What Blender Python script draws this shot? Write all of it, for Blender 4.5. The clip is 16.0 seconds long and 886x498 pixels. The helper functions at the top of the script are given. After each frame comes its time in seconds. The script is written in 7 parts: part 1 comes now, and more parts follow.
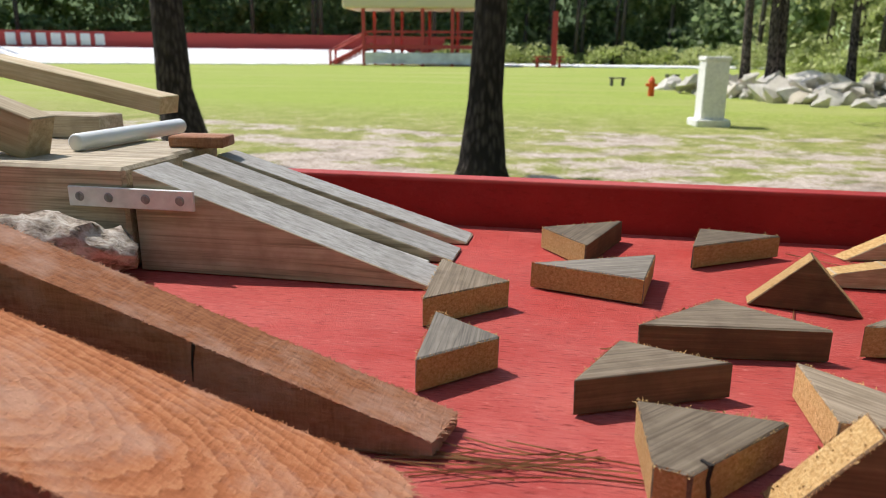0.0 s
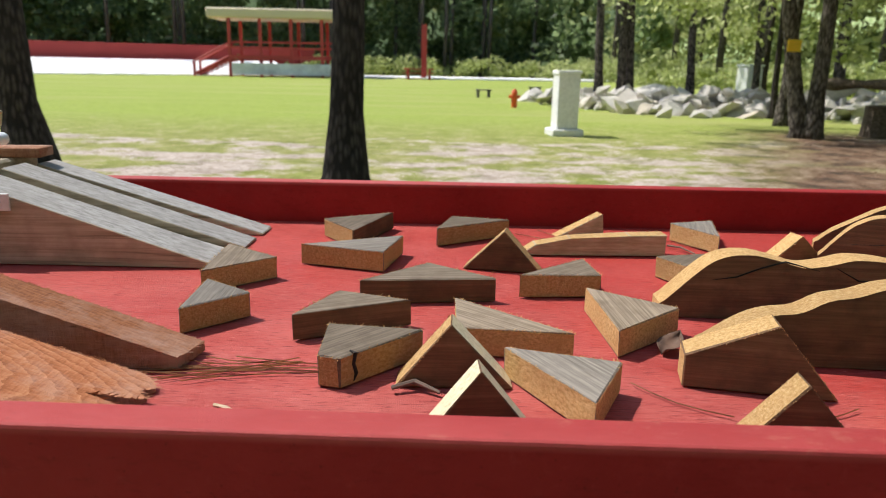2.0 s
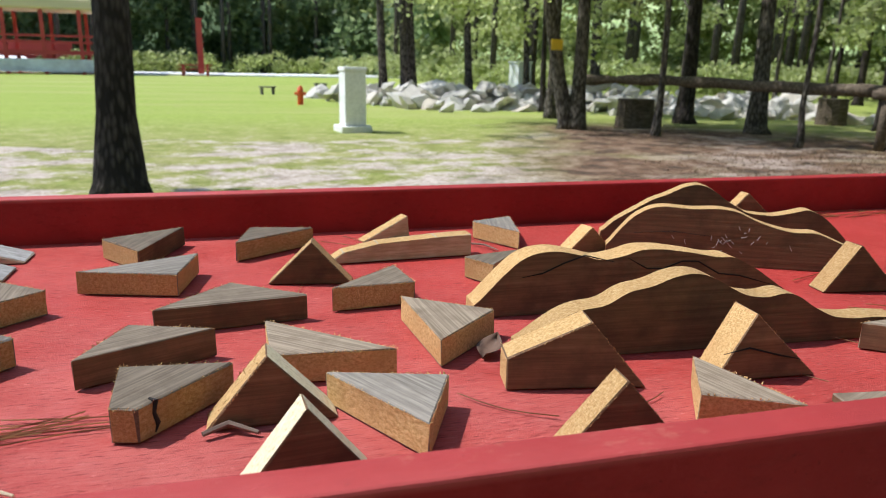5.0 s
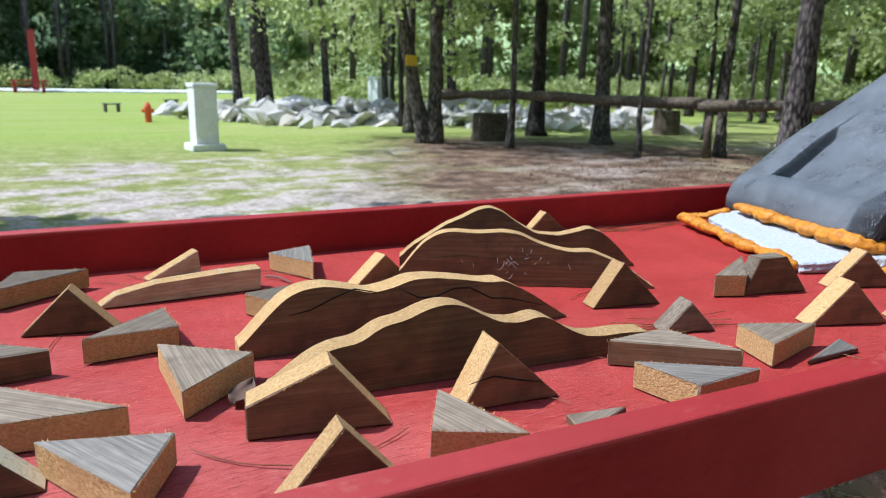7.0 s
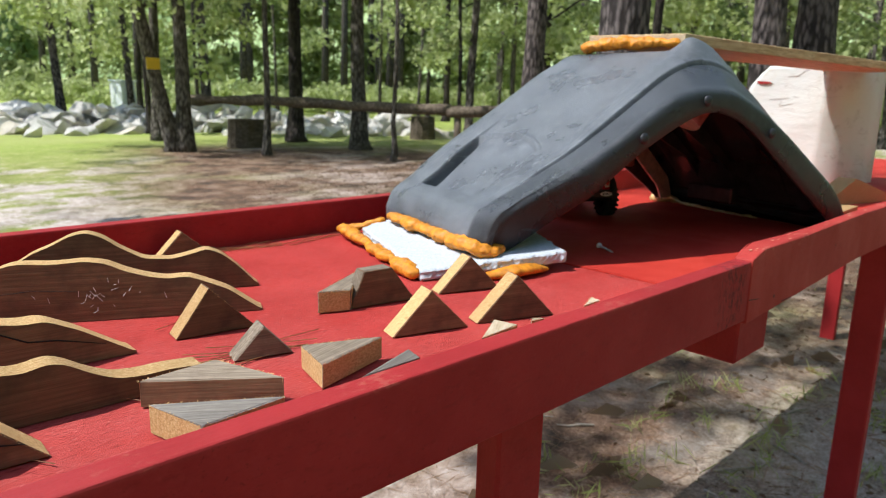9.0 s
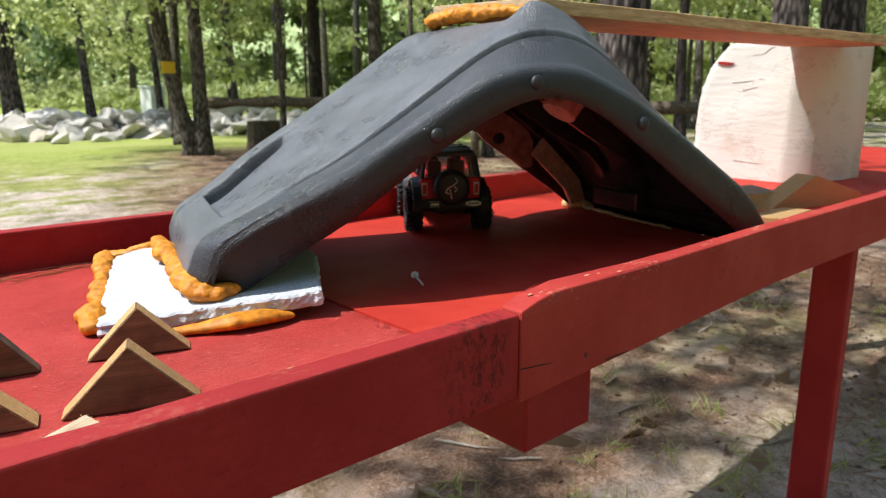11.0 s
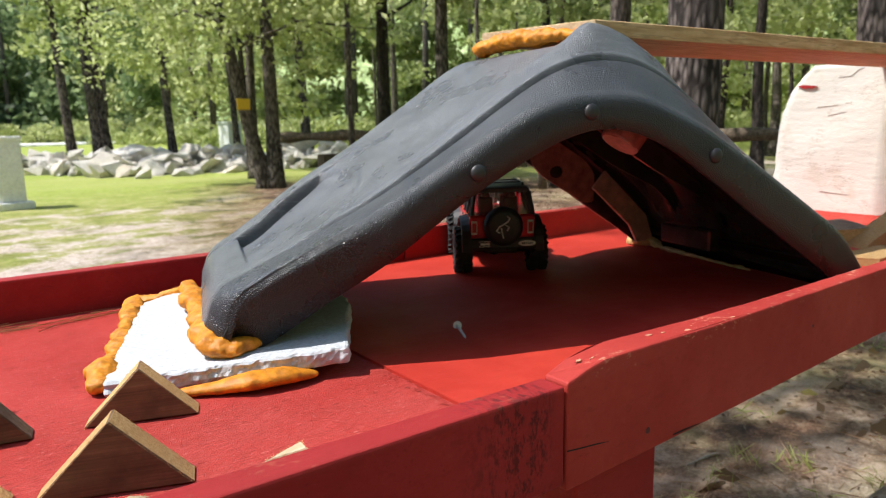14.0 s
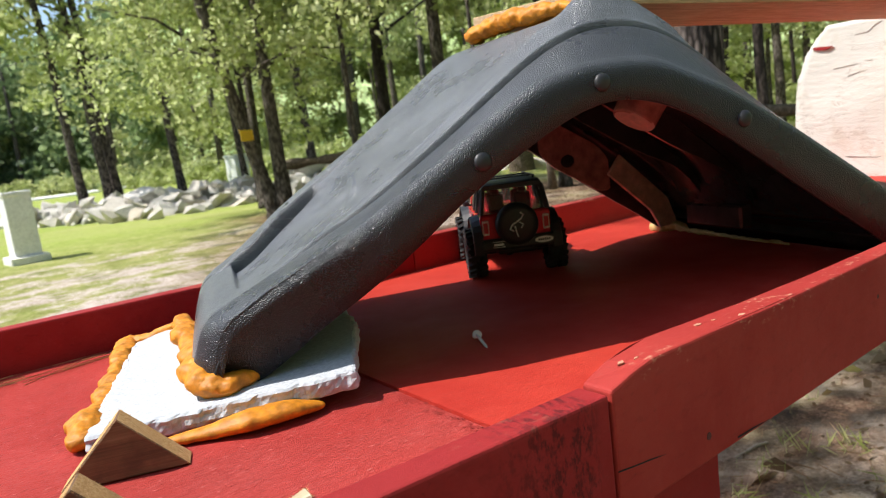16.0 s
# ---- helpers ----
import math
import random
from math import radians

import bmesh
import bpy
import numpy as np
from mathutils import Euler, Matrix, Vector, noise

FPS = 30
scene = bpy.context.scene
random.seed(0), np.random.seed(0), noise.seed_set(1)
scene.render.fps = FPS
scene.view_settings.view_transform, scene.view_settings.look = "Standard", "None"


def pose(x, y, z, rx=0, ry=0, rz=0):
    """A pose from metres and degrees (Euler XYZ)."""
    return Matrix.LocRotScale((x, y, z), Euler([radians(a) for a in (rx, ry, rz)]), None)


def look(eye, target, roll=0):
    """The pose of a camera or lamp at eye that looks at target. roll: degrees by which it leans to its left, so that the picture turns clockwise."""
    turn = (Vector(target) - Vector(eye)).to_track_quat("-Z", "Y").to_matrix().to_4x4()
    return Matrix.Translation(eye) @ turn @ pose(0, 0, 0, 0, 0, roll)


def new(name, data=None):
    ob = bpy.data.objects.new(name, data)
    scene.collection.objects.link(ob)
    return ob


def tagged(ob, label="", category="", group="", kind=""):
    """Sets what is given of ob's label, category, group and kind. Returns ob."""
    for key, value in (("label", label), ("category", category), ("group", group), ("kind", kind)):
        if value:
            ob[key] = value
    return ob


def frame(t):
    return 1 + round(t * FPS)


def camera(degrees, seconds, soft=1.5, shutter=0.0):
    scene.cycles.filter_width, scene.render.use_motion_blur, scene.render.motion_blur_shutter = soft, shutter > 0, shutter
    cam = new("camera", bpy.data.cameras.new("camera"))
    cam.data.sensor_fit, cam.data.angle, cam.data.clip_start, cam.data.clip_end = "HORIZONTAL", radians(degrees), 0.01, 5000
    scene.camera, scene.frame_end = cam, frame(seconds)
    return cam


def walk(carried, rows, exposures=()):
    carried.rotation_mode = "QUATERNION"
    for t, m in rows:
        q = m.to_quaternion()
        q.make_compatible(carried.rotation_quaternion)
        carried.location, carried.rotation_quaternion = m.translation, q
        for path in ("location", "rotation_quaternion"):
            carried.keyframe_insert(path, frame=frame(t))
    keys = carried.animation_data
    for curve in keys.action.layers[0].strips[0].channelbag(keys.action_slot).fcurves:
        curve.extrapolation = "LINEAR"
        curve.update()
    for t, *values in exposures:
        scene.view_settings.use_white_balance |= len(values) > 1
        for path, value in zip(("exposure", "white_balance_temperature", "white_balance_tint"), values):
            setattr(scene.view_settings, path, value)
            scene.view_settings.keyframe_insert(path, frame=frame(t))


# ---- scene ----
cam = camera(64.1, 16.0, soft=1.0)
PATH = [
    (0, (-0.048, -0.135, 0.183), (-0.412, 1.757, -0.352), 0.5),
    (0.5, (0.013, -0.249, 0.195), (-0.32, 1.649, -0.34), 0.0),
    (1, (0.076, -0.324, 0.213), (-0.219, 1.582, -0.314), 0.2),
    (1.5, (0.114, -0.304, 0.193), (-0.099, 1.619, -0.316), 0.7),
    (2, (0.072, -0.279, 0.198), (0.045, 1.657, -0.303), 1.0),
    (2.5, (0.034, -0.259, 0.197), (0.206, 1.67, -0.302), 1.1),
    (3, (0.03, -0.251, 0.199), (0.347, 1.659, -0.302), 1.4),
    (3.5, (0.045, -0.25, 0.199), (0.454, 1.643, -0.302), 1.7),
    (5.8, (0.09, -0.249, 0.212), (0.733, 1.58, -0.276), 1.1),
    (6, (0.103, -0.252, 0.215), (0.788, 1.564, -0.267), 1.2),
    (6.5, (0.126, -0.263, 0.217), (0.913, 1.516, -0.248), 1.1),
    (7, (0.147, -0.27, 0.22), (1.027, 1.467, -0.236), 1.0),
    (7.5, (0.175, -0.275, 0.219), (1.159, 1.407, -0.234), 1.1),
    (8, (0.203, -0.28, 0.22), (1.32, 1.318, -0.225), 1.1),
    (8.5, (0.239, -0.299, 0.229), (1.511, 1.182, -0.209), 1.2),
    (9, (0.321, -0.347, 0.232), (1.708, 1.029, -0.196), 1.5),
    (9.2, (0.404, -0.386, 0.234), (1.803, 0.977, -0.195), 1.2),
    (11.3, (0.79, -0.399, 0.223), (2.035, 1.103, -0.219), -0.8),
    (11.5, (0.832, -0.413, 0.226), (2.015, 1.138, -0.218), -0.8),
    (12, (0.876, -0.418, 0.232), (1.938, 1.219, -0.206), -0.9),
    (12.5, (0.844, -0.393, 0.231), (1.883, 1.263, -0.194), -1.1),
    (13, (0.809, -0.369, 0.234), (1.892, 1.262, -0.172), -1.0),
    (13.5, (0.795, -0.348, 0.236), (1.928, 1.254, -0.148), -1.0),
    (14, (0.812, -0.351, 0.225), (1.975, 1.237, -0.127), -1.2),
    (14.5, (0.865, -0.368, 0.207), (2.026, 1.228, -0.117), -1.9),
    (15, (0.92, -0.375, 0.218), (2.051, 1.245, -0.096), -2.8),
    (15.5, (0.911, -0.337, 0.207), (2.026, 1.294, -0.107), -4.6),
    (16, (0.858, -0.298, 0.204), (1.99, 1.32, -0.112), -7.1),
]
walk(cam, [(t, look(eye, target, roll)) for t, eye, target, roll in PATH], [(0, 0.22, 6600, 10), (3.5, 0.22, 6500, 10), (6, 0.36, 5650, 8), (7, 0.37, 5450, 8), (7.5, 0.39, 5550, 8), (8, 0.43, 5800, 8), (9, 0.50, 6050, 8), (12, 0.57, 6500, 10), (16, 0.54, 6550, 10)])
cam.data.dof.use_dof = True
cam.data.dof.focus_distance = 0.52
cam.data.dof.aperture_fstop = 15.0

# ---------------------------------------------------------------- light
SUN_WAY = Vector((0.9, -0.44, 0.0)).normalized() * math.cos(radians(56)) + Vector((0, 0, -math.sin(radians(56))))
world = bpy.data.worlds.new("sky")
scene.world = world
world.use_nodes = True
wn = world.node_tree
sky = wn.nodes.new("ShaderNodeTexSky")
sky.sky_type, sky.sun_disc = "NISHITA", False
sky.sun_elevation, sky.sun_rotation = radians(56), radians(296)
wn.links.new(sky.outputs["Color"], wn.nodes["Background"].inputs["Color"])
wn.nodes["Background"].inputs["Strength"].default_value = 0.14
sun_data = bpy.data.lights.new("sun", "SUN")
sun_data.energy, sun_data.angle, sun_data.color = 4.3, radians(0.53), (1.0, 0.97, 0.93)
sun = new("sun", sun_data)
sun.matrix_world = look(-SUN_WAY * 30, (0, 0, 0))

GROUND = -0.8


# ---------------------------------------------------------------- materials
class Mat:
    """A small builder for node materials."""

    def __init__(self, name):
        self.m = bpy.data.materials.new(name)
        self.m.use_nodes = True
        self.t = self.m.node_tree
        self.b = self.t.nodes["Principled BSDF"]

    def node(self, kind, **sets):
        n = self.t.nodes.new(kind)
        for k, v in sets.items():
            n.inputs[k].default_value = v
        return n

    def link(self, a, b):
        self.t.links.new(a, b)

    def coords(self, scale=(1, 1, 1), space="Object"):
        tc = self.node("ShaderNodeTexCoord")
        mp = self.node("ShaderNodeMapping")
        mp.inputs["Scale"].default_value = scale
        self.link(tc.outputs[space], mp.inputs["Vector"])
        return mp.outputs["Vector"]

    def world(self, scale=(1, 1, 1)):
        g = self.node("ShaderNodeNewGeometry")
        mp = self.node("ShaderNodeMapping")
        mp.inputs["Scale"].default_value = scale
        self.link(g.outputs["Position"], mp.inputs["Vector"])
        return mp.outputs["Vector"]

    def noise(self, vec, scale=5.0, detail=4.0, rough=0.55):
        n = self.node("ShaderNodeTexNoise", Scale=scale, Detail=detail, Roughness=rough)
        self.link(vec, n.inputs["Vector"])
        return n.outputs["Fac"]

    def ramp(self, fac, stops):
        r = self.node("ShaderNodeValToRGB")
        e = r.color_ramp.elements
        while len(e) < len(stops):
            e.new(0.5)
        for el, (p, c) in zip(e, stops):
            el.position, el.color = p, (*c, 1.0) if len(c) == 3 else c
        self.link(fac, r.inputs["Fac"])
        return r.outputs["Color"]

    def grey(self, fac, lo, hi, a=0.0, b=1.0):
        mr = self.node("ShaderNodeMapRange")
        mr.inputs[1].default_value, mr.inputs[2].default_value = lo, hi
        mr.inputs[3].default_value, mr.inputs[4].default_value = a, b
        self.link(fac, mr.inputs[0])
        return mr.outputs[0]

    def mix(self, fac, a, b, mode="MIX"):
        n = self.t.nodes.new("ShaderNodeMix")
        n.data_type, n.blend_type = "RGBA", mode
        for sock, v in ((n.inputs[0], fac), (n.inputs[6], a), (n.inputs[7], b)):
            if isinstance(v, (int, float)):
                sock.default_value = v
            elif isinstance(v, tuple):
                sock.default_value = (*v, 1.0)
            else:
                self.link(v, sock)
        return n.outputs[2]

    def rand(self):
        return self.node("ShaderNodeObjectInfo").outputs["Random"]

    def island(self):
        return self.node("ShaderNodeNewGeometry").outputs["Random Per Island"]

    def math(self, op, a, b):
        n = self.t.nodes.new("ShaderNodeMath")
        n.operation = op
        for sock, v in ((n.inputs[0], a), (n.inputs[1], b)):
            if isinstance(v, (int, float)):
                sock.default_value = v
            else:
                self.link(v, sock)
        return n.outputs[0]

    def bump(self, height, strength=0.3, distance=0.002):
        n = self.node("ShaderNodeBump", Strength=strength, Distance=distance)
        self.link(height, n.inputs["Height"])
        self.link(n.outputs["Normal"], self.b.inputs["Normal"])

    def done(self, color=None, rough=0.6, metal=0.0, spec=None):
        if isinstance(color, tuple):
            self.b.inputs["Base Color"].default_value = (*color, 1.0)
        elif color is not None:
            self.link(color, self.b.inputs["Base Color"])
        if isinstance(rough, (int, float)):
            self.b.inputs["Roughness"].default_value = rough
        else:
            self.link(rough, self.b.inputs["Roughness"])
        self.b.inputs["Metallic"].default_value = metal
        if spec is not None:
            self.b.inputs["Specular IOR Level"].default_value = spec
        return self.m


def wood(name, dark, mid, light, along=22.0, across=260.0, stain=(0.5, 0.5, 0.5), stain_amount=0.0, rough=0.75, relief=0.35, axis=0, lines_amount=0.45, hatch=0.0, vary=(0.72, 1.18)):
    k = Mat(name)
    sc = [across, across, across]
    sc[axis] = along
    v = k.coords(tuple(sc))
    g = k.noise(v, 1.0, 6.0, 0.62)
    col = k.ramp(g, [(0.30, dark), (0.5, mid), (0.72, light)])
    ring = [across * 0.9] * 3
    ring[axis] = along * 0.35
    lines = k.noise(k.coords(tuple(ring)), 1.0, 2.0, 0.5)
    line = k.grey(k.math("ABSOLUTE", k.math("SUBTRACT", lines, 0.5), 0.0), 0.0, 0.035, lines_amount, 0.0)
    col = k.mix(line, col, tuple(0.45 * c for c in dark))
    if hatch:
        # short oblique tears left by the saw
        turn = k.node("ShaderNodeMapping")
        turn.inputs["Rotation"].default_value = (0.5, 0.35, 0.6)
        turn.inputs["Scale"].default_value = (1300.0, 240.0, 1300.0)
        k.link(k.coords(), turn.inputs["Vector"])
        tear = k.noise(turn.outputs["Vector"], 1.0, 4.0, 0.7)
        col = k.mix(k.grey(tear, 0.56, 0.42, 0.0, 2.2 * hatch), col, dark)
        g = k.math("ADD", g, k.math("MULTIPLY", tear, 0.9))
    blot = k.noise(k.coords((1, 1, 1)), 34.0, 4.0, 0.6)
    col = k.mix(k.grey(blot, 0.45, 0.7, 0.0, stain_amount), col, stain)
    shade = k.grey(k.rand(), 0, 1, *vary)
    hsv = k.node("ShaderNodeHueSaturation")
    k.link(shade, hsv.inputs["Value"])
    k.link(col, hsv.inputs["Color"])
    k.bump(g, relief, 0.0012)
    return k.done(hsv.outputs["Color"], rough, spec=0.25)


WEATHERED = wood("weathered_board_face", (0.125, 0.093, 0.062), (0.222, 0.170, 0.118), (0.325, 0.258, 0.188), 10, 330, (0.110, 0.076, 0.050), 0.8, lines_amount=0.38, vary=(0.62, 1.32))
SILVER = wood("silvered_board_face", (0.130, 0.110, 0.090), (0.235, 0.203, 0.167), (0.350, 0.305, 0.248), 14, 260, (0.15, 0.122, 0.098), 0.65, lines_amount=0.45)
DARK_FACE = wood("dark_brown_board_face", (0.115, 0.064, 0.033), (0.170, 0.096, 0.050), (0.225, 0.132, 0.072), 12, 300, (0.070, 0.043, 0.026), 0.7, lines_amount=0.18, vary=(0.70, 1.35))
CUT = wood("fresh_sawn_wood", (0.38, 0.205, 0.072), (0.61, 0.385, 0.160), (0.74, 0.53, 0.275), 330, 560, (0.48, 0.285, 0.115), 0.6, 0.9, 1.0, lines_amount=0.20, hatch=0.15, vary=(0.80, 1.20))
CREAM_CUT = wood("cream_sawn_edge", (0.55, 0.45, 0.27), (0.74, 0.64, 0.42), (0.82, 0.74, 0.54), 200, 400, (0.62, 0.50, 0.30), 0.4, 0.9, 0.7, lines_amount=0.1, vary=(0.9, 1.1))
PALE_CUT = wood("pale_sawn_wood", (0.36, 0.27, 0.16), (0.52, 0.41, 0.27), (0.63, 0.53, 0.38), 30, 300, (0.36, 0.26, 0.15), 0.5, 0.85, 0.6, lines_amount=0.25)
TIMBER = wood("greyed_timber", (0.30, 0.235, 0.155), (0.52, 0.430, 0.310), (0.63, 0.545, 0.420), 6, 150, (0.26, 0.20, 0.145), 0.5)
GREY_RAMP = wood("grey_ramp_board", (0.24, 0.225, 0.205), (0.40, 0.38, 0.355), (0.52, 0.50, 0.47), 8, 240, (0.28, 0.26, 0.23), 0.5, lines_amount=0.2)
BRIDGE = wood("orange_tan_plank", (0.36, 0.225, 0.105), (0.56, 0.385, 0.205), (0.67, 0.51, 0.31), 8, 160, (0.40, 0.24, 0.11), 0.5)
PINE = wood("pale_pine_stick", (0.36, 0.27, 0.16), (0.54, 0.43, 0.28), (0.66, 0.56, 0.40), 8, 160, (0.42, 0.31, 0.19), 0.4, lines_amount=0.25)


def cedar(name, dark, mid, light, centre=(-0.18, 0.16, 0.02), rings=0.30):
    """Open-grained softwood with arched growth rings, torn grain and grey-pink weathered patches."""
    k = Mat(name)
    tc = k.node("ShaderNodeTexCoord")
    mp = k.node("ShaderNodeMapping")
    mp.inputs["Location"].default_value = tuple(-c * f for c, f in zip(centre, (0.30, 1.0, 1.0)))
    mp.inputs["Scale"].default_value = (0.30, 1.0, 1.0)
    k.link(tc.outputs["Object"], mp.inputs["Vector"])
    wv = k.t.nodes.new("ShaderNodeTexWave")
    wv.wave_type, wv.rings_direction, wv.wave_profile = "RINGS", "Z", "SAW"
    for key, val in (("Scale", 82.0), ("Distortion", 5.0), ("Detail", 5.0), ("Detail Scale", 1.2), ("Detail Roughness", 0.65)):
        wv.inputs[key].default_value = val
    k.link(mp.outputs["Vector"], wv.inputs["Vector"])
    grain = k.noise(k.coords((42, 460, 460)), 1.0, 8.0, 0.75)
    turned = k.node("ShaderNodeMapping")
    turned.inputs["Rotation"].default_value = (0.0, 0.0, 0.75)
    turned.inputs["Scale"].default_value = (760.0, 60.0, 90.0)
    k.link(tc.outputs["Object"], turned.inputs["Vector"])
    saw = k.noise(turned.outputs["Vector"], 1.0, 5.0, 0.7)
    blot = k.noise(k.coords((1, 1.6, 1.6)), 12.0, 6.0, 0.68)
    h = k.math("ADD", k.math("MULTIPLY", wv.outputs["Fac"], rings), k.math("ADD", k.math("MULTIPLY", grain, 0.62), k.math("MULTIPLY", saw, 0.46)))
    col = k.ramp(h, [(0.42, dark), (0.64, mid), (0.88, light)])
    pale = tuple(min(1.0, 0.62 * c + g) for c, g in zip(light, (0.22, 0.19, 0.18)))
    col = k.mix(k.grey(blot, 0.47, 0.62, 0.0, 0.62), col, pale)
    col = k.mix(k.grey(grain, 0.36, 0.26, 0.0, 0.7), col, tuple(0.35 * c for c in dark))
    k.bump(k.math("ADD", k.math("MULTIPLY", grain, 0.8), k.math("MULTIPLY", saw, 0.5)), 1.0, 0.0022)
    return k.done(col, 0.8, spec=0.2)


CEDAR = cedar("orange_stained_plank", (0.28, 0.080, 0.030), (0.53, 0.190, 0.078), (0.69, 0.320, 0.160), (-0.34, 0.075, 0.0), 0.22)
CEDAR_DARK = cedar("brown_stained_plank", (0.17, 0.060, 0.026), (0.36, 0.135, 0.056), (0.50, 0.225, 0.105), (-0.3, 0.05, 0.0), 0.12)
CEDAR_SIDE = cedar("orange_stained_plank_side", (0.23, 0.098, 0.052), (0.39, 0.180, 0.100), (0.50, 0.255, 0.155), (-0.3, 0.05, 0.0), 0.10)
LOG = wood("old_log", (0.05, 0.036, 0.024), (0.13, 0.098, 0.07), (0.24, 0.19, 0.145), 3, 30, (0.07, 0.055, 0.035), 0.6, 0.9, 0.8)


def red_paint(name, base, worn, dark, worn_amount, rough, fuzz=0.5, bleach=None, marks=False):
    k = Mat(name)
    grain = k.noise(k.world((60, 330, 80)), 1.0, 9.0, 0.82)
    blot = k.noise(k.world(), 9.0, 5.0, 0.6)
    wear = k.noise(k.world((1, 2.2, 1)), 3.6, 6.0, 0.65)
    fine = k.noise(k.world((1, 2, 1)), 150.0, 3.0, 0.6)
    pit = k.noise(k.world(), 330.0, 2.0, 0.5)
    col = k.mix(k.grey(blot, 0.35, 0.65, 0.0, 1.0), base, dark)
    amount = k.math("MULTIPLY", k.grey(grain, 0.50, 0.70, 0.0, worn_amount), k.grey(wear, 0.36, 0.62, 0.35, 1.0))
    if bleach:
        # sun-bleached towards the low end of the table, paler towards its near edge
        sep = k.node("ShaderNodeSeparateXYZ")
        k.link(k.world(), sep.inputs[0])
        pale = k.math("MULTIPLY", k.grey(sep.outputs["X"], bleach[0], bleach[1], 1.0, 0.42), k.grey(sep.outputs["Y"], 0.16, 0.42, 1.0, 0.62))
        amount = k.math("MULTIPLY", amount, pale)
        col = k.mix(k.math("MULTIPLY", k.math("MULTIPLY", pale, pale), k.grey(wear, 0.34, 0.60, 0.12, 0.62)), col, worn)
    col = k.mix(amount, col, worn)
    col = k.mix(k.grey(fine, 0.62, 0.72, 0.0, 0.7 * worn_amount), col, worn)
    col = k.mix(k.grey(pit, 0.68, 0.74, 0.0, 0.4), col, tuple(0.4 * c for c in dark))
    open_grain = k.noise(k.world((75, 620, 200)), 1.0, 4.0, 0.7)
    col = k.mix(k.grey(open_grain, 0.45, 0.34, 0.0, min(0.85, worn_amount)), col, tuple(0.45 * c for c in dark))
    if marks:
        # a dark resinous knot at the board's end and chipped paint along the second board's top
        sp = k.node("ShaderNodeSeparateXYZ")
        k.link(k.world(), sp.inputs[0])
        x, y, z = sp.outputs
        knot = k.math("MULTIPLY", k.grey(x, 1.045, 1.085, 0.0, 1.0), k.math("MULTIPLY", k.grey(x, 1.118, 1.130, 1.0, 0.0), k.grey(y, 0.0, 0.02, 1.0, 0.0)))
        streak = k.noise(k.world((230, 90, 110)), 1.0, 4.0, 0.7)
        col = k.mix(k.math("MULTIPLY", knot, k.grey(streak, 0.48, 0.60, 0.0, 0.7)), col, (0.045, 0.006, 0.008))
        faded = k.math("MULTIPLY", k.grey(z, 0.047, 0.050, 0.0, 1.0), k.math("MULTIPLY", k.grey(x, -0.05, 0.45, 1.0, 0.10), k.grey(wear, 0.34, 0.62, 0.15, 0.55)))
        col = k.mix(faded, col, (0.60, 0.150, 0.140))
        chip = k.math("ADD", k.math("MULTIPLY", k.noise(k.world((110, 190, 190)), 1.0, 5.0, 0.7), 0.6), k.math("MULTIPLY", k.noise(k.world(), 14.0, 3.0, 0.5), 0.45))
        edge = k.math("MULTIPLY", k.grey(z, 0.048, 0.051, 0.0, 1.0), k.grey(x, 1.13, 1.20, 0.15, 1.0))
        col = k.mix(k.math("MULTIPLY", edge, k.grey(chip, 0.585, 0.65, 0.0, 0.9)), col, (0.62, 0.30, 0.19))
    h = k.math("ADD", k.math("MULTIPLY", grain, 0.8), k.math("MULTIPLY", fine, 0.5))
    k.bump(h, fuzz, 0.0020)
    return k.done(col, k.grey(blot, 0.3, 0.7, rough - 0.06, rough + 0.12), spec=0.15)


RED_TOP = red_paint("red_painted_plywood", (0.46, 0.040, 0.032), (0.67, 0.215, 0.188), (0.36, 0.026, 0.020), 0.95, 0.55, 1.0, (0.06, 0.70))
RED_TOP_NEW = red_paint("fresh_red_painted_plywood", (0.50, 0.045, 0.028), (0.55, 0.11, 0.08), (0.41, 0.029, 0.019), 0.35, 0.55)
RED_RAIL = red_paint("red_painted_rail", (0.325, 0.021, 0.022), (0.42, 0.055, 0.05), (0.26, 0.015, 0.016), 0.22, 0.58, 0.3, None, True)
RED_RAIL_NEW = red_paint("brighter_red_painted_rail", (0.40, 0.040, 0.031), (0.48, 0.08, 0.06), (0.33, 0.028, 0.023), 0.22, 0.58, 0.3, None, True)


def plain(name, color, rough=0.5, metal=0.0, vary=0.12, scale=60.0, bump=0.0):
    k = Mat(name)
    n = k.noise(k.coords(), scale, 4.0, 0.6)
    lo = tuple(c * (1 - vary) for c in color)
    hi = tuple(min(1.0, c * (1 + vary)) for c in color)
    if bump:
        k.bump(n, bump, 0.001)
    return k.done(k.ramp(n, [(0.3, lo), (0.7, hi)]), rough, metal)


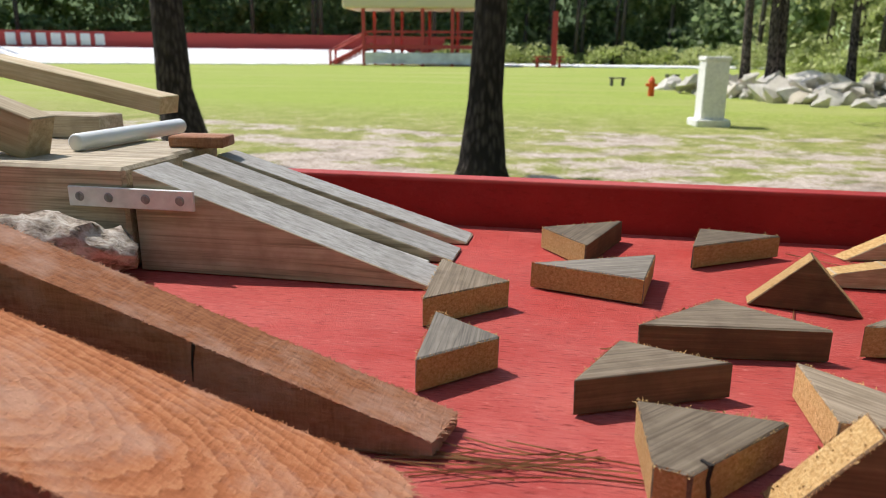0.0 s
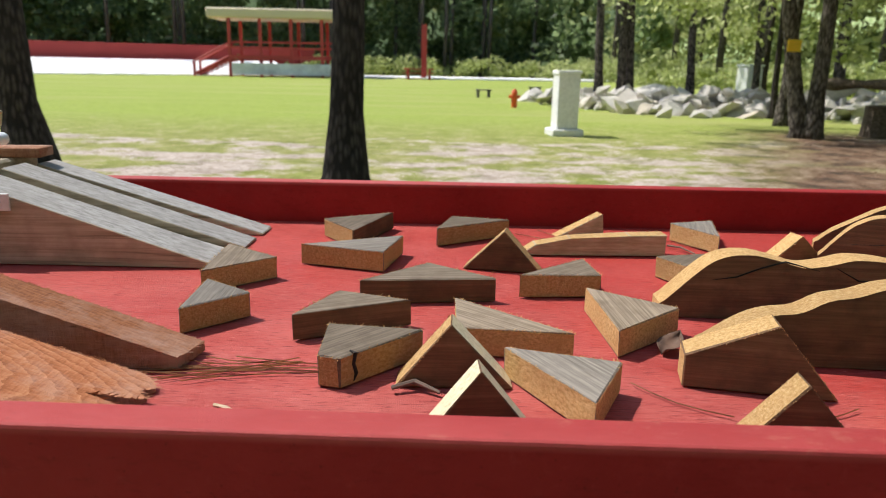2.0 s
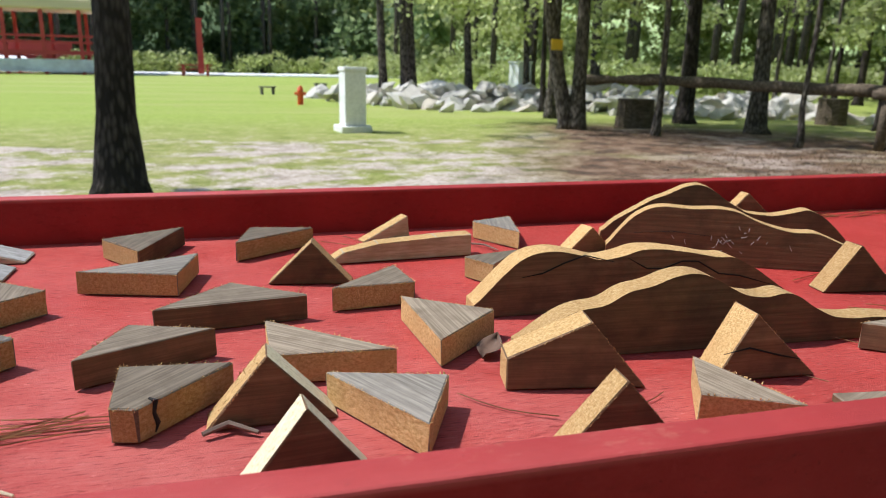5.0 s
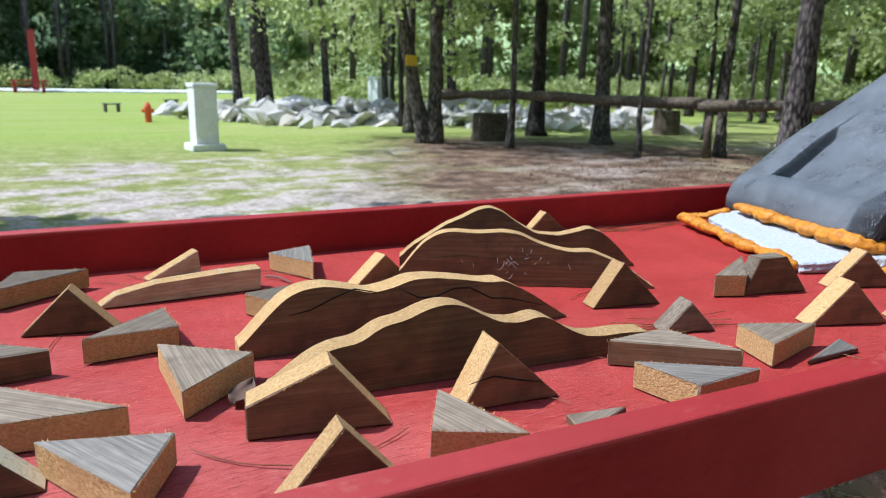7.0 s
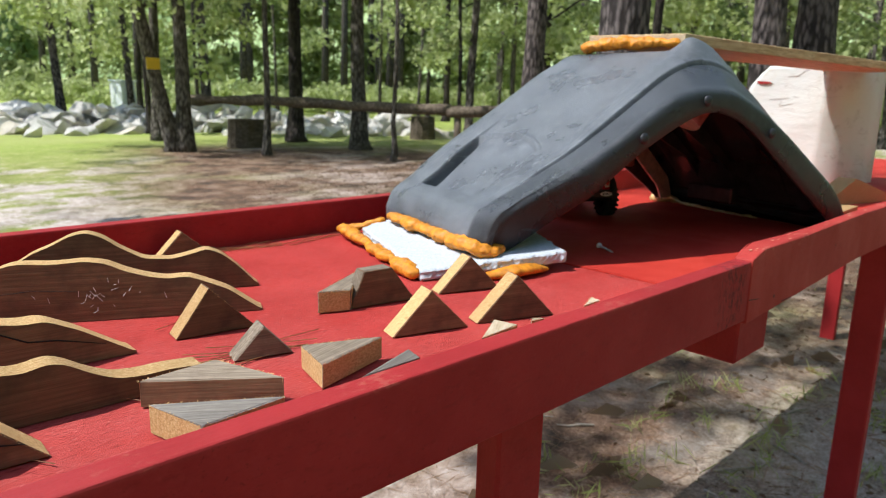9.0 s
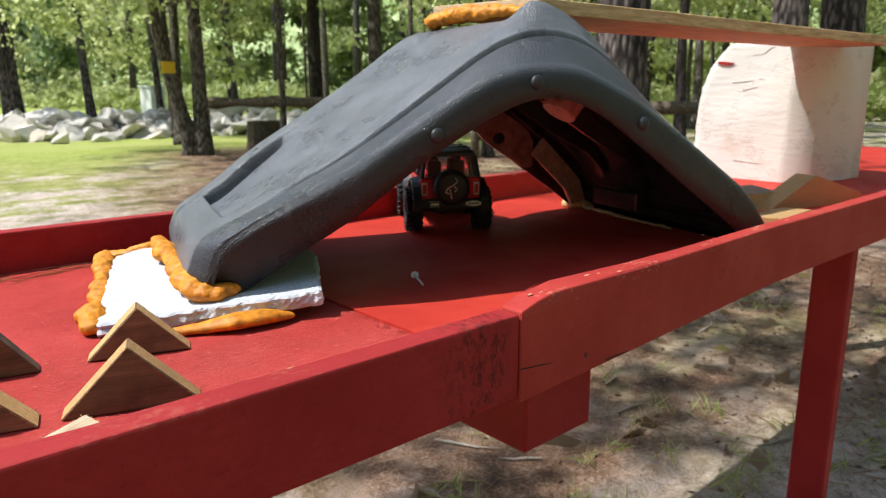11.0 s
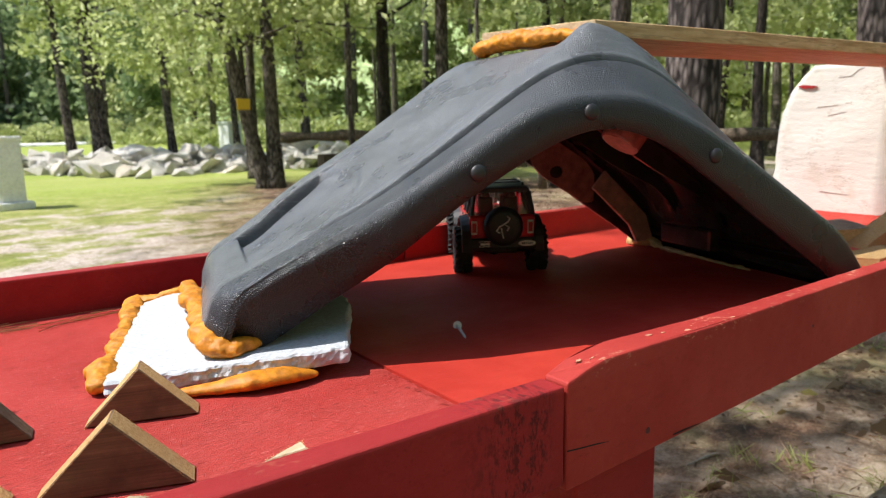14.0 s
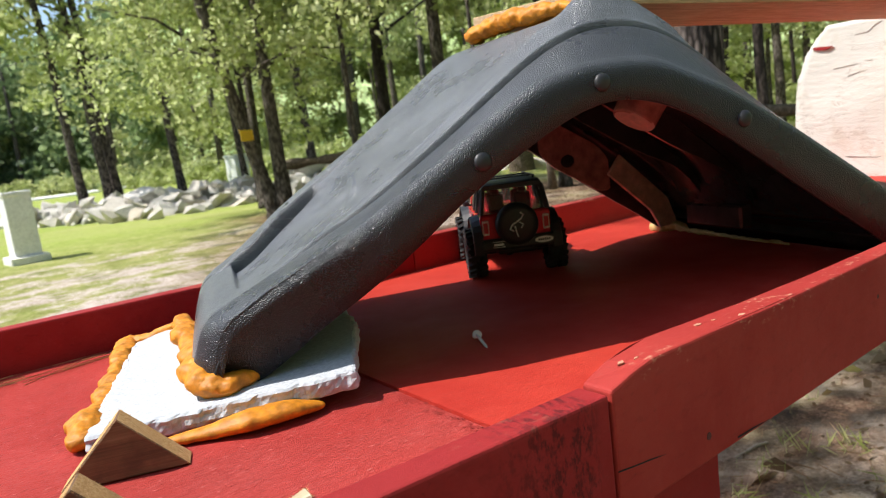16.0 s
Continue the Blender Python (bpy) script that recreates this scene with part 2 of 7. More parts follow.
def black_plastic():
    k = Mat("black_moulded_plastic")
    v = k.coords()
    pebble = k.noise(v, 880.0, 0.0, 0.5)
    sep = k.node("ShaderNodeSeparateXYZ")
    k.link(v, sep.inputs[0])
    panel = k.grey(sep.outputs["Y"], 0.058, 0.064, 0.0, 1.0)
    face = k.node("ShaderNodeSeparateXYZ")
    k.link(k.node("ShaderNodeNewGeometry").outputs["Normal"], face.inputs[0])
    upward_sheen = k.grey(face.outputs["Z"], 0.25, 0.75, 0.0, 1.0)
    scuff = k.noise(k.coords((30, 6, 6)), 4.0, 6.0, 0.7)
    dust_sheen = k.noise(v, 14.0, 5.0, 0.6)
    col = k.mix(k.grey(dust_sheen, 0.38, 0.70, 0.0, 0.7), (0.011, 0.012, 0.014), (0.022, 0.024, 0.027))
    # upward faces coloured lighter to stand for the sheen they catch
    col = k.mix(k.math("MULTIPLY", upward_sheen, k.grey(dust_sheen, 0.30, 0.65, 0.35, 0.85)), col, (0.074, 0.079, 0.087))
    # the top panel is coloured paler for its sky sheen, and scratched
    col = k.mix(k.math("MULTIPLY", panel, k.grey(dust_sheen, 0.30, 0.62, 0.35, 0.90)), col, (0.150, 0.158, 0.170))
    scratch = k.noise(k.coords((9, 190, 190)), 1.0, 3.0, 0.6)
    col = k.mix(k.math("MULTIPLY", panel, k.grey(scratch, 0.64, 0.71, 0.0, 0.6)), col, (0.30, 0.31, 0.325))
    col = k.mix(k.math("MULTIPLY", panel, k.grey(k.noise(k.coords((0.5, 1, 1)), 70.0, 9.0, 0.85), 0.50, 0.66, 0.0, 0.32)), col, (0.34, 0.355, 0.37))
    col = k.mix(k.grey(scuff, 0.68, 0.76, 0.0, 0.5), col, (0.17, 0.175, 0.18))
    # pebble crests and specks coloured pale as sparkle
    col = k.mix(k.grey(pebble, 0.54, 0.68, 0.0, 0.16), col, (0.12, 0.126, 0.136))
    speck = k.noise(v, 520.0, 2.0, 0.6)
    col = k.mix(k.math("MULTIPLY", upward_sheen, k.grey(speck, 0.62, 0.70, 0.0, 0.35)), col, (0.24, 0.252, 0.265))
    k.bump(pebble, 0.85, 0.0014)
    return k.done(col, k.grey(dust_sheen, 0.3, 0.7, 0.25, 0.34), spec=0.46)


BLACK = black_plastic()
STYRO = plain("white_expanded_polystyrene", (0.47, 0.487, 0.508), 0.8, 0, 0.16, 240, 1.0)
FOAM = plain("orange_expanding_foam", (0.56, 0.200, 0.006), 0.58, 0, 0.40, 90, 1.0)
OLD_FOAM = plain("yellowed_expanding_foam", (0.55, 0.40, 0.16), 0.5, 0, 0.3, 60, 0.3)
STEEL = plain("galvanised_steel", (0.70, 0.71, 0.71), 0.45, 0.1, 0.12, 90)
SCREW = plain("dull_screw_steel", (0.30, 0.30, 0.30), 0.5, 0.3, 0.2, 90)
PVC = plain("white_pvc", (0.78, 0.79, 0.80), 0.35, 0, 0.05, 20)
BODY_RED = plain("glossy_red_car_paint", (0.50, 0.012, 0.022), 0.18, 0, 0.06, 25)
TRIM_BLACK = plain("matt_black_trim", (0.016, 0.016, 0.018), 0.5, 0, 0.2, 90)
RUBBER = plain("black_tyre_rubber", (0.014, 0.014, 0.014), 0.8, 0, 0.3, 120)
RIM = plain("satin_black_wheel", (0.02, 0.02, 0.021), 0.35, 0.3, 0.2, 80)
LENS_RED = plain("red_lamp_lens", (0.40, 0.02, 0.02), 0.2)
LENS_CLEAR = plain("clear_lamp_lens", (0.70, 0.68, 0.64), 0.15)
WHITE_INK = plain("white_print", (0.78, 0.78, 0.78), 0.5)
SEAT_RED = plain("red_seat_fabric", (0.16, 0.010, 0.010), 0.7)


def tinted_glass():
    k = Mat("tinted_window")
    k.b.inputs["Transmission Weight"].default_value = 0.92
    k.b.inputs["IOR"].default_value = 1.12
    return k.done((0.62, 0.62, 0.64), 0.03)


GLASS = tinted_glass()


# ---------------------------------------------------------------- builders
def part(name, bm, material, parent=None, label="", smooth=False):
    me = bpy.data.meshes.new(name)
    bmesh.ops.recalc_face_normals(bm, faces=bm.faces)
    bm.to_mesh(me)
    bm.free()
    for m in material if isinstance(material, (list, tuple)) else [material]:
        me.materials.append(m)
    if smooth:
        me.polygons.foreach_set("use_smooth", [True] * len(me.polygons))
    ob = new(name, me)
    if parent is not None:
        ob.parent = parent
    if label:
        ob["label"] = label
    return ob


def thing(name, label, category, m=None, group="", kind=""):
    e = new(name)
    e.empty_display_size = 0.05
    if m is not None:
        e.matrix_world = m
    return tagged(e, label, category, group, kind)


def add_box(bm, lo, hi, bevel=0.0, m=None, segments=1):
    c = [(a + b) / 2 for a, b in zip(lo, hi)]
    d = [b - a for a, b in zip(lo, hi)]
    r = bmesh.ops.create_cube(bm, size=1.0, matrix=Matrix.Translation(c) @ Matrix.Diagonal((*d, 1)))
    verts = r["verts"]
    if bevel:
        edges = list({e for v in verts for e in v.link_edges})
        r = bmesh.ops.bevel(bm, geom=edges, offset=bevel, segments=segments, affect="EDGES", profile=0.5)
        verts = list({v for f in r["faces"] for v in f.verts} | {v for v in verts if v.is_valid})
    if m is not None:
        bmesh.ops.transform(bm, matrix=m, verts=[v for v in verts if v.is_valid])
    return verts


def box(lo, hi, bevel=0.0, segments=1):
    bm = bmesh.new()
    add_box(bm, lo, hi, bevel, None, segments)
    return bm


def add_cyl(bm, a, b, ra, rb=None, n=16, caps=True):
    a, b = Vector(a), Vector(b)
    d = b - a
    m = Matrix.Translation((a + b) / 2) @ d.to_track_quat("Z", "Y").to_matrix().to_4x4()
    return bmesh.ops.create_cone(bm, cap_ends=caps, segments=n, radius1=ra, radius2=ra if rb is None else rb, depth=d.length, matrix=m)["verts"]


def prism(poly, thick, axis="z", side=None):
    """A slab with the outline poly: lying (axis z, from 0 up) or standing (axis y: outline in x and z, from y = 0 back)."""
    bm = bmesh.new()
    if axis == "z":
        lo = [bm.verts.new((x, y, 0)) for x, y in poly]
        hi = [bm.verts.new((x, y, thick)) for x, y in poly]
    else:
        lo = [bm.verts.new((x, 0, z)) for x, z in poly]
        hi = [bm.verts.new((x, thick, z)) for x, z in poly]
    n = len(poly)
    bm.faces.new(lo[::-1])
    bm.faces.new(hi)
    for i in range(n):
        f = bm.faces.new((lo[i], lo[(i + 1) % n], hi[(i + 1) % n], hi[i]))
        f.material_index = side[i] if side else 1
    return bm


def tube(points, radii, n=8, closed_ends=True):
    """A bent tube through points, with a radius at each."""
    bm = bmesh.new()
    rings = []
    pts = [Vector(p) for p in points]
    for i, p in enumerate(pts):
        d = (pts[min(i + 1, len(pts) - 1)] - pts[max(i - 1, 0)]).normalized()
        a = d.orthogonal().normalized() if i == 0 else (rings_a - d * rings_a.dot(d)).normalized()
        rings_a = a
        b = d.cross(a)
        rings.append([bm.verts.new(p + radii[i] * (math.cos(2 * math.pi * k / n) * a + math.sin(2 * math.pi * k / n) * b)) for k in range(n)])
    for r, s in zip(rings, rings[1:]):
        for k in range(n):
            bm.faces.new((r[k], r[(k + 1) % n], s[(k + 1) % n], s[k]))
    if closed_ends:
        bm.faces.new(rings[0][::-1])
        bm.faces.new(rings[-1])
    return bm


def interp(x, table):
    xs, ys = zip(*table)
    return float(np.interp(x, xs, ys))


# ---------------------------------------------------------------- ground
def ground_material():
    k = Mat("field_ground")
    p = k.world()
    g = k.node("ShaderNodeNewGeometry")
    sep = k.node("ShaderNodeSeparateXYZ")
    k.link(g.outputs["Position"], sep.inputs[0])
    big = k.noise(p, 0.35, 4.0, 0.6)
    mid = k.noise(k.world((0.55, 1.0, 1)), 1.15, 6.0, 0.66)
    fine = k.noise(p, 22.0, 5.0, 0.7)
    speck = k.noise(p, 90.0, 3.0, 0.7)
    grass = k.ramp(fine, [(0.3, (0.20, 0.265, 0.048)), (0.55, (0.33, 0.400, 0.088)), (0.75, (0.48, 0.52, 0.170))])
    sand = k.ramp(fine, [(0.3, (0.34, 0.262, 0.215)), (0.52, (0.56, 0.470, 0.410)), (0.70, (0.74, 0.67, 0.615))])
    litter = k.ramp(k.math("ADD", k.math("MULTIPLY", speck, 0.6), k.math("MULTIPLY", fine, 0.4)), [(0.36, (0.060, 0.036, 0.024)), (0.5, (0.165, 0.098, 0.062)), (0.66, (0.37, 0.245, 0.170))])
    patch = k.noise(p, 2.6, 6.0, 0.7)
    # pale and dark litter patches, coloured in to echo dappled sun and shade
    litter = k.mix(k.grey(patch, 0.52, 0.64, 0.0, 0.6), litter, (0.38, 0.270, 0.195))
    litter = k.mix(k.grey(patch, 0.48, 0.38, 0.0, 0.85), litter, (0.055, 0.043, 0.034))
    band = k.noise(k.world((0.10, 0.45, 1)), 1.0, 4.0, 0.6)
    grass = k.mix(k.grey(band, 0.48, 0.66, 0.0, 0.55), grass, (0.42, 0.40, 0.17))
    grass = k.mix(k.grey(patch, 0.60, 0.70, 0.0, 0.45), grass, (0.38, 0.32, 0.20))
    # thin dry grass close by, lush lawn further off
    near = k.grey(sep.outputs["Y"], 9.0, 14.0, 1.0, 0.0)
    dry = k.ramp(k.math("ADD", k.math("MULTIPLY", patch, 0.6), k.math("MULTIPLY", fine, 0.4)), [(0.38, (0.14, 0.155, 0.045)), (0.5, (0.30, 0.300, 0.100)), (0.60, (0.46, 0.385, 0.245))])
    grass = k.mix(k.math("MULTIPLY", near, k.grey(k.noise(p, 5.5, 6.0, 0.75), 0.36, 0.60, 0.60, 1.0)), grass, dry)
    # more bare soil near the course, lawn from about ten metres on
    away = k.grey(sep.outputs["Y"], 8.6, 11.2, 0.0, 1.0)
    loose = k.math("ADD", k.math("MULTIPLY", mid, 0.62), k.math("ADD", k.math("MULTIPLY", patch, 0.28), k.math("MULTIPLY", fine, 0.10)))
    bare = k.grey(k.math("SUBTRACT", loose, k.math("MULTIPLY", away, 0.20)), 0.478, 0.528, 0.0, 0.95)
    soil = k.mix(k.grey(patch, 0.42, 0.56, 0.0, 1.0), litter, sand)
    col = k.mix(bare, grass, k.mix(0.65, soil, sand))
    # the woods' floor lies to the right
    side = k.math("SUBTRACT", sep.outputs["X"], k.math("MULTIPLY", sep.outputs["Y"], 0.42))
    woods = k.grey(k.math("ADD", side, k.math("MULTIPLY", big, 2.4)), 0.6, 2.2, 0.0, 1.0)
    reach = k.t.nodes.new("ShaderNodeVectorMath")
    reach.operation = "LENGTH"
    k.link(p, reach.inputs[0])
    woods = k.math("MULTIPLY", woods, k.grey(k.math("ADD", reach.outputs["Value"], k.math("MULTIPLY", big, 2.0)), 13.6, 15.6, 1.0, 0.12))
    floor_mix = k.mix(k.grey(loose, 0.49, 0.57, 0.0, 0.45), litter, k.mix(k.grey(big, 0.45, 0.6, 0.0, 1.0), sand, grass))
    col = k.mix(woods, col, floor_mix)
    # pale soil beside the table, with thin grass, coloured lighter to lift its shadow
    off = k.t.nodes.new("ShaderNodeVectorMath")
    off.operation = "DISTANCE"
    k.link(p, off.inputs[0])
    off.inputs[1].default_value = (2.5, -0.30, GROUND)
    soil_lift = k.grey(k.math("ADD", off.outputs["Value"], k.math("MULTIPLY", patch, 1.6)), 1.45, 1.80, 1.0, 0.0)
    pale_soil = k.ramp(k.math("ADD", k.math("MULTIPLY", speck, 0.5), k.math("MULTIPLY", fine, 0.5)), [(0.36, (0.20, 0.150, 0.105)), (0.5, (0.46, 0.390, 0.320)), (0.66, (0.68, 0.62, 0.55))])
    col = k.mix(k.math("MULTIPLY", soil_lift, k.grey(patch, 0.40, 0.56, 0.35, 0.85)), col, pale_soil)
    k.bump(k.math("ADD", fine, speck), 0.6, 0.02)
    return k.done(col, 0.95, spec=0.1)


bm = bmesh.new()
bmesh.ops.create_grid(bm, x_segments=60, y_segments=60, size=400)
for v in bm.verts:
    v.co.z = GROUND
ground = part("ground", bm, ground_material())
tagged(ground, "sunny lawn with sandy patches and brown woodland litter", "ground", kind="structure")

# ---------------------------------------------------------------- the raised table
RAIL_Z, RAIL_B = 0.052, -0.019
table = thing("course_table", "long raised red plywood table with low side rails on posts", "table")
X0, X1, XJ = -1.7, 3.9, 1.138


def near_in(x):
    """The near edge of the first tabletop, which runs a little askew."""
    return 0.002 - 0.0175 * x


bm = prism([(X0, near_in(X0)), (XJ, near_in(XJ)), (XJ, 0.612), (X0, 0.612)], 0.018, "z", [0] * 4)
bmesh.ops.translate(bm, vec=(0, 0, -0.018), verts=bm.verts)
part("tabletop", bm, RED_TOP, table, "sun-bleached red plywood sheet")
bm = prism([(XJ + 0.001, -0.012), (X1, 0.010), (X1, 0.612), (XJ + 0.001, 0.612)], 0.0205, "z", [0] * 4)
bmesh.ops.translate(bm, vec=(0, 0, -0.018), verts=bm.verts)
part("tabletop", bm, RED_TOP_NEW, table, "brighter red plywood sheet")


def rail(outline, z0, z1, label, paint=RED_RAIL, rise=None):
    fine = []
    for i, p in enumerate(outline):
        q = outline[(i + 1) % len(outline)]
        n = max(1, int(math.dist(p, q) / 0.02)) if -0.2 < min(p[0], q[0]) < 3.0 or p[0] * q[0] < 0 else 1
        fine += [(p[0] + (q[0] - p[0]) * k / n, p[1] + (q[1] - p[1]) * k / n + (0.0007 * noise.noise(Vector((k * 1.7, i * 5.0, z1))) if k else 0.0)) for k in range(n)]
    bm = prism(fine, z1 - z0, "z", [0] * len(fine))
    bmesh.ops.translate(bm, vec=(0, 0, z0), verts=bm.verts)
    rim = [e for e in bm.edges if abs(e.verts[0].co.z - e.verts[1].co.z) < 1e-6 or len({round(v.co.x, 4) for v in e.verts}) == 1 and e.calc_face_angle(0) > 0.5]
    bmesh.ops.bevel(bm, geom=rim, offset=0.0018, segments=2, profile=0.5, affect="EDGES", clamp_overlap=True)
    if rise:
        for v in bm.verts:
            if v.co.z > z1 - 0.004:
                v.co.z += interp(v.co.x - XJ, rise)
    return part("side_rail", bm, paint, table, label)


rail([(X0, near_in(X0) - 0.0222), (XJ - 0.001, near_in(XJ) - 0.0222), (XJ - 0.001, near_in(XJ) - 0.0002), (X0, near_in(X0) - 0.0002)], RAIL_B, RAIL_Z, "dark red painted board")
END_RISE = [(0.0, 0.0003), (0.012, 0.0035), (0.026, 0.0070), (0.045, 0.0085), (0.085, 0.0074), (0.18, 0.0045), (0.40, 0.0020), (0.60, 0.0)]
END_RAIL = rail([(XJ + 0.001, -0.0405), (1.66, -0.0175), (X1, 0.012 - 0.04), (X1, 0.0095), (1.72, 0.004), (1.42, -0.0065), (XJ + 0.070, -0.0085), (XJ + 0.001, -0.0185)], -0.024, RAIL_Z + 0.001, "red painted board with a chipped top edge", RED_RAIL_NEW, END_RISE)
rail([(X0, 0.6122), (XJ + 0.30, 0.6122), (XJ + 0.30, 0.636), (X0, 0.636)], RAIL_B, RAIL_Z, "dark red painted board")
rail([(XJ + 0.3015, 0.6122), (X1, 0.6122), (X1, 0.636), (XJ + 0.3015, 0.636)], RAIL_B, RAIL_Z + 0.001, "red painted board", RED_RAIL_NEW)
# torn edge where the two sheets meet
bm = bmesh.new()
srnd = random.Random(12)
for _ in range(420):
    y = srnd.uniform(0.0, 0.61)
    x = XJ + srnd.gauss(-0.004, 0.0035)
    L, a = srnd.uniform(0.002, 0.007), srnd.gauss(0.0, 0.5)
    d = Vector((-math.cos(a), math.sin(a), srnd.uniform(0.02, 0.35))) * L
    w = Vector((math.sin(a), math.cos(a), 0)) * srnd.uniform(0.0003, 0.0010)
    p = Vector((x, y, 0.0006))
    bm.faces.new((bm.verts.new(p - w), bm.verts.new(p + w), bm.verts.new(p + d)))
part("torn_edge", bm, RED_TOP, table, "torn plywood fibres along the joint")
for x, y, dx, dy in ((-0.9, 0.0, 0.062, 0.03), (0.745, 0.001, 0.063, 0.027), (2.0, 0.001, 0.03, 0.06), (3.7, 0.012, 0.03, 0.06), (3.7, 0.53, 0.03, 0.06), (-0.9, 0.58, 0.062, 0.03)):
    part("leg", box((x, y, GROUND - 0.02), (x + dx, y + dy, -0.0185), 0.003), RED_RAIL, table)
for x in (1.168, 2.5):
    part("joist", box((x, -0.022, -0.088), (x + 0.094, 0.61, -0.0245), 0.003), RED_RAIL, table)

# ---------------------------------------------------------------- wood blocks
BLOCKS = "wood blocks on the table"
FLAT_LABEL = "weathered grey-brown triangular wood offcut lying flat on red table"
UP_LABEL = "dark triangular wood wedge with pale sawn edges standing on red table"


def rough_edges(bm, amount=0.0006):
    edges = [e for e in bm.edges]
    bmesh.ops.bevel(bm, geom=edges, offset=0.0009, segments=1, affect="EDGES")
    for v in bm.verts:
        v.co += Vector((random.uniform(-1, 1), random.uniform(-1, 1), random.uniform(-0.4, 0.4))) * amount


def fringe(bm, a, b, up, n_per_m=2300):
    """Torn wood fibres along a sawn edge."""
    a, b, up = Vector(a), Vector(b), Vector(up)
    d = (b - a).normalized()
    out = d.cross(up)
    for _ in range(int((b - a).length * n_per_m)):
        if random.random() < 0.45:
            continue
        p = a.lerp(b, random.random()) - up * random.uniform(0.0, 0.0015)
        tip = p + (out * random.uniform(-0.3, 1.0) + up * random.uniform(-0.2, 0.9) + d * random.uniform(-0.6, 0.6)) * random.uniform(0.0006, 0.0027)
        w = d * random.uniform(0.0002, 0.0007)
        f = bm.faces.new((bm.verts.new(p - w), bm.verts.new(p + w), bm.verts.new(tip)))
        f.material_index = 1


def flat_block(corners, h=0.021, sides=None, label=FLAT_LABEL, face=None, z=0.0):
    """A board offcut lying on the table, by the corners of its top."""
    c = Vector((sum(x for x, y in corners) / len(corners), sum(y for x, y in corners) / len(corners)))
    longest = max(range(len(corners)), key=lambda i: (Vector(corners[i]) - Vector(corners[i - 1])).length)
    d = Vector(corners[longest]) - Vector(corners[longest - 1])
    a = math.atan2(d.y, d.x)
    rot = Matrix.Rotation(-a, 2)
    poly = [tuple(rot @ (Vector(p) - c)) for p in corners]
    area = sum(poly[i - 1][0] * poly[i][1] - poly[i][0] * poly[i - 1][1] for i in range(len(poly)))
    sides = sides or [1] * len(poly)
    if area < 0:
        poly, sides = poly[::-1], [sides[(len(poly) - 2 - i) % len(poly)] for i in range(len(poly))]
    bm = prism(poly, h, "z", sides)
    rough_edges(bm)
    for i in range(len(poly)):
        if sides[i] == 1:
            fringe(bm, (*poly[i], h), (*poly[(i + 1) % len(poly)], h), (0, 0, 1))
    ob = part("wood_block", bm, [face or WEATHERED, CUT, DARK_FACE])
    ob.matrix_world = pose(c.x, c.y, 0.0008 + z, 0, 0, math.degrees(a))
    return tagged(ob, label, "wood block", BLOCKS)


def upright_block(a, b, outline, thick=0.021, sides=None, label=UP_LABEL, face=None, name="wood_block", category="wood block", group=BLOCKS, shag=()):
    """A board offcut on edge: front foot line from a to b, outline in (share of length, height); its body lies behind that line."""
    a, b = Vector(a), Vector(b)
    d = b - a
    poly = [(u * d.length, z) for u, z in outline]
    bm = prism(poly, thick, "y", sides)
    if len(outline) < 9:
        rough_edges(bm, 0.0004)
        for i in range(1, len(poly)):
            q = poly[(i + 1) % len(poly)]
            if sides and sides[i] == 1:
                for y in (0.0, thick):
                    fringe(bm, (q[0], y, q[1]), (poly[i][0], y, poly[i][1]), (0, 0, 1), 1900)
    for i in shag:
        # a shaggy, badly torn edge
        q = poly[(i + 1) % len(poly)]
        for k in range(7):
            y = thick * k / 6
            fringe(bm, (q[0], y, q[1]), (poly[i][0], y, poly[i][1]), (-0.4, 0, 1), 1500)
    ob = part(name, bm, [face or DARK_FACE, CUT, WEATHERED, CREAM_CUT])
    ob.matrix_world = pose(a.x, a.y, 0.0008, 0, 0, math.degrees(math.atan2(d.y, d.x)))
    return tagged(ob, label, category, group)


STAINED = flat_block([(-0.014, 0.188), (0.053, 0.180), (0.003, 0.127), (-0.011, 0.131)])
flat_block([(-0.044, 0.204), (-0.019, 0.263), (0.041, 0.243)], sides=[1, 1, 2])
flat_block([(-0.006, 0.291), (0.049, 0.352), (0.111, 0.305)], sides=[1, 1, 2])
flat_block([(0.075, 0.252), (0.158, 0.178), (0.076, 0.186)])
flat_block([(0.107, 0.152), (0.179, 0.132), (0.152, 0.074)], face=SILVER)
flat_block([(0.183, 0.286), (0.247, 0.237), (0.190, 0.186)])
flat_block([(-0.134, 0.289), (-0.088, 0.253), (-0.130, 0.212)], face=SILVER)
flat_block([(-0.153, 0.408), (-0.093, 0.361), (-0.148, 0.309)])
flat_block([(-0.082, 0.412), (0.019, 0.458), (0.005, 0.386)], face=SILVER)
flat_block([(-0.080, 0.536), (-0.002, 0.579), (-0.038, 0.477)], sides=[1, 2, 1])
flat_block([(0.070, 0.564), (0.139, 0.549), (0.054, 0.493)])
flat_block([(0.131, 0.317), (0.197, 0.378), (0.204, 0.322)])
flat_block([(0.330, 0.548), (0.386, 0.568), (0.366, 0.483)], face=SILVER)
flat_block([(0.271, 0.392), (0.335, 0.408), (0.289, 0.358)])
flat_block([(0.344, 0.122), (0.366, 0.045), (0.314, 0.072)], label="split pale-topped wood offcut lying flat on red table")
flat_block([(0.508, 0.148), (0.571, 0.152), (0.592, 0.086)], sides=[1, 1, 2])
flat_block([(0.498, 0.105), (0.574, 0.056), (0.509, 0.052)], face=SILVER)
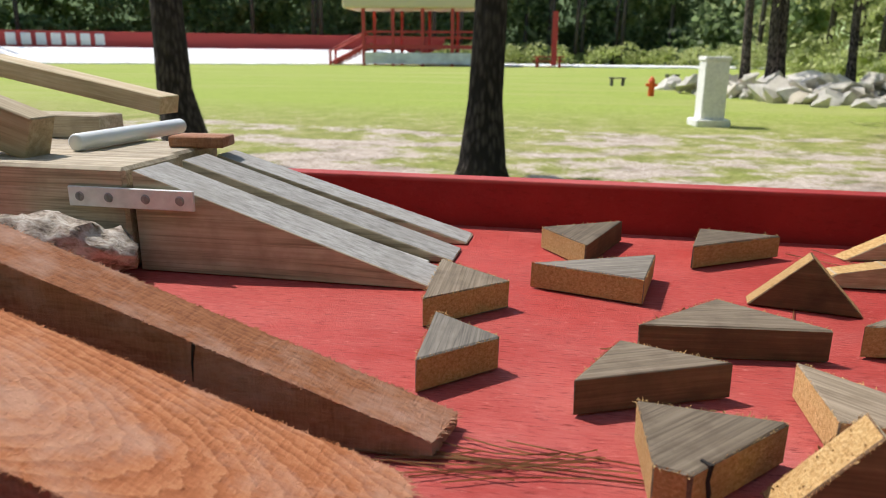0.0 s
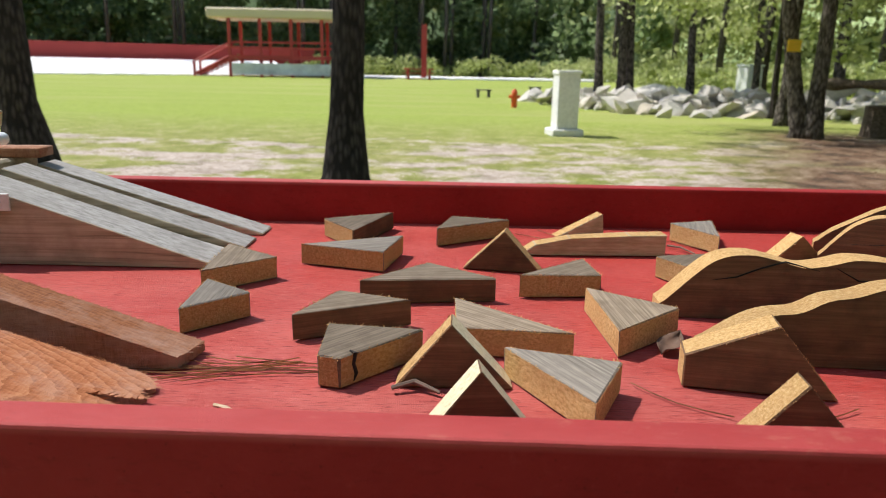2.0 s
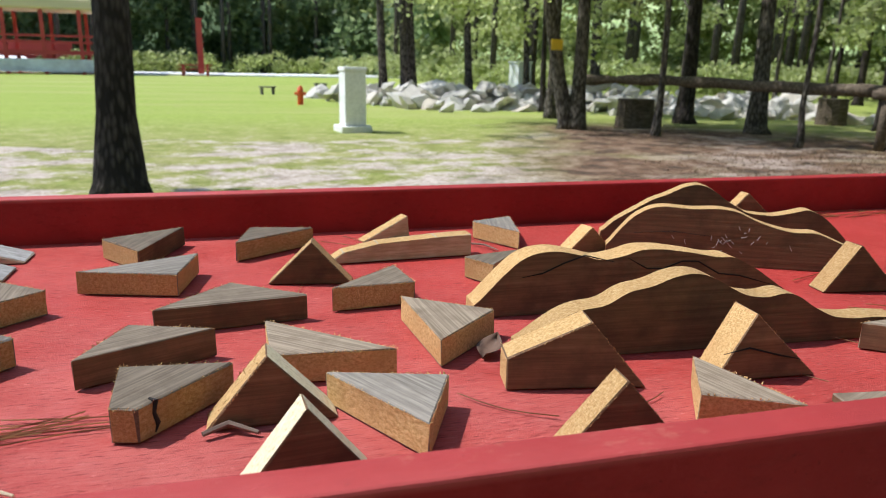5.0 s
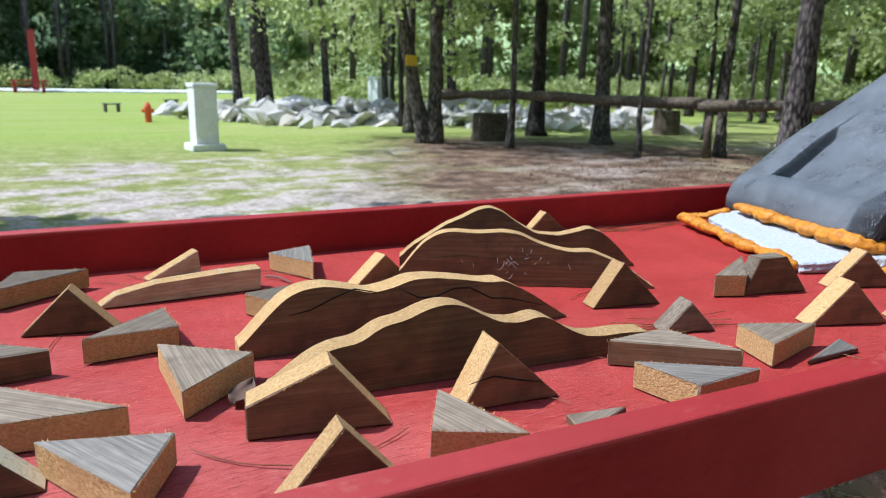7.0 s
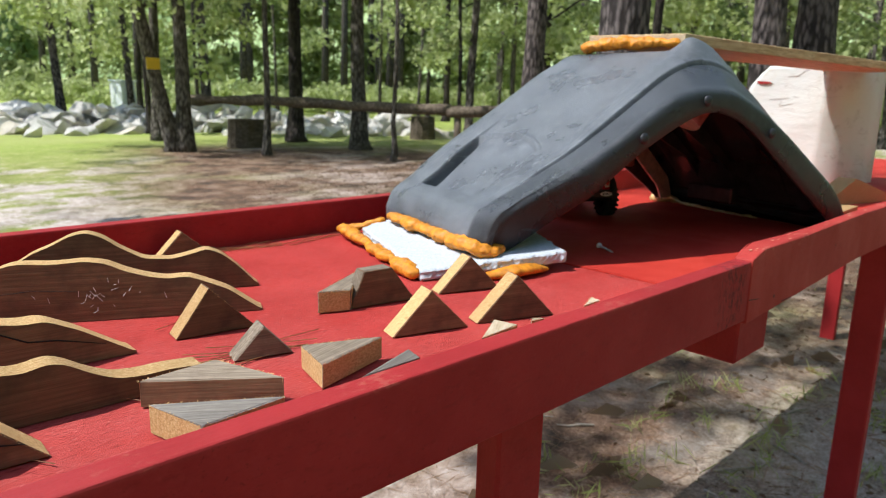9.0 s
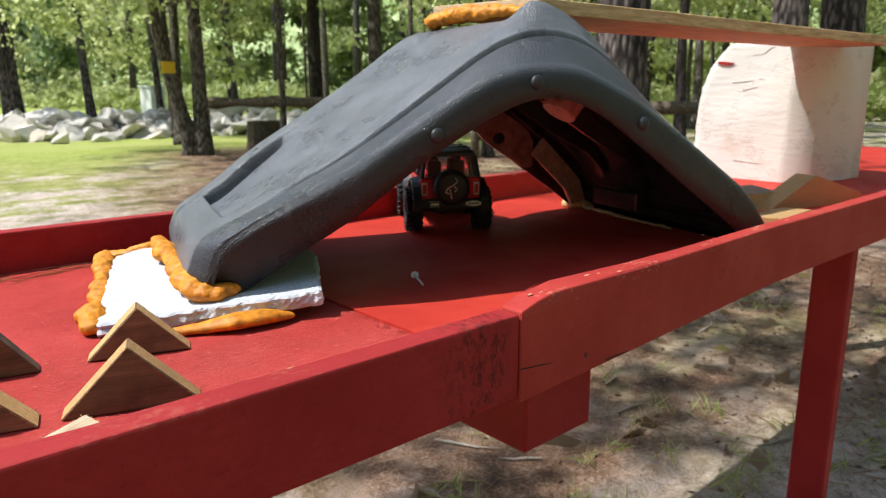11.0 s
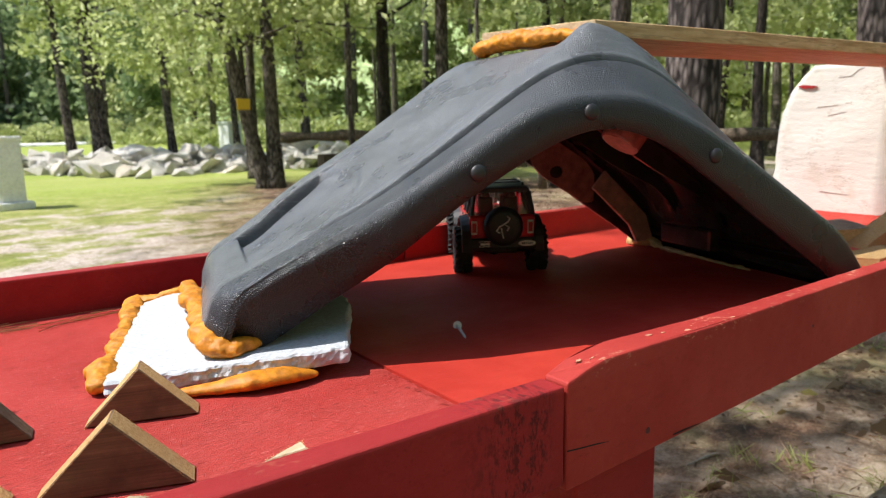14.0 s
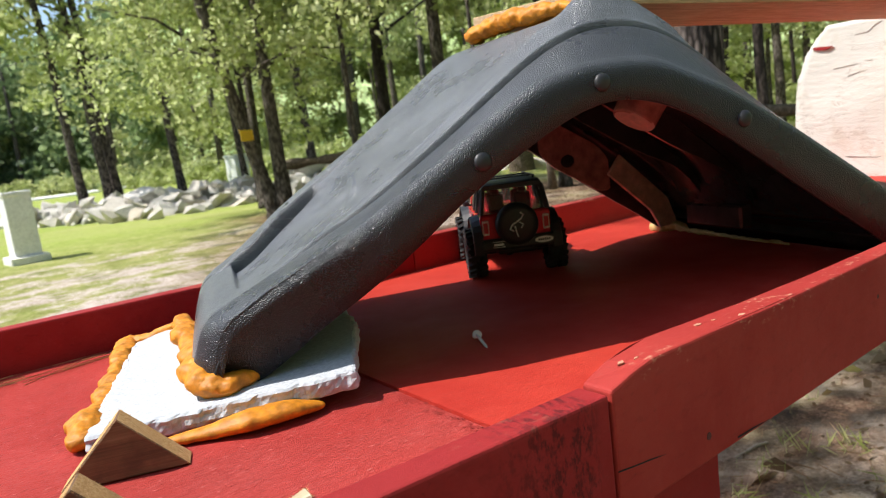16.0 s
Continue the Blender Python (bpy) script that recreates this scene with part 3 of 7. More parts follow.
flat_block([(0.640, 0.135), (0.706, 0.108), (0.627, 0.087)])
flat_block([(0.738, 0.251), (0.840, 0.305), (0.772, 0.238)], h=0.024)
flat_block([(0.659, 0.079), (0.734, 0.104), (0.727, 0.080)], h=0.004, sides=[2, 2, 2], face=SILVER, label="thin grey wood splinter lying flat on red table")
flat_block([(0.413, 0.052), (0.419, 0.080), (0.464, 0.072)], h=0.006, sides=[2, 2, 2], label="thin grey wood splinter lying flat on red table")

TRI = [(0, 0), (1, 0), (0.5, 0.043)]
S3 = [2, 1, 1]
upright_block((0.037, 0.132), (0.112, 0.132), [(0, 0), (1, 0), (0.47, 0.043)], sides=[2, 3, 1], shag=(2,), label="dark triangular wood wedge with one shaggy torn edge")
upright_block((0.055, 0.060), (0.122, 0.066), [(0, 0), (1, 0), (0.5, 0.043)], 0.019, sides=[2, 3, 3], label="dark triangular wood wedge with cream-coloured sawn edges")
upright_block((0.221, 0.143), (0.313, 0.125), [(0, 0), (1, 0), (0.58, 0.046), (0, 0.022)], 0.024, sides=[2, 1, 1, 1])
upright_block((0.219, 0.058), (0.293, 0.052), [(0, 0), (1, 0), (0.5, 0.043)], 0.018, sides=S3)
SPLIT_BLOCK = upright_block((0.362, 0.121), (0.439, 0.115), [(0, 0), (1, 0), (0.34, 0.048)], 0.026, sides=S3)
upright_block((0.082, 0.406), (0.160, 0.392), [(0, 0), (1, 0), (0.52, 0.041)], 0.02, sides=S3)
upright_block((0.196, 0.551), (0.256, 0.564), [(0, 0), (1, 0), (0.95, 0.027)], 0.018, sides=S3, face=PALE_CUT, label="pale triangular wood sliver leaning near red rail")
upright_block((0.591, 0.269), (0.669, 0.257), [(0, 0), (1, 0), (0.42, 0.046)], 0.024, sides=S3)
upright_block((0.604, 0.185), (0.656, 0.171), [(0, 0), (1, 0), (0.5, 0.029)], 0.022, sides=[2, 2, 2], face=WEATHERED, label="small grey weathered wood wedge standing on red table")
upright_block((0.775, 0.242), (0.855, 0.226), [(0, 0), (1, 0), (0.62, 0.041), (0.2, 0.040)], 0.02, sides=[2, 2, 2, 2])
upright_block((0.889, 0.222), (0.968, 0.195), TRI, 0.022, sides=S3)
upright_block((0.748, 0.142), (0.829, 0.118), TRI, 0.024, sides=S3)
upright_block((0.842, 0.118), (0.930, 0.085), [(0, 0), (1, 0), (0.5, 0.048)], 0.022, sides=S3)
upright_block((0.398, 0.436), (0.470, 0.452), [(0, 0), (1, 0), (0.55, 0.032)], 0.02, sides=S3)
upright_block((0.700, 0.570), (0.784, 0.560), [(0, 0), (1, 0), (0.45, 0.040)], 0.02, sides=S3)


def wave_board(a, b, table_, thick, label):
    end = max(u for u, z in table_)
    pts = []
    for i in range(65):
        u = end * i / 64
        pts.append((u, sum(interp(min(end, max(0.0, u + d)), table_) for d in (-0.016, -0.008, 0.0, 0.008, 0.016)) / 5))
    outline = [(0, 0), (end, 0)] + pts[::-1]
    outline = [p for i, p in enumerate(outline) if p != outline[i - 1]]
    sides = [2] + [1] * (len(outline) - 1)
    ob = upright_block(a, b, outline, thick, sides, label, None, "wavy_board", "wavy board", "wavy boards on the table")
    return ob


WAVE = "dark brown board on edge with wavy sawn top"
WAVES = [
    wave_board((0.243, 0.276), (0.552, 0.262), [(0, 0.010), (0.076, 0.0343), (0.125, 0.0481), (0.172, 0.0538), (0.231, 0.0547), (0.30, 0.0501), (0.361, 0.0445), (0.422, 0.0473), (0.483, 0.0530), (0.552, 0.0523), (0.65, 0.0475), (0.72, 0.0428), (0.777, 0.0427), (0.859, 0.0296), (0.944, 0.0123), (1, 0.001)], 0.025, WAVE),
    wave_board((0.247, 0.184), (0.565, 0.163), [(0, 0.010), (0.06, 0.0239), (0.10, 0.0318), (0.14, 0.0362), (0.20, 0.0380), (0.25, 0.0480), (0.31, 0.0510), (0.36, 0.0575), (0.41, 0.0600), (0.455, 0.0570), (0.49, 0.0505), (0.55, 0.0404), (0.61, 0.0378), (0.655, 0.0412), (0.69, 0.0390), (0.745, 0.0275), (0.80, 0.0190), (0.86, 0.0169), (0.92, 0.0172), (1, 0.015)], 0.021, WAVE),
    wave_board((0.448, 0.432), (0.712, 0.296), [(0, 0.012), (0.023, 0.0234), (0.088, 0.0473), (0.147, 0.0582), (0.195, 0.0608), (0.293, 0.0592), (0.390, 0.0612), (0.453, 0.0585), (0.515, 0.0496), (0.577, 0.0437), (0.642, 0.0398), (0.718, 0.0410), (0.782, 0.0334), (0.847, 0.0253), (0.93, 0.0073), (0.96, 0.001)], 0.02, WAVE),
    wave_board((0.480, 0.505), (0.750, 0.390), [(0, 0.010), (0.048, 0.0246), (0.142, 0.0423), (0.197, 0.0528), (0.253, 0.0592), (0.321, 0.0700), (0.376, 0.0735), (0.43, 0.0678), (0.488, 0.0550), (0.572, 0.0410), (0.672, 0.0388), (0.746, 0.0435), (0.803, 0.0486), (0.862, 0.0413), (0.923, 0.0257), (1, 0.001)], 0.02, WAVE),
]
CRACK = plain("dark_split_in_wood", (0.012, 0.009, 0.007), 0.9)


def crack(ob, pts, r=0.0007):
    """A thin dark split on a board's front face: (share of length, height)."""
    L = max(v.co.x for v in ob.data.vertices)
    part("split", tube([(u * L, -0.0002, z) for u, z in pts], [0.0002] + [r] * (len(pts) - 2) + [0.0002], 5), CRACK, ob, "dark split in the wood")


crack(WAVES[0], [(0.13, 0.033), (0.19, 0.036), (0.25, 0.044), (0.31, 0.050), (0.40, 0.043)])
crack(WAVES[0], [(0.44, 0.046), (0.50, 0.036), (0.55, 0.035), (0.61, 0.041), (0.66, 0.040), (0.73, 0.028), (0.80, 0.025), (0.92, 0.014)])
crack(WAVES[2], [(0.10, 0.030), (0.24, 0.034), (0.38, 0.031)], 0.0004)
part("split", tube([STAINED.matrix_basis.inverted() @ Vector(p) for p in ((0.0085, 0.1385, 0.0221), (0.0119, 0.1358, 0.0217), (0.0108, 0.1347, 0.015), (0.0122, 0.1362, 0.008), (0.0108, 0.1348, 0.003))], [0.0008, 0.0018, 0.0013, 0.0016, 0.0005], 6), CRACK, STAINED, "black resin-stained split in the sawn side")
crack(SPLIT_BLOCK, [(0.06, 0.020), (0.30, 0.0235), (0.60, 0.017), (0.82, 0.013)])

CHALK = plain("faint_white_chalk", (0.52, 0.50, 0.47), 0.9)
crnd = random.Random(6)
L2 = max(v.co.x for v in WAVES[2].data.vertices)
for _ in range(26):
    x, z = crnd.gauss(0.46, 0.075) * L2, crnd.gauss(0.028, 0.008)
    a, L = crnd.choice((0.5, 1.1, 1.6, 2.3)) + crnd.gauss(0, 0.2), crnd.uniform(0.002, 0.008)
    bm = bmesh.new()
    add_cyl(bm, (x, -0.0001, z), (x + math.cos(a) * L, -0.0001, z + math.sin(a) * L), 0.00028, 0.00018, 4)
    part("chalk_mark", bm, CHALK, WAVES[2], "faint white chalk stroke")

# a split, a knot and a torn lower edge on the second board's front
for line, r in (([(0.000, 0.0058), (0.012, 0.0040), (0.028, 0.0018), (0.0445, -0.0009)], 0.0005), ([(0.125, -0.0205), (0.146, -0.0212), (0.168, -0.0226)], 0.0006)):
    part("split", tube([(XJ + 0.001 + u, -0.0408 + 0.0441 * u, z) for u, z in line], [r] * (len(line) - 1) + [0.0001], 5), CRACK, END_RAIL, "dark split in the painted board")
CHIP = plain("bare_wood_under_chipped_paint", (0.56, 0.26, 0.16), 0.8, 0, 0.4, 300, 0.5)
chips = random.Random(31)
for u, w, r in ((0.027, 0.66, 0.0024), (0.036, 0.45, 0.0013), (0.112, 0.85, 0.0026), (0.128, 0.70, 0.0018), (0.150, 0.30, 0.0030), (0.164, 0.55, 0.0016), (0.215, 0.20, 0.0022)):
    bm = bmesh.new()
    y = -0.0405 + 0.0441 * u + 0.020 * w
    rim = [(XJ + u + math.cos(a) * r * chips.uniform(0.7, 2.0), y + math.sin(a) * r * chips.uniform(0.3, 0.8)) for a in [0.7 * k for k in range(9)]]
    top = [bm.verts.new((px, py, RAIL_Z + 0.0014 + interp(px - XJ, END_RISE))) for px, py in rim]
    base = [bm.verts.new((px, py, RAIL_Z + 0.0006 + interp(px - XJ, END_RISE))) for px, py in rim]
    bm.faces.new(top)
    for k in range(9):
        bm.faces.new((top[k], base[k], base[(k + 1) % 9], top[(k + 1) % 9]))
    part("paint_chip", bm, CHIP, END_RAIL, "pale chip in the paint")
KNOT = plain("dark_knot_under_paint", (0.085, 0.010, 0.011), 0.7, 0, 0.3, 200, 0.5)
for u, z, r in ((0.0912, -0.007, 0.0032), (0.36, 0.021, 0.0026)):
    bm = bmesh.new()
    y = -0.0405 + 0.0441 * u
    add_cyl(bm, (XJ + 0.001 + u, y + 0.001, z), (XJ + 0.001 + u, y - 0.0004, z), r, r * 0.75, 12)
    part("knot", bm, KNOT, END_RAIL, "dark knot showing through the paint")

# long bent sliver
upright_block((0.142, 0.462), (0.304, 0.470), [(0, 0), (1, 0), (1, 0.024), (0.75, 0.0225), (0.35, 0.019), (0.12, 0.012)], 0.02, sides=[1] * 6, face=PALE_CUT, label="long pale curved wood sliver on red table")

# ---------------------------------------------------------------- ramps beside the blocks
beam = part("timber_beam", box((-1.35, 0.385, 0.0008), (-0.418, 0.474, 0.089), 0.003), TIMBER)
tagged(beam, "greyed square timber beam lying along the table", "timber beam")
beam2 = part("timber_beam", box((-1.35, 0.478, 0.0008), (-0.43, 0.567, 0.088), 0.003), TIMBER)
tagged(beam2, "greyed square timber beam lying along the table", "timber beam")


def ramp_board(y0, y1, x0, x1, h, tip=0.002):
    bm = prism([(x0, 0), (x1, 0), (x1, tip), (x0, h)], y1 - y0, "y", [0, 0, 1, 0])
    bmesh.ops.translate(bm, vec=(0, y0, 0.0008), verts=bm.verts)
    rough_edges(bm, 0.0003)
    return bm


ramp = thing("track_ramp", "twin grey boards sloping down from timber beam to red table", "ramp")
part("ramp_board", ramp_board(0.387, 0.440, -0.412, -0.156, 0.086), [TIMBER, GREY_RAMP], ramp)
part("ramp_board", ramp_board(0.442, 0.462, -0.412, -0.175, 0.070), [TIMBER, GREY_RAMP], ramp)
part("ramp_board", ramp_board(0.464, 0.510, -0.412, -0.154, 0.084), [TIMBER, GREY_RAMP], ramp)
part("ramp_board", ramp_board(0.530, 0.570, -0.412, -0.152, 0.080), [TIMBER, GREY_RAMP], ramp)

plate = thing("mending_plate", "galvanised steel mending plate screwed across two timbers", "metal plate")
part("plate", box((-0.470, 0.3815, 0.0555), (-0.355, 0.3845, 0.0725), 0.0006), STEEL, plate)
for x in (-0.459, -0.432, -0.398, -0.367):
    bm = bmesh.new()
    add_cyl(bm, (x, 0.3815, 0.064), (x, 0.3802, 0.064), 0.0042, 0.0034, 14)
    add_box(bm, (x - 0.0028, 0.3796, 0.0635), (x + 0.0028, 0.3801, 0.0645))
    add_box(bm, (x - 0.0005, 0.3795, 0.0612), (x + 0.0005, 0.3801, 0.0668))
    part("screw", bm, SCREW, plate, "dull grey countersunk screw")

pipe = bmesh.new()
add_cyl(pipe, (-0.519, 0.460, 0.0975), (-0.511, 0.632, 0.0975), 0.0085, 0.0085, 24)
bmesh.ops.bevel(pipe, geom=[e for e in pipe.edges if len([f for f in e.link_faces if len(f.verts) > 4]) == 1], offset=0.002, segments=2, profile=0.5, affect="EDGES")
tagged(part("plastic_pipe", pipe, PVC, smooth=True), "short white plastic pipe lying on timber beam", "pipe")


def stick(name, a, b, w, h, label, mat):
    a, b = Vector(a), Vector(b)
    bm = box((0, -w / 2, -h / 2), ((b - a).length, w / 2, h / 2), 0.0012)
    ob = part(name, bm, mat)
    d = (b - a).normalized()
    side = Vector((0, 0, 1)).cross(d).normalized()
    up = d.cross(side)
    ob.matrix_world = Matrix.Translation(a) @ Matrix((d, side, up)).transposed().to_4x4()
    return tagged(ob, label, "wood stick")


stick("wood_stick", (-0.548, 0.672, 0.118), (-1.05, 0.69, 0.212), 0.040, 0.022, "pale pine stick resting on stacked offcuts", PINE)
stick("wood_stick", (-0.560, 0.575, 0.1010), (-0.85, 0.580, 0.1010), 0.040, 0.026, "brown wood offcut lying on timber beam", TIMBER)
stick("wood_stick", (-0.528, 0.428, 0.1050), (-0.80, 0.436, 0.192), 0.030, 0.040, "pale pine stick sloping up from timber beam", PINE)
stick("wood_stick", (-0.402, 0.538, 0.0940), (-0.458, 0.532, 0.0940), 0.034, 0.011, "small reddish wood offcut lying on timber beam", CEDAR_SIDE)


def sloped_plank(name, y0, y1, x_tip, z_tip, slope, length, thick, label, tip_cut, mats):
    """A plank that rises to the left from its tip on the table; its underside is cut level where it meets the table."""
    bm = bmesh.new()
    n, m = 24, 26
    rows = []
    for i in range(n + 1):
        row = []
        for k in range(m + 1):
            y = y0 + (y1 - y0) * k / m
            cut = interp(k / m, tip_cut) * (1 - i / n) ** 6
            s = length * (i / n) ** 1.4 + cut
            x = x_tip - s
            top = z_tip + slope * s + 0.0006 * noise.noise(Vector((x * 40, y * 90, 0)))
            row.append((bm.verts.new((x, y, max(0.001, top - thick))), bm.verts.new((x, y, max(0.003, top)))))
        rows.append(row)
    for r, q in zip(rows, rows[1:]):
        for k in range(m):
            bm.faces.new((r[k][1], r[k + 1][1], q[k + 1][1], q[k][1]))
            bm.faces.new((r[k][0], q[k][0], q[k + 1][0], r[k + 1][0]))
        for k in (0, m):
            f = bm.faces.new((r[k][0], r[k][1], q[k][1], q[k][0]))
            f.material_index = 1
    for r in (rows[0], rows[-1]):
        for k in range(m):
            f = bm.faces.new((r[k][0], r[k][1], r[k + 1][1], r[k + 1][0]))
            f.material_index = 1
    edge = [[r[k][1].co.copy() for r in rows] for k in (0, m)] + [[p[1].co.copy() for p in rows[0]]]
    for line, out in zip(edge, (Vector((0, -1, 0)), Vector((0, 1, 0)), Vector((1, 0, 0)))):
        for p, q in zip(line, line[1:]):
            for _ in range(int((q - p).length * 1500)):
                c = p.lerp(q, random.random())
                d = (q - p).normalized()
                L = random.uniform(0.0008, 0.0032) * (2.2 if out.x else 1.0)
                tip = c + (out * random.uniform(0.2, 1.0) + Vector((random.uniform(-0.5, 0.8), 0, random.uniform(-0.3, 0.5)))) * L
                bm.faces.new((bm.verts.new(c - d * 0.0005 - out * 0.0004), bm.verts.new(c + d * 0.0005 - out * 0.0004), bm.verts.new(tip)))
    ob = part(name, bm, mats)
    return tagged(ob, label, "plank")


thick_plank = sloped_plank("ramp_plank", 0.149, 0.183, -0.101, 0.008, 0.336, 0.62, 0.029, "thick orange-stained plank sloping down onto red table", [(0, 0.006), (1, 0.0)], [CEDAR_DARK, CEDAR_SIDE])
sloped_plank("ramp_plank", 0.046, 0.129, -0.107, 0.003, 0.315, 0.58, 0.026, "wide orange-brown plank with open grain sloping onto table", [(0, 0.030), (0.10, 0.024), (0.16, 0.010), (0.30, 0.004), (0.38, 0.014), (0.44, 0.003), (0.50, 0.006), (0.53, 0.034), (0.60, 0.012), (0.68, 0.000), (0.76, 0.009), (0.84, 0.001), (0.93, 0.004), (1, 0.012)], [CEDAR, CEDAR_SIDE])
part("split", tube([(-0.2230, 0.1488, 0.0487), (-0.2245, 0.1487, 0.0387), (-0.2250, 0.1488, 0.0287)], [0.0010, 0.0006, 0.0002], 5), CRACK, thick_plank, "dark split down the side")
tagged(part("support_block", box((-0.70, 0.05, 0.0008), (-0.62, 0.2, 0.138), 0.002), TIMBER), "timber block propping up the sloping planks", "timber block")


# ---------------------------------------------------------------- the black plastic arch
ARCH_O, ARCH_A = Vector((1.004, 0.226, 0.0)), -15.2
LOW = [(-0.03, 0.023), (0.03, 0.023), (0.06, 0.040), (0.09, 0.062), (0.12, 0.082), (0.15, 0.102), (0.18, 0.1221), (0.21, 0.1432), (0.24, 0.1619), (0.27, 0.1783), (0.30, 0.1938), (0.33, 0.2068), (0.36, 0.2147), (0.39, 0.2152), (0.42, 0.209), (0.45, 0.1967), (0.48, 0.179), (0.51, 0.1586), (0.54, 0.1383), (0.57, 0.1176), (0.60, 0.0975), (0.63, 0.0774), (0.66, 0.0574), (0.69, 0.038), (0.72, 0.016), (0.738, 0.003), (0.762, 0.003)]
EDGE_Z = [(-0.03, 0.030), (-0.017, 0.042), (-0.012, 0.058), (-0.004, 0.071), (0.008, 0.080), (0.03, 0.089), (0.06, 0.103), (0.10, 0.125), (0.15, 0.153), (0.2164, 0.1925), (0.2572, 0.2174), (0.299, 0.2391), (0.3291, 0.2474), (0.3646, 0.251), (0.4013, 0.2508), (0.4251, 0.2478), (0.465, 0.2315), (0.506, 0.2144), (0.5849, 0.1694), (0.659, 0.1229), (0.7118, 0.0894), (0.735, 0.066), (0.762, 0.03)]
GROOVE_Z = [(-0.03, 0.032), (-0.017, 0.044), (-0.012, 0.061), (-0.004, 0.075), (0.008, 0.084), (0.03, 0.094), (0.06, 0.108), (0.11, 0.1325), (0.14, 0.1465), (0.17, 0.1635), (0.20, 0.1818), (0.23, 0.2005), (0.26, 0.2205), (0.29, 0.2405), (0.32, 0.260), (0.35, 0.2754), (0.38, 0.2854), (0.41, 0.2886), (0.44, 0.2869), (0.47, 0.279), (0.50, 0.2630), (0.53, 0.2430), (0.5849, 0.196), (0.659, 0.142), (0.7118, 0.103), (0.735, 0.072), (0.762, 0.03)]
PANEL_Z = [(-0.03, 0.032), (-0.017, 0.044), (-0.012, 0.061), (-0.004, 0.073), (0.008, 0.081), (0.03, 0.088), (0.06, 0.099), (0.10, 0.121), (0.15, 0.1500), (0.19, 0.1750), (0.26, 0.2220), (0.30, 0.2490), (0.34, 0.2770), (0.37, 0.2950), (0.40, 0.3040), (0.43, 0.3040), (0.46, 0.2950), (0.50, 0.2720), (0.53, 0.2500), (0.60, 0.1960), (0.68, 0.136), (0.72, 0.100), (0.738, 0.072), (0.762, 0.03)]
INSET = [(-0.03, 0.058), (-0.015, 0.053), (0.0, 0.047), (0.03, 0.038), (0.06, 0.031), (0.09, 0.022), (0.12, 0.009), (0.15, 0.0), (0.8, 0.0)]


def smooth01(x, a, b):
    x = min(1.0, max(0.0, (x - a) / (b - a)))
    return x * x * (3 - 2 * x)


def smoothed(table_, u):
    k = 0.25 + 0.75 * smooth01(u, 0.0, 0.06)
    return sum(interp(u + d * k, table_) for d in (-0.012, -0.006, 0, 0.006, 0.012)) / 5


W_GROOVE, W_FAR = 0.060, 0.050


def arch_width(u):
    return 0.372 + 0.058 * smooth01(u, 0.25, 0.62)


def lean(u, w):
    """The far side runs ahead of the near side on the climbing slope."""
    k = 0.085 * smooth01(u, 0.0, 0.11)
    return k * max(0.0, w - W_GROOVE) * (1 - smooth01(u, 0.40, 0.58))


def arch_shift(u, w, W, near):
    """The left end is rounded at its two corners."""
    t = max(0.0, 1 - (w - 0.5 * near) / 0.050, (w - W + 0.050) / 0.050)
    return 0.016 * (w / W) ** 1.5 * (1 - smooth01(u, 0.0, 0.18)) + 0.030 * (1 - math.sqrt(max(0.0, 1 - min(1.0, t) ** 2))) * (1 - smooth01(u, -0.02, 0.06))


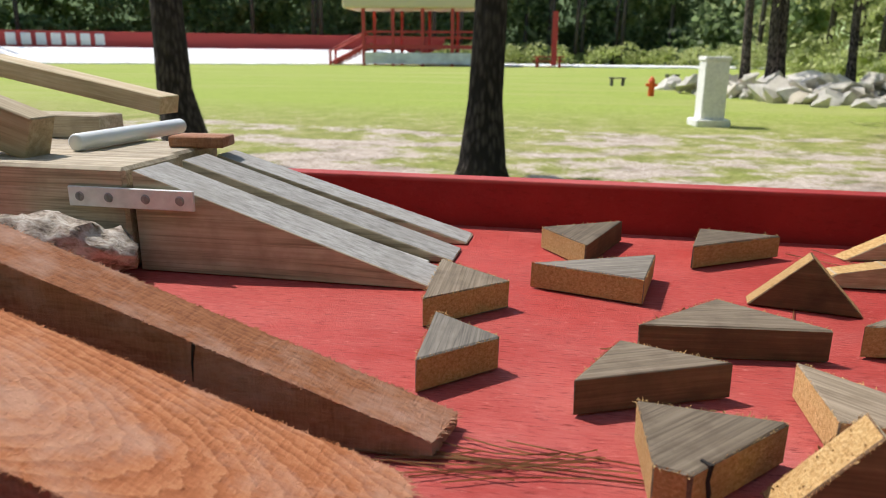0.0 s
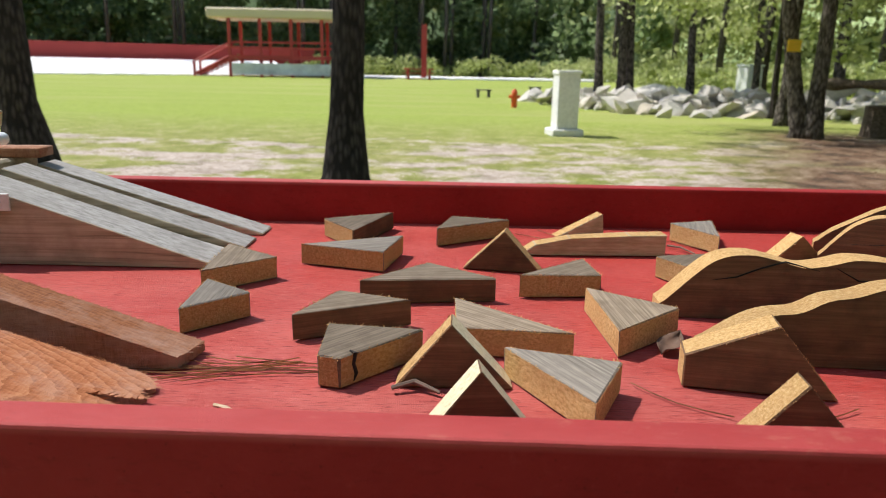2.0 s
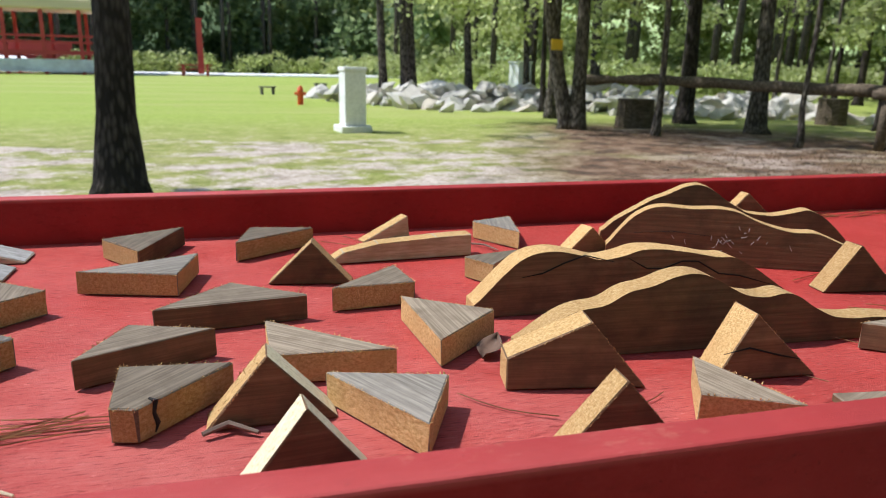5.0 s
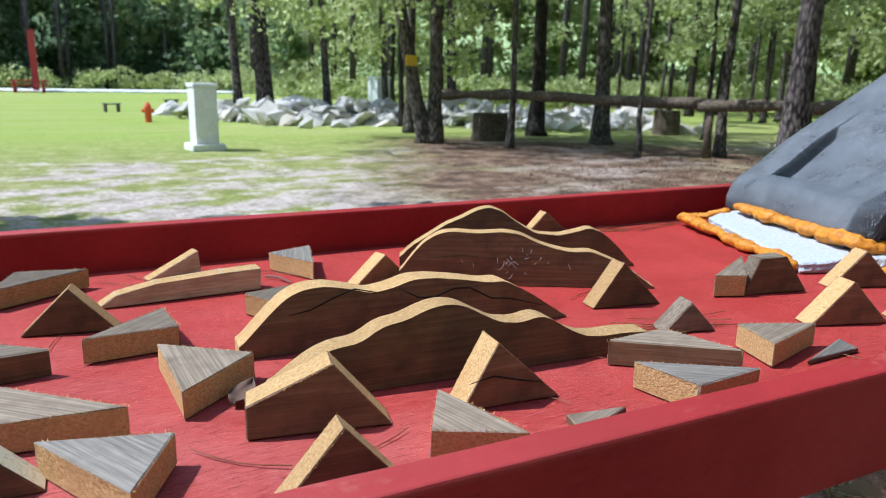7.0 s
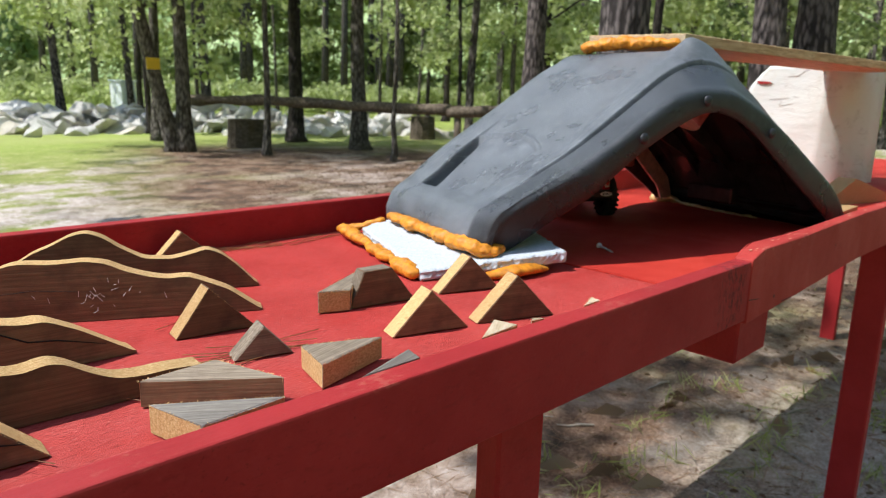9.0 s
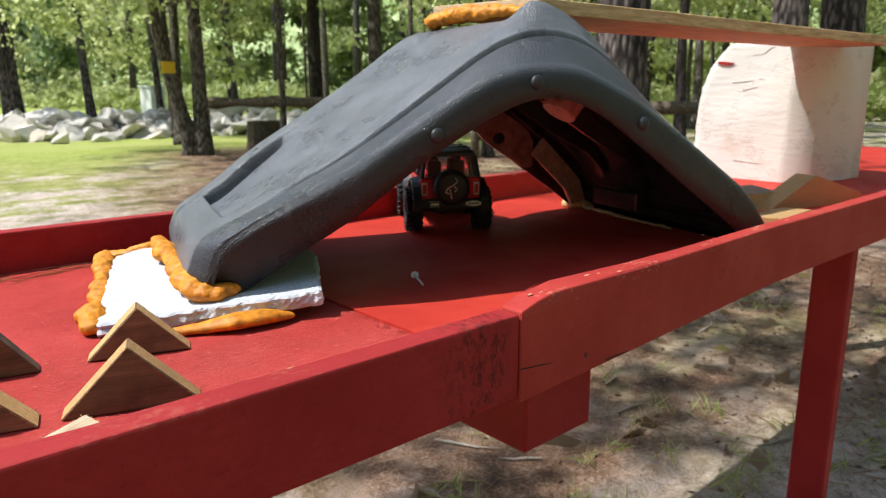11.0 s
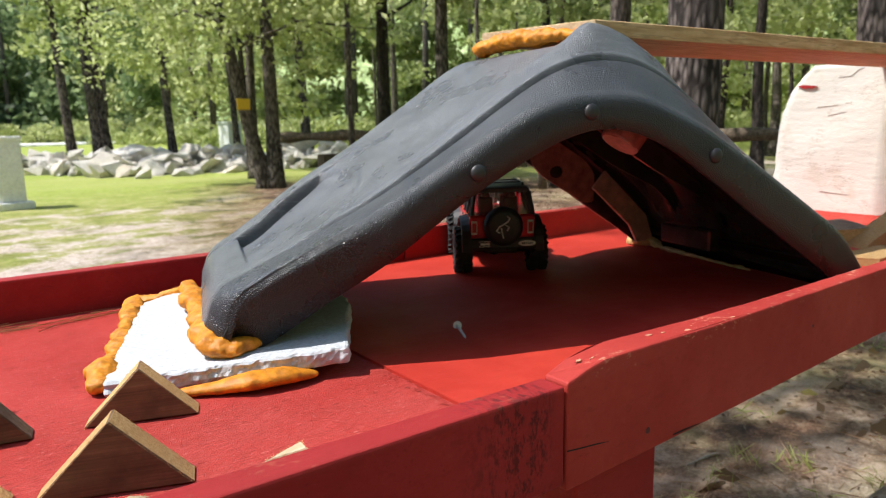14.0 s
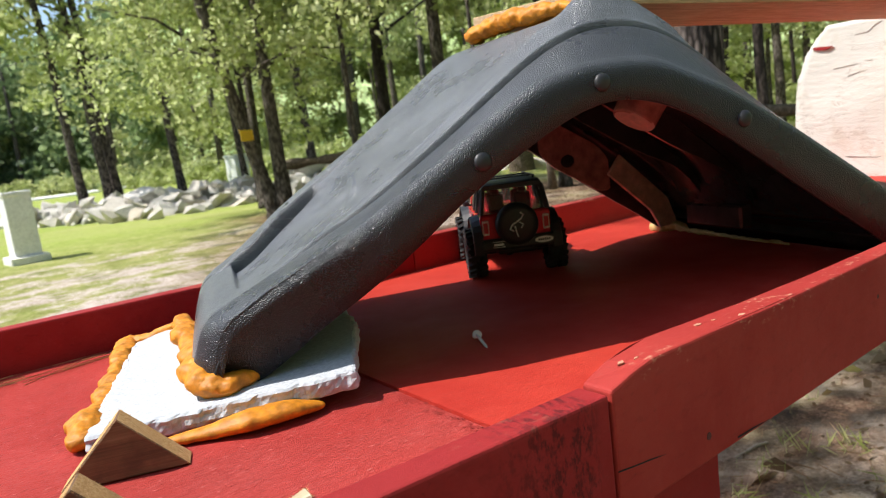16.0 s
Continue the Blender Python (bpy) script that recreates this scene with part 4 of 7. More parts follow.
def arch_top(u, w):
    """Height of the outer skin, across from the near edge: shoulder, groove, panel, groove, shoulder."""
    W = arch_width(u)
    v = u + lean(u, w)
    edge, groove, panel = smoothed(EDGE_Z, v), smoothed(GROOVE_Z, v), smoothed(PANEL_Z, v)
    on = (0.4 * smooth01(u, 0.05, 0.11) + 0.6 * smooth01(u, 0.12, 0.26)) * (1 - smooth01(u, 0.70, 0.745))
    far = W - W_FAR
    if w <= W_GROOVE:
        t = max(0.0, (w - 0.010) / (W_GROOVE - 0.010))
        z = edge + (groove - edge) * (1 - (1 - t) ** 1.35)
    elif w <= far:
        z = groove + (panel - groove) * smooth01(w, W_GROOVE, 0.098) + 0.0062 * on * smooth01(w, W_GROOVE + 0.0005, W_GROOVE + 0.0032)
    else:
        z = panel + 0.0062 * on * (1 - smooth01(w, far, far + 0.004)) - 0.0030 * on * smooth01(w, far, far + 0.003) - (0.20 * (panel - edge) + 0.003) * smooth01(w, far + 0.012, W)
    z -= 0.0065 * on * (math.exp(-(((w - W_GROOVE) / 0.0022) ** 2)) + math.exp(-(((w - far) / 0.0026) ** 2)))
    # soft crease beside the groove that runs half way up the slope
    z -= 0.0018 * math.exp(-(((w - 0.083 - 0.05 * (u - 0.25)) / 0.0030) ** 2)) * smooth01(u, 0.10, 0.16) * (1 - smooth01(u, 0.26, 0.32))
    # rounded lump over the crest beside the plank, falling away with the far slope
    lump = smooth01(u, 0.372, 0.412) * (1 - smooth01(u, 0.50, 0.545))
    z += lump * (0.0215 - 0.004 * smooth01(u, 0.41, 0.50)) * math.exp(-(((w - 0.090) / 0.019) ** 2)) * smooth01(w, 0.060, 0.072)
    # pocket on the lower slope: a curved lip at its head and a deep channel along its far wall
    lip = 0.142 + 0.022 * (1 - ((w - 0.205) / 0.085) ** 2)
    within = smooth01(u, 0.0285, 0.0325) * (1 - smooth01(u, lip - 0.003, lip + 0.0015)) * (1 - smooth01(w, 0.2850, 0.2880))
    z -= within * (0.0034 * smooth01(w, 0.118, 0.140) + 0.0060 * smooth01(w, 0.150, 0.265) * (1 - smooth01(u, 0.10, 0.165)))
    z += 0.0060 * smooth01(w, 0.2860, 0.2890) * smooth01(u, 0.0, 0.05) * (1 - smooth01(u, 0.12, 0.22)) * (1 - smooth01(w, 0.335, 0.372))
    z -= within * (0.0100 + 0.0100 * (1 - smooth01(u, 0.035, 0.17))) * smooth01(w, 0.2610 + 0.09 * u, 0.2645 + 0.09 * u)
    z += 0.0030 * math.exp(-(((u - lip - 0.003) / 0.0028) ** 2)) * smooth01(w, 0.118, 0.140) * (1 - smooth01(w, 0.2850, 0.2880))
    return z


def arch_stations(W):
    """Places across the arch, closer together where it is sharply moulded; the same number for every width."""
    w, out = 0.014, []
    while w < 0.372 - 0.014:
        out.append(w)
        sharp = min(abs(w - W_GROOVE) - 0.006, abs(w - 0.2730) - 0.0175, abs(w - (0.372 - W_FAR)) - 0.007)
        w += 0.0007 if sharp < 0 else min(0.0045, 0.0009 + 0.30 * sharp)
    out.append(0.372 - 0.014)
    return [x if x < 0.295 else 0.295 + (x - 0.295) + (W - 0.372) * smooth01(x, 0.295, 0.312) for x in out]


arch = thing("plastic_arch", "scuffed black moulded plastic arch standing over the red table", "plastic arch", Matrix.Translation(ARCH_O) @ Matrix.Rotation(radians(ARCH_A), 4, "Z"))
bm = bmesh.new()
NU = 300
rows = []
for i in range(NU + 1):
    u = -0.017 + 0.777 * (i / NU) ** 1.12
    W = arch_width(u)
    n0 = interp(u, INSET)
    top0, topw = arch_top(u, 0.012), arch_top(u, W - 0.012)
    low = min(smoothed(LOW, u), top0 - 0.01)
    low_w = min(smoothed(LOW, u + 0.4 * lean(u, W)), topw - 0.01)
    sec = [(n0, low), (n0 * 0.86, low + (top0 - low) * 0.35), (n0 * 0.62, top0 - 0.018), (0.0012 + n0 * 0.52, top0 - 0.010), (0.0045 + n0 * 0.46, top0 - 0.0042), (0.009 + n0 * 0.42, top0 - 0.0008)]
    first = sec[-1][0]
    for w in arch_stations(W):
        sec.append((max(w, first + 0.0003 * (1 + w)) if w < W_GROOVE else w, arch_top(u, w)))
    sec += [(W - 0.010, topw - 0.0005), (W - 0.005, topw - 0.0035), (W - 0.0015, topw - 0.009), (W, topw - 0.016), (W, low_w + 0.4 * (topw - low_w)), (W, low_w)]
    rows.append([bm.verts.new((u + arch_shift(u, w, W, n0), w, z)) for w, z in sec])
for r, q in zip(rows, rows[1:]):
    for k in range(len(r) - 1):
        bm.faces.new((r[k], r[k + 1], q[k + 1], q[k]))
end = rows[0][2:-2]
foot = [bm.verts.new((v.co.x, v.co.y, 0.0225)) for v in end]
for k in range(len(end) - 1):
    bm.faces.new((end[k], end[k + 1], foot[k + 1], foot[k]))
r = rows[-1]
half = len(r) // 2
for k in range(half - 1):
    vs = [r[k], r[k + 1], r[-2 - k], r[-1 - k]]
    if len(set(vs)) == 4:
        bm.faces.new(vs)
# pink and red plastics carry the red table's bounced light in their colour
PALE_BOUNCE = plain("pink_bounce_plastic", (0.66, 0.40, 0.35), 0.35, 0, 0.3, 60, 0.2)
INNER = plain("smooth_black_plastic", (0.034, 0.030, 0.030), 0.22, 0, 0.3, 40, 0.15)
UNDER_BOUNCE = plain("red_bounce_plastic", (0.50, 0.190, 0.170), 0.26, 0, 0.35, 60, 0.15)
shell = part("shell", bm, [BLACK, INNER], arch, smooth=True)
mod = shell.modifiers.new("wall", "SOLIDIFY")
mod.thickness, mod.offset, mod.material_offset = 0.0045, -1.0, 1


def dome(u, z, r):
    bm = bmesh.new()
    bmesh.ops.create_uvsphere(bm, u_segments=16, v_segments=8, radius=r)
    bmesh.ops.transform(bm, matrix=Matrix.Translation((u, 0.0, z)) @ Matrix.Diagonal((1, 0.55, 1, 1)), verts=bm.verts)
    return bm


for u, z in ((0.2365, 0.1775), (0.3590, 0.2320), (0.515, 0.184)):
    part("rivet", dome(u, z, 0.0085), TRIM_BLACK, arch, smooth=True)
# ribs, a round boss, a holed plate and a foot plate under the right-hand leg
for w, u0, u1, deep in ((0.115, 0.44, 0.735, 0.022), (0.225, 0.40, 0.735, 0.046), (0.318, 0.42, 0.725, 0.046)):
    bm = bmesh.new()
    strip = []
    for i in range(31):
        u = u0 + (u1 - u0) * i / 30
        t = arch_top(u, w) - 0.007
        d1 = max(0.004, min(deep * (0.35 + 0.65 * math.sin(math.pi * min(1.0, 0.15 + i / 30))), t - 0.006))
        strip.append([bm.verts.new((u, w + o, t - d)) for o in (-0.003, 0.003) for d in (0.0, d1)])
    for r, q in zip(strip, strip[1:]):
        for k, l in ((0, 1), (1, 3), (3, 2), (2, 0)):
            bm.faces.new((r[k], r[l], q[l], q[k]))
    part("rib", bm, INNER, arch, "smooth black moulded rib")
bm = bmesh.new()
add_cyl(bm, (0.545, 0.176, 0.236), (0.514, 0.176, 0.192), 0.030, 0.026, 32)
bmesh.ops.bevel(bm, geom=[e for e in bm.edges if len(e.link_faces) == 2 and e.calc_face_angle(0) > 1.0], offset=0.003, segments=2, profile=0.5, affect="EDGES")
# the downward cap is tinted paler, as lit from the table
for f in bm.faces:
    f.material_index = int(f.normal.z < -0.6)
part("boss", bm, [UNDER_BOUNCE, PALE_BOUNCE], arch, "round moulded boss")
# far inner plate with a round hole, rounded below
bm = bmesh.new()
ring_o, ring_i = [], []
for i in range(36):
    a = 2 * math.pi * i / 36
    ex = max(-1, min(1, 1.2 * math.cos(a)))
    ez = max(-1, min(1, 1.2 * math.sin(a)))
    ring_o.append(bm.verts.new((0.572 + 0.060 * ex, 0.416, 0.148 + 0.036 * ez - 0.036 * ex)))
    ring_i.append(bm.verts.new((0.5606 + 0.013 * math.cos(a), 0.416, 0.1409 + 0.010 * math.sin(a))))
for i in range(36):
    j = (i + 1) % 36
    bm.faces.new((ring_o[i], ring_o[j], ring_i[j], ring_i[i]))
brk = part("bracket", bm, UNDER_BOUNCE, arch, "smooth plate with a round hole")
mod = brk.modifiers.new("wall", "SOLIDIFY")
mod.thickness = 0.004
bm = prism([(0.625, 0.112), (0.650, 0.140), (0.735, 0.060), (0.752, 0.014), (0.716, 0.014), (0.700, 0.044)], 0.006, "y", [0] * 6)
bmesh.ops.translate(bm, vec=(0, 0.405, 0), verts=bm.verts)
bmesh.ops.bevel(bm, geom=list(bm.edges), offset=0.0015, segments=1, affect="EDGES")
part("foot_plate", bm, PALE_BOUNCE, arch, "plate above the foot tinted for bounced light")
part("stiffener", box((0.690, 0.20, 0.030), (0.712, 0.31, 0.062), 0.003), INNER, arch, "smooth black cross web")

# foam board under the left foot: it lies aslant, low at its front left corner
SLAB = [(0.915, 0.280), (0.960, 0.262), (1.030, 0.228), (1.102, 0.194), (1.170, 0.310), (1.200, 0.42), (1.19, 0.50), (1.050, 0.522), (1.006, 0.512), (0.921, 0.302)]


def slab_top(x, y):
    return -0.0669 + 0.0845 * x + 0.0126 * y


foam = bmesh.new()
levels = [(-0.0155, -0.002), (-0.0135, 0.0), (-0.010, 0.0012), (-0.006, 0.0004), (-0.0025, 0.0008), (-0.0006, -0.0006), (0.0, -0.0028)]
loops = [[] for _ in levels]
for i, p in enumerate(SLAB):
    q = SLAB[(i + 1) % len(SLAB)]
    n = max(8, int(math.dist(p, q) / 0.0035))
    ox, oy = q[1] - p[1], p[0] - q[0]
    L = math.hypot(ox, oy)
    for k in range(n):
        t = k / n
        x, y = p[0] + (q[0] - p[0]) * t, p[1] + (q[1] - p[1]) * t
        for lv, (z, o) in zip(loops, levels):
            jag = o + 0.0032 * noise.noise(Vector((x * 90, y * 90, z * 160))) + 0.0016 * noise.noise(Vector((x * 300, y * 300, z * 300)))
            lv.append(foam.verts.new((x + ox / L * jag, y + oy / L * jag, max(0.0008, slab_top(x, y) + z + 0.0008 * noise.noise(Vector((x * 120, y * 120, 4)))))))
for lo_, hi_ in zip(loops, loops[1:]):
    for k in range(len(lo_)):
        foam.faces.new((lo_[k], lo_[(k + 1) % len(lo_)], hi_[(k + 1) % len(lo_)], hi_[k]))
foam.faces.new(loops[0][::-1])
foam.faces.new(loops[-1])
tagged(part("foam_board", foam, STYRO), "white polystyrene slab glued under the black arch foot", "foam board")


def blob(path, radii, name, label, mat, squash=0.75, seed=1, even=False):
    """A swollen, folded bead along a path."""
    bm = bmesh.new()
    pts = [Vector(p) for p in path]
    for k, (a, b, ra, rb) in enumerate(zip(pts, pts[1:], radii, radii[1:])):
        n = max(2, int((b - a).length / 0.0022))
        for i in range(n):
            t = i / n
            q = a.lerp(b, t)
            wob = Vector((noise.noise(q * 55 + Vector((seed, 0, 0))), noise.noise(q * 55 + Vector((0, seed, 0))), 0.6 * noise.noise(q * 55 + Vector((0, 0, seed)))))
            swell = 0.04 if even else 0.34 * noise.noise(q * 42 + Vector((seed * 3, 1, 1))) + 0.16 * noise.noise(q * 120 + Vector((seed * 3, 7, 1)))
            r = (ra + (rb - ra) * t) * (1.0 + swell)
            c = q + wob * ra * (0.08 if even else 0.42)
            bmesh.ops.create_icosphere(bm, subdivisions=2, radius=r, matrix=Matrix.Translation(c) @ Matrix.Diagonal((1.05, 1.05, squash, 1)))
    ob = part(name, bm, mat, smooth=True)
    rm = ob.modifiers.new("skin", "REMESH")
    rm.mode, rm.voxel_size, rm.use_smooth_shade = "VOXEL", 0.0016, True
    sm = ob.modifiers.new("soft", "SMOOTH")
    sm.factor, sm.iterations = 0.5, 3
    folds = bpy.data.textures.new("folds", "CLOUDS")
    folds.noise_scale, folds.noise_depth = 0.010, 2
    dp = ob.modifiers.new("folds", "DISPLACE")
    dp.texture, dp.strength, dp.mid_level, dp.texture_coords = folds, 0.0015 if even else 0.0052, 0.5, "LOCAL"
    return tagged(ob, label, "foam bead")


blob([(0.912, 0.294, 0.009), (0.920, 0.316, 0.011), (0.941, 0.362, 0.009), (0.963, 0.425, 0.010), (0.984, 0.490, 0.012), (1.003, 0.545, 0.015), (1.011, 0.566, 0.015)], [0.010, 0.013, 0.009, 0.010, 0.010, 0.013, 0.011], "foam_bead", "bulging orange expanding-foam bead along white foam slab", FOAM, seed=3)
blob([(1.016, 0.548, 0.017), (1.032, 0.535, 0.021), (1.052, 0.520, 0.028)], [0.009, 0.007, 0.010], "foam_bead", "bulging orange expanding-foam bead behind black arch foot", FOAM, seed=5)
blob([(1.054, 0.500, 0.040), (1.042, 0.445, 0.038), (1.032, 0.390, 0.036), (1.020, 0.335, 0.034), (1.011, 0.295, 0.035), (1.006, 0.268, 0.033), (1.022, 0.254, 0.029), (1.048, 0.264, 0.030)], [0.010, 0.012, 0.012, 0.013, 0.015, 0.014, 0.011, 0.009], "foam_bead", "bulging orange expanding-foam bead round black arch foot", FOAM, seed=9)
blob([(0.960, 0.243, 0.004), (0.995, 0.228, 0.006), (1.02, 0.214, 0.010), (1.047, 0.209, 0.010), (1.074, 0.205, 0.006)], [0.005, 0.009, 0.013, 0.012, 0.006], "foam_bead", "smooth orange expanding-foam bead below white foam slab", FOAM, 0.6, seed=4, even=True)

# plank on the arch
PL = [(1.462, 0.240), (1.425, 0.405), (2.60, 0.34), (2.60, 0.165)]
bm = prism([(x, y) for x, y in PL], 0.019, "z", [1, 0, 0, 0])
rough_edges(bm, 0.0003)
plank = part("bridge_plank", bm, [BRIDGE, PALE_CUT])
plank.location = (0.012, 0, 0.322)
tagged(plank, "brown plank laid from black arch to white tower", "plank")
blob([(1.441, 0.408, 0.319), (1.440, 0.37, 0.324), (1.450, 0.31, 0.326), (1.464, 0.25, 0.326)], [0.013, 0.014, 0.013, 0.009], "foam_bead", "bulging orange expanding-foam bead holding plank on arch", FOAM, seed=7)
blob([(1.828, 0.455, 0.010), (1.834, 0.428, 0.011), (1.822, 0.39, 0.006), (1.80, 0.31, 0.004), (1.77, 0.20, 0.003)], [0.013, 0.012, 0.006, 0.004, 0.003], "foam_bead", "yellowed foam lumps under black arch foot", OLD_FOAM, seed=8)

# nail on the table
nail = thing("roofing_nail", "grey galvanised nail lying on red table", "nail", pose(1.266, 0.245, 0.0055, 0, 0, -115))
bm = bmesh.new()
add_cyl(bm, (0, 0, 0), (0.034, 0, -0.002), 0.0018, 0.0014, 10)
add_cyl(bm, (0.034, 0, -0.002), (0.040, 0, -0.0024), 0.0014, 0.0002, 10)
part("shank", bm, STEEL, nail)
bm = bmesh.new()
add_cyl(bm, (-0.0015, 0, 0), (0.0008, 0, 0), 0.0048, 0.0048, 16)
part("head", bm, STEEL, nail)


# ---------------------------------------------------------------- white tower at the far end
def peeling_white():
    k = Mat("peeling_white_paint")
    v = k.coords()
    big = k.noise(v, 9.0, 5.0, 0.65)
    crack = k.noise(k.coords((0.7, 0.7, 3.0)), 11.0, 8.0, 0.72)
    col = k.mix(k.grey(big, 0.58, 0.66, 0.0, 0.5), (0.66, 0.645, 0.575), (0.56, 0.50, 0.40))
    flake = k.grey(k.math("ABSOLUTE", k.math("SUBTRACT", crack, 0.52), 0.0), 0.0, 0.009, 0.95, 0.0)
    where = k.grey(k.noise(v, 13.0, 3.0, 0.5), 0.48, 0.56, 0.0, 1.0)
    col = k.mix(k.math("MULTIPLY", flake, where), col, (0.30, 0.23, 0.17))
    k.bump(k.math("ADD", big, crack), 0.6, 0.004)
    return k.done(col, 0.7, spec=0.2)


WHITE_OLD = peeling_white()
FLAKED = plain("bare_grey_under_flaked_paint", (0.27, 0.22, 0.175), 0.9, 0, 0.3, 120)
tower = thing("painted_tower", "white tower of rough peeling painted sheet on red table", "tower", pose(2.50, 0.30, 0.003))
bm = bmesh.new()
EDGE = [(0.0, 0.292), (0.03, 0.280), (0.09, 0.270), (0.16, 0.268), (0.21, 0.262), (0.25, 0.250), (0.285, 0.232), (0.31, 0.212), (0.333, 0.190)]
ring = []
NZ = 34
for i in range(NZ + 1):
    z = 0.333 * i / NZ
    L = interp(z, EDGE) + 0.0030 * noise.noise(Vector((3, 1, z * 60))) + 0.0022 * noise.noise(Vector((8, 1, z * 190)))
    R = 0.032 - 0.012 * z / 0.333
    row = [(0.0, R + (L - R) * k / 14) for k in range(15)]
    row += [(0.012, L + 0.004), (0.10, L + 0.012), (0.24, L - 0.02), (0.26, 0.06), (0.26, -0.05), (0.16, -0.045), (0.06, -0.012)]
    ring.append([bm.verts.new((x + 0.004 * noise.noise(Vector((x * 9, y * 9, z * 9))), y, z)) for x, y in row])
for r, q in zip(ring, ring[1:]):
    for k in range(len(r)):
        bm.faces.new((r[k], r[(k + 1) % len(r)], q[(k + 1) % len(r)], q[k]))
bm.faces.new(ring[-1])
part("tower_wall", bm, WHITE_OLD, tower, smooth=True)
for line in ([(0.135, 0.302), (0.107, 0.305), (0.093, 0.317), (0.081, 0.321)], [(0.152, 0.219), (0.121, 0.225), (0.096, 0.227), (0.06, 0.224)], [(0.114, 0.247), (0.095, 0.242), (0.075, 0.245)], [(0.22, 0.26), (0.204, 0.264), (0.202, 0.27)], [(0.189, 0.312), (0.163, 0.318)], [(0.109, 0.138), (0.103, 0.146)], [(0.223, 0.168), (0.224, 0.137)], [(0.18, 0.238), (0.13, 0.242)], [(0.16, 0.045), (0.10, 0.041), (0.05, 0.046)]):
    part("crack", tube([(0.0015, y, z) for y, z in line], [0.0012] + [0.0017] * (len(line) - 2) + [0.0009], 5), FLAKED, tower, "dark crack in the peeling paint")
bm = prism([(0.178, 0.287), (0.196, 0.289), (0.215, 0.2905), (0.223, 0.288), (0.210, 0.282), (0.192, 0.281)], 0.004, "y", [0] * 6)
bmesh.ops.transform(bm, matrix=Matrix.Translation((-0.001, 0, 0)) @ Matrix.Rotation(radians(90), 4, "Z"), verts=bm.verts)
part("red_chip", bm, RED_RAIL, tower, "small red paint chip")
upright_block((2.06, 0.168), (2.32, 0.100), [(0, 0), (1, 0), (1, 0.02), (0.46, 0.062), (0.06, 0.012)], 0.045, [1] * 5, face=CUT, label="pale sawn wood wedge standing on red table")
flat_block([(2.00, 0.232), (2.13, 0.185), (2.20, 0.270), (2.08, 0.300)], h=0.030, sides=[1, 1, 1, 1])
flat_block([(1.90, 0.150), (2.05, 0.142), (2.06, 0.095), (1.93, 0.090)], h=0.014, sides=[1, 1, 1, 1], face=CUT, label="pale sawn wood offcut lying flat on red table")


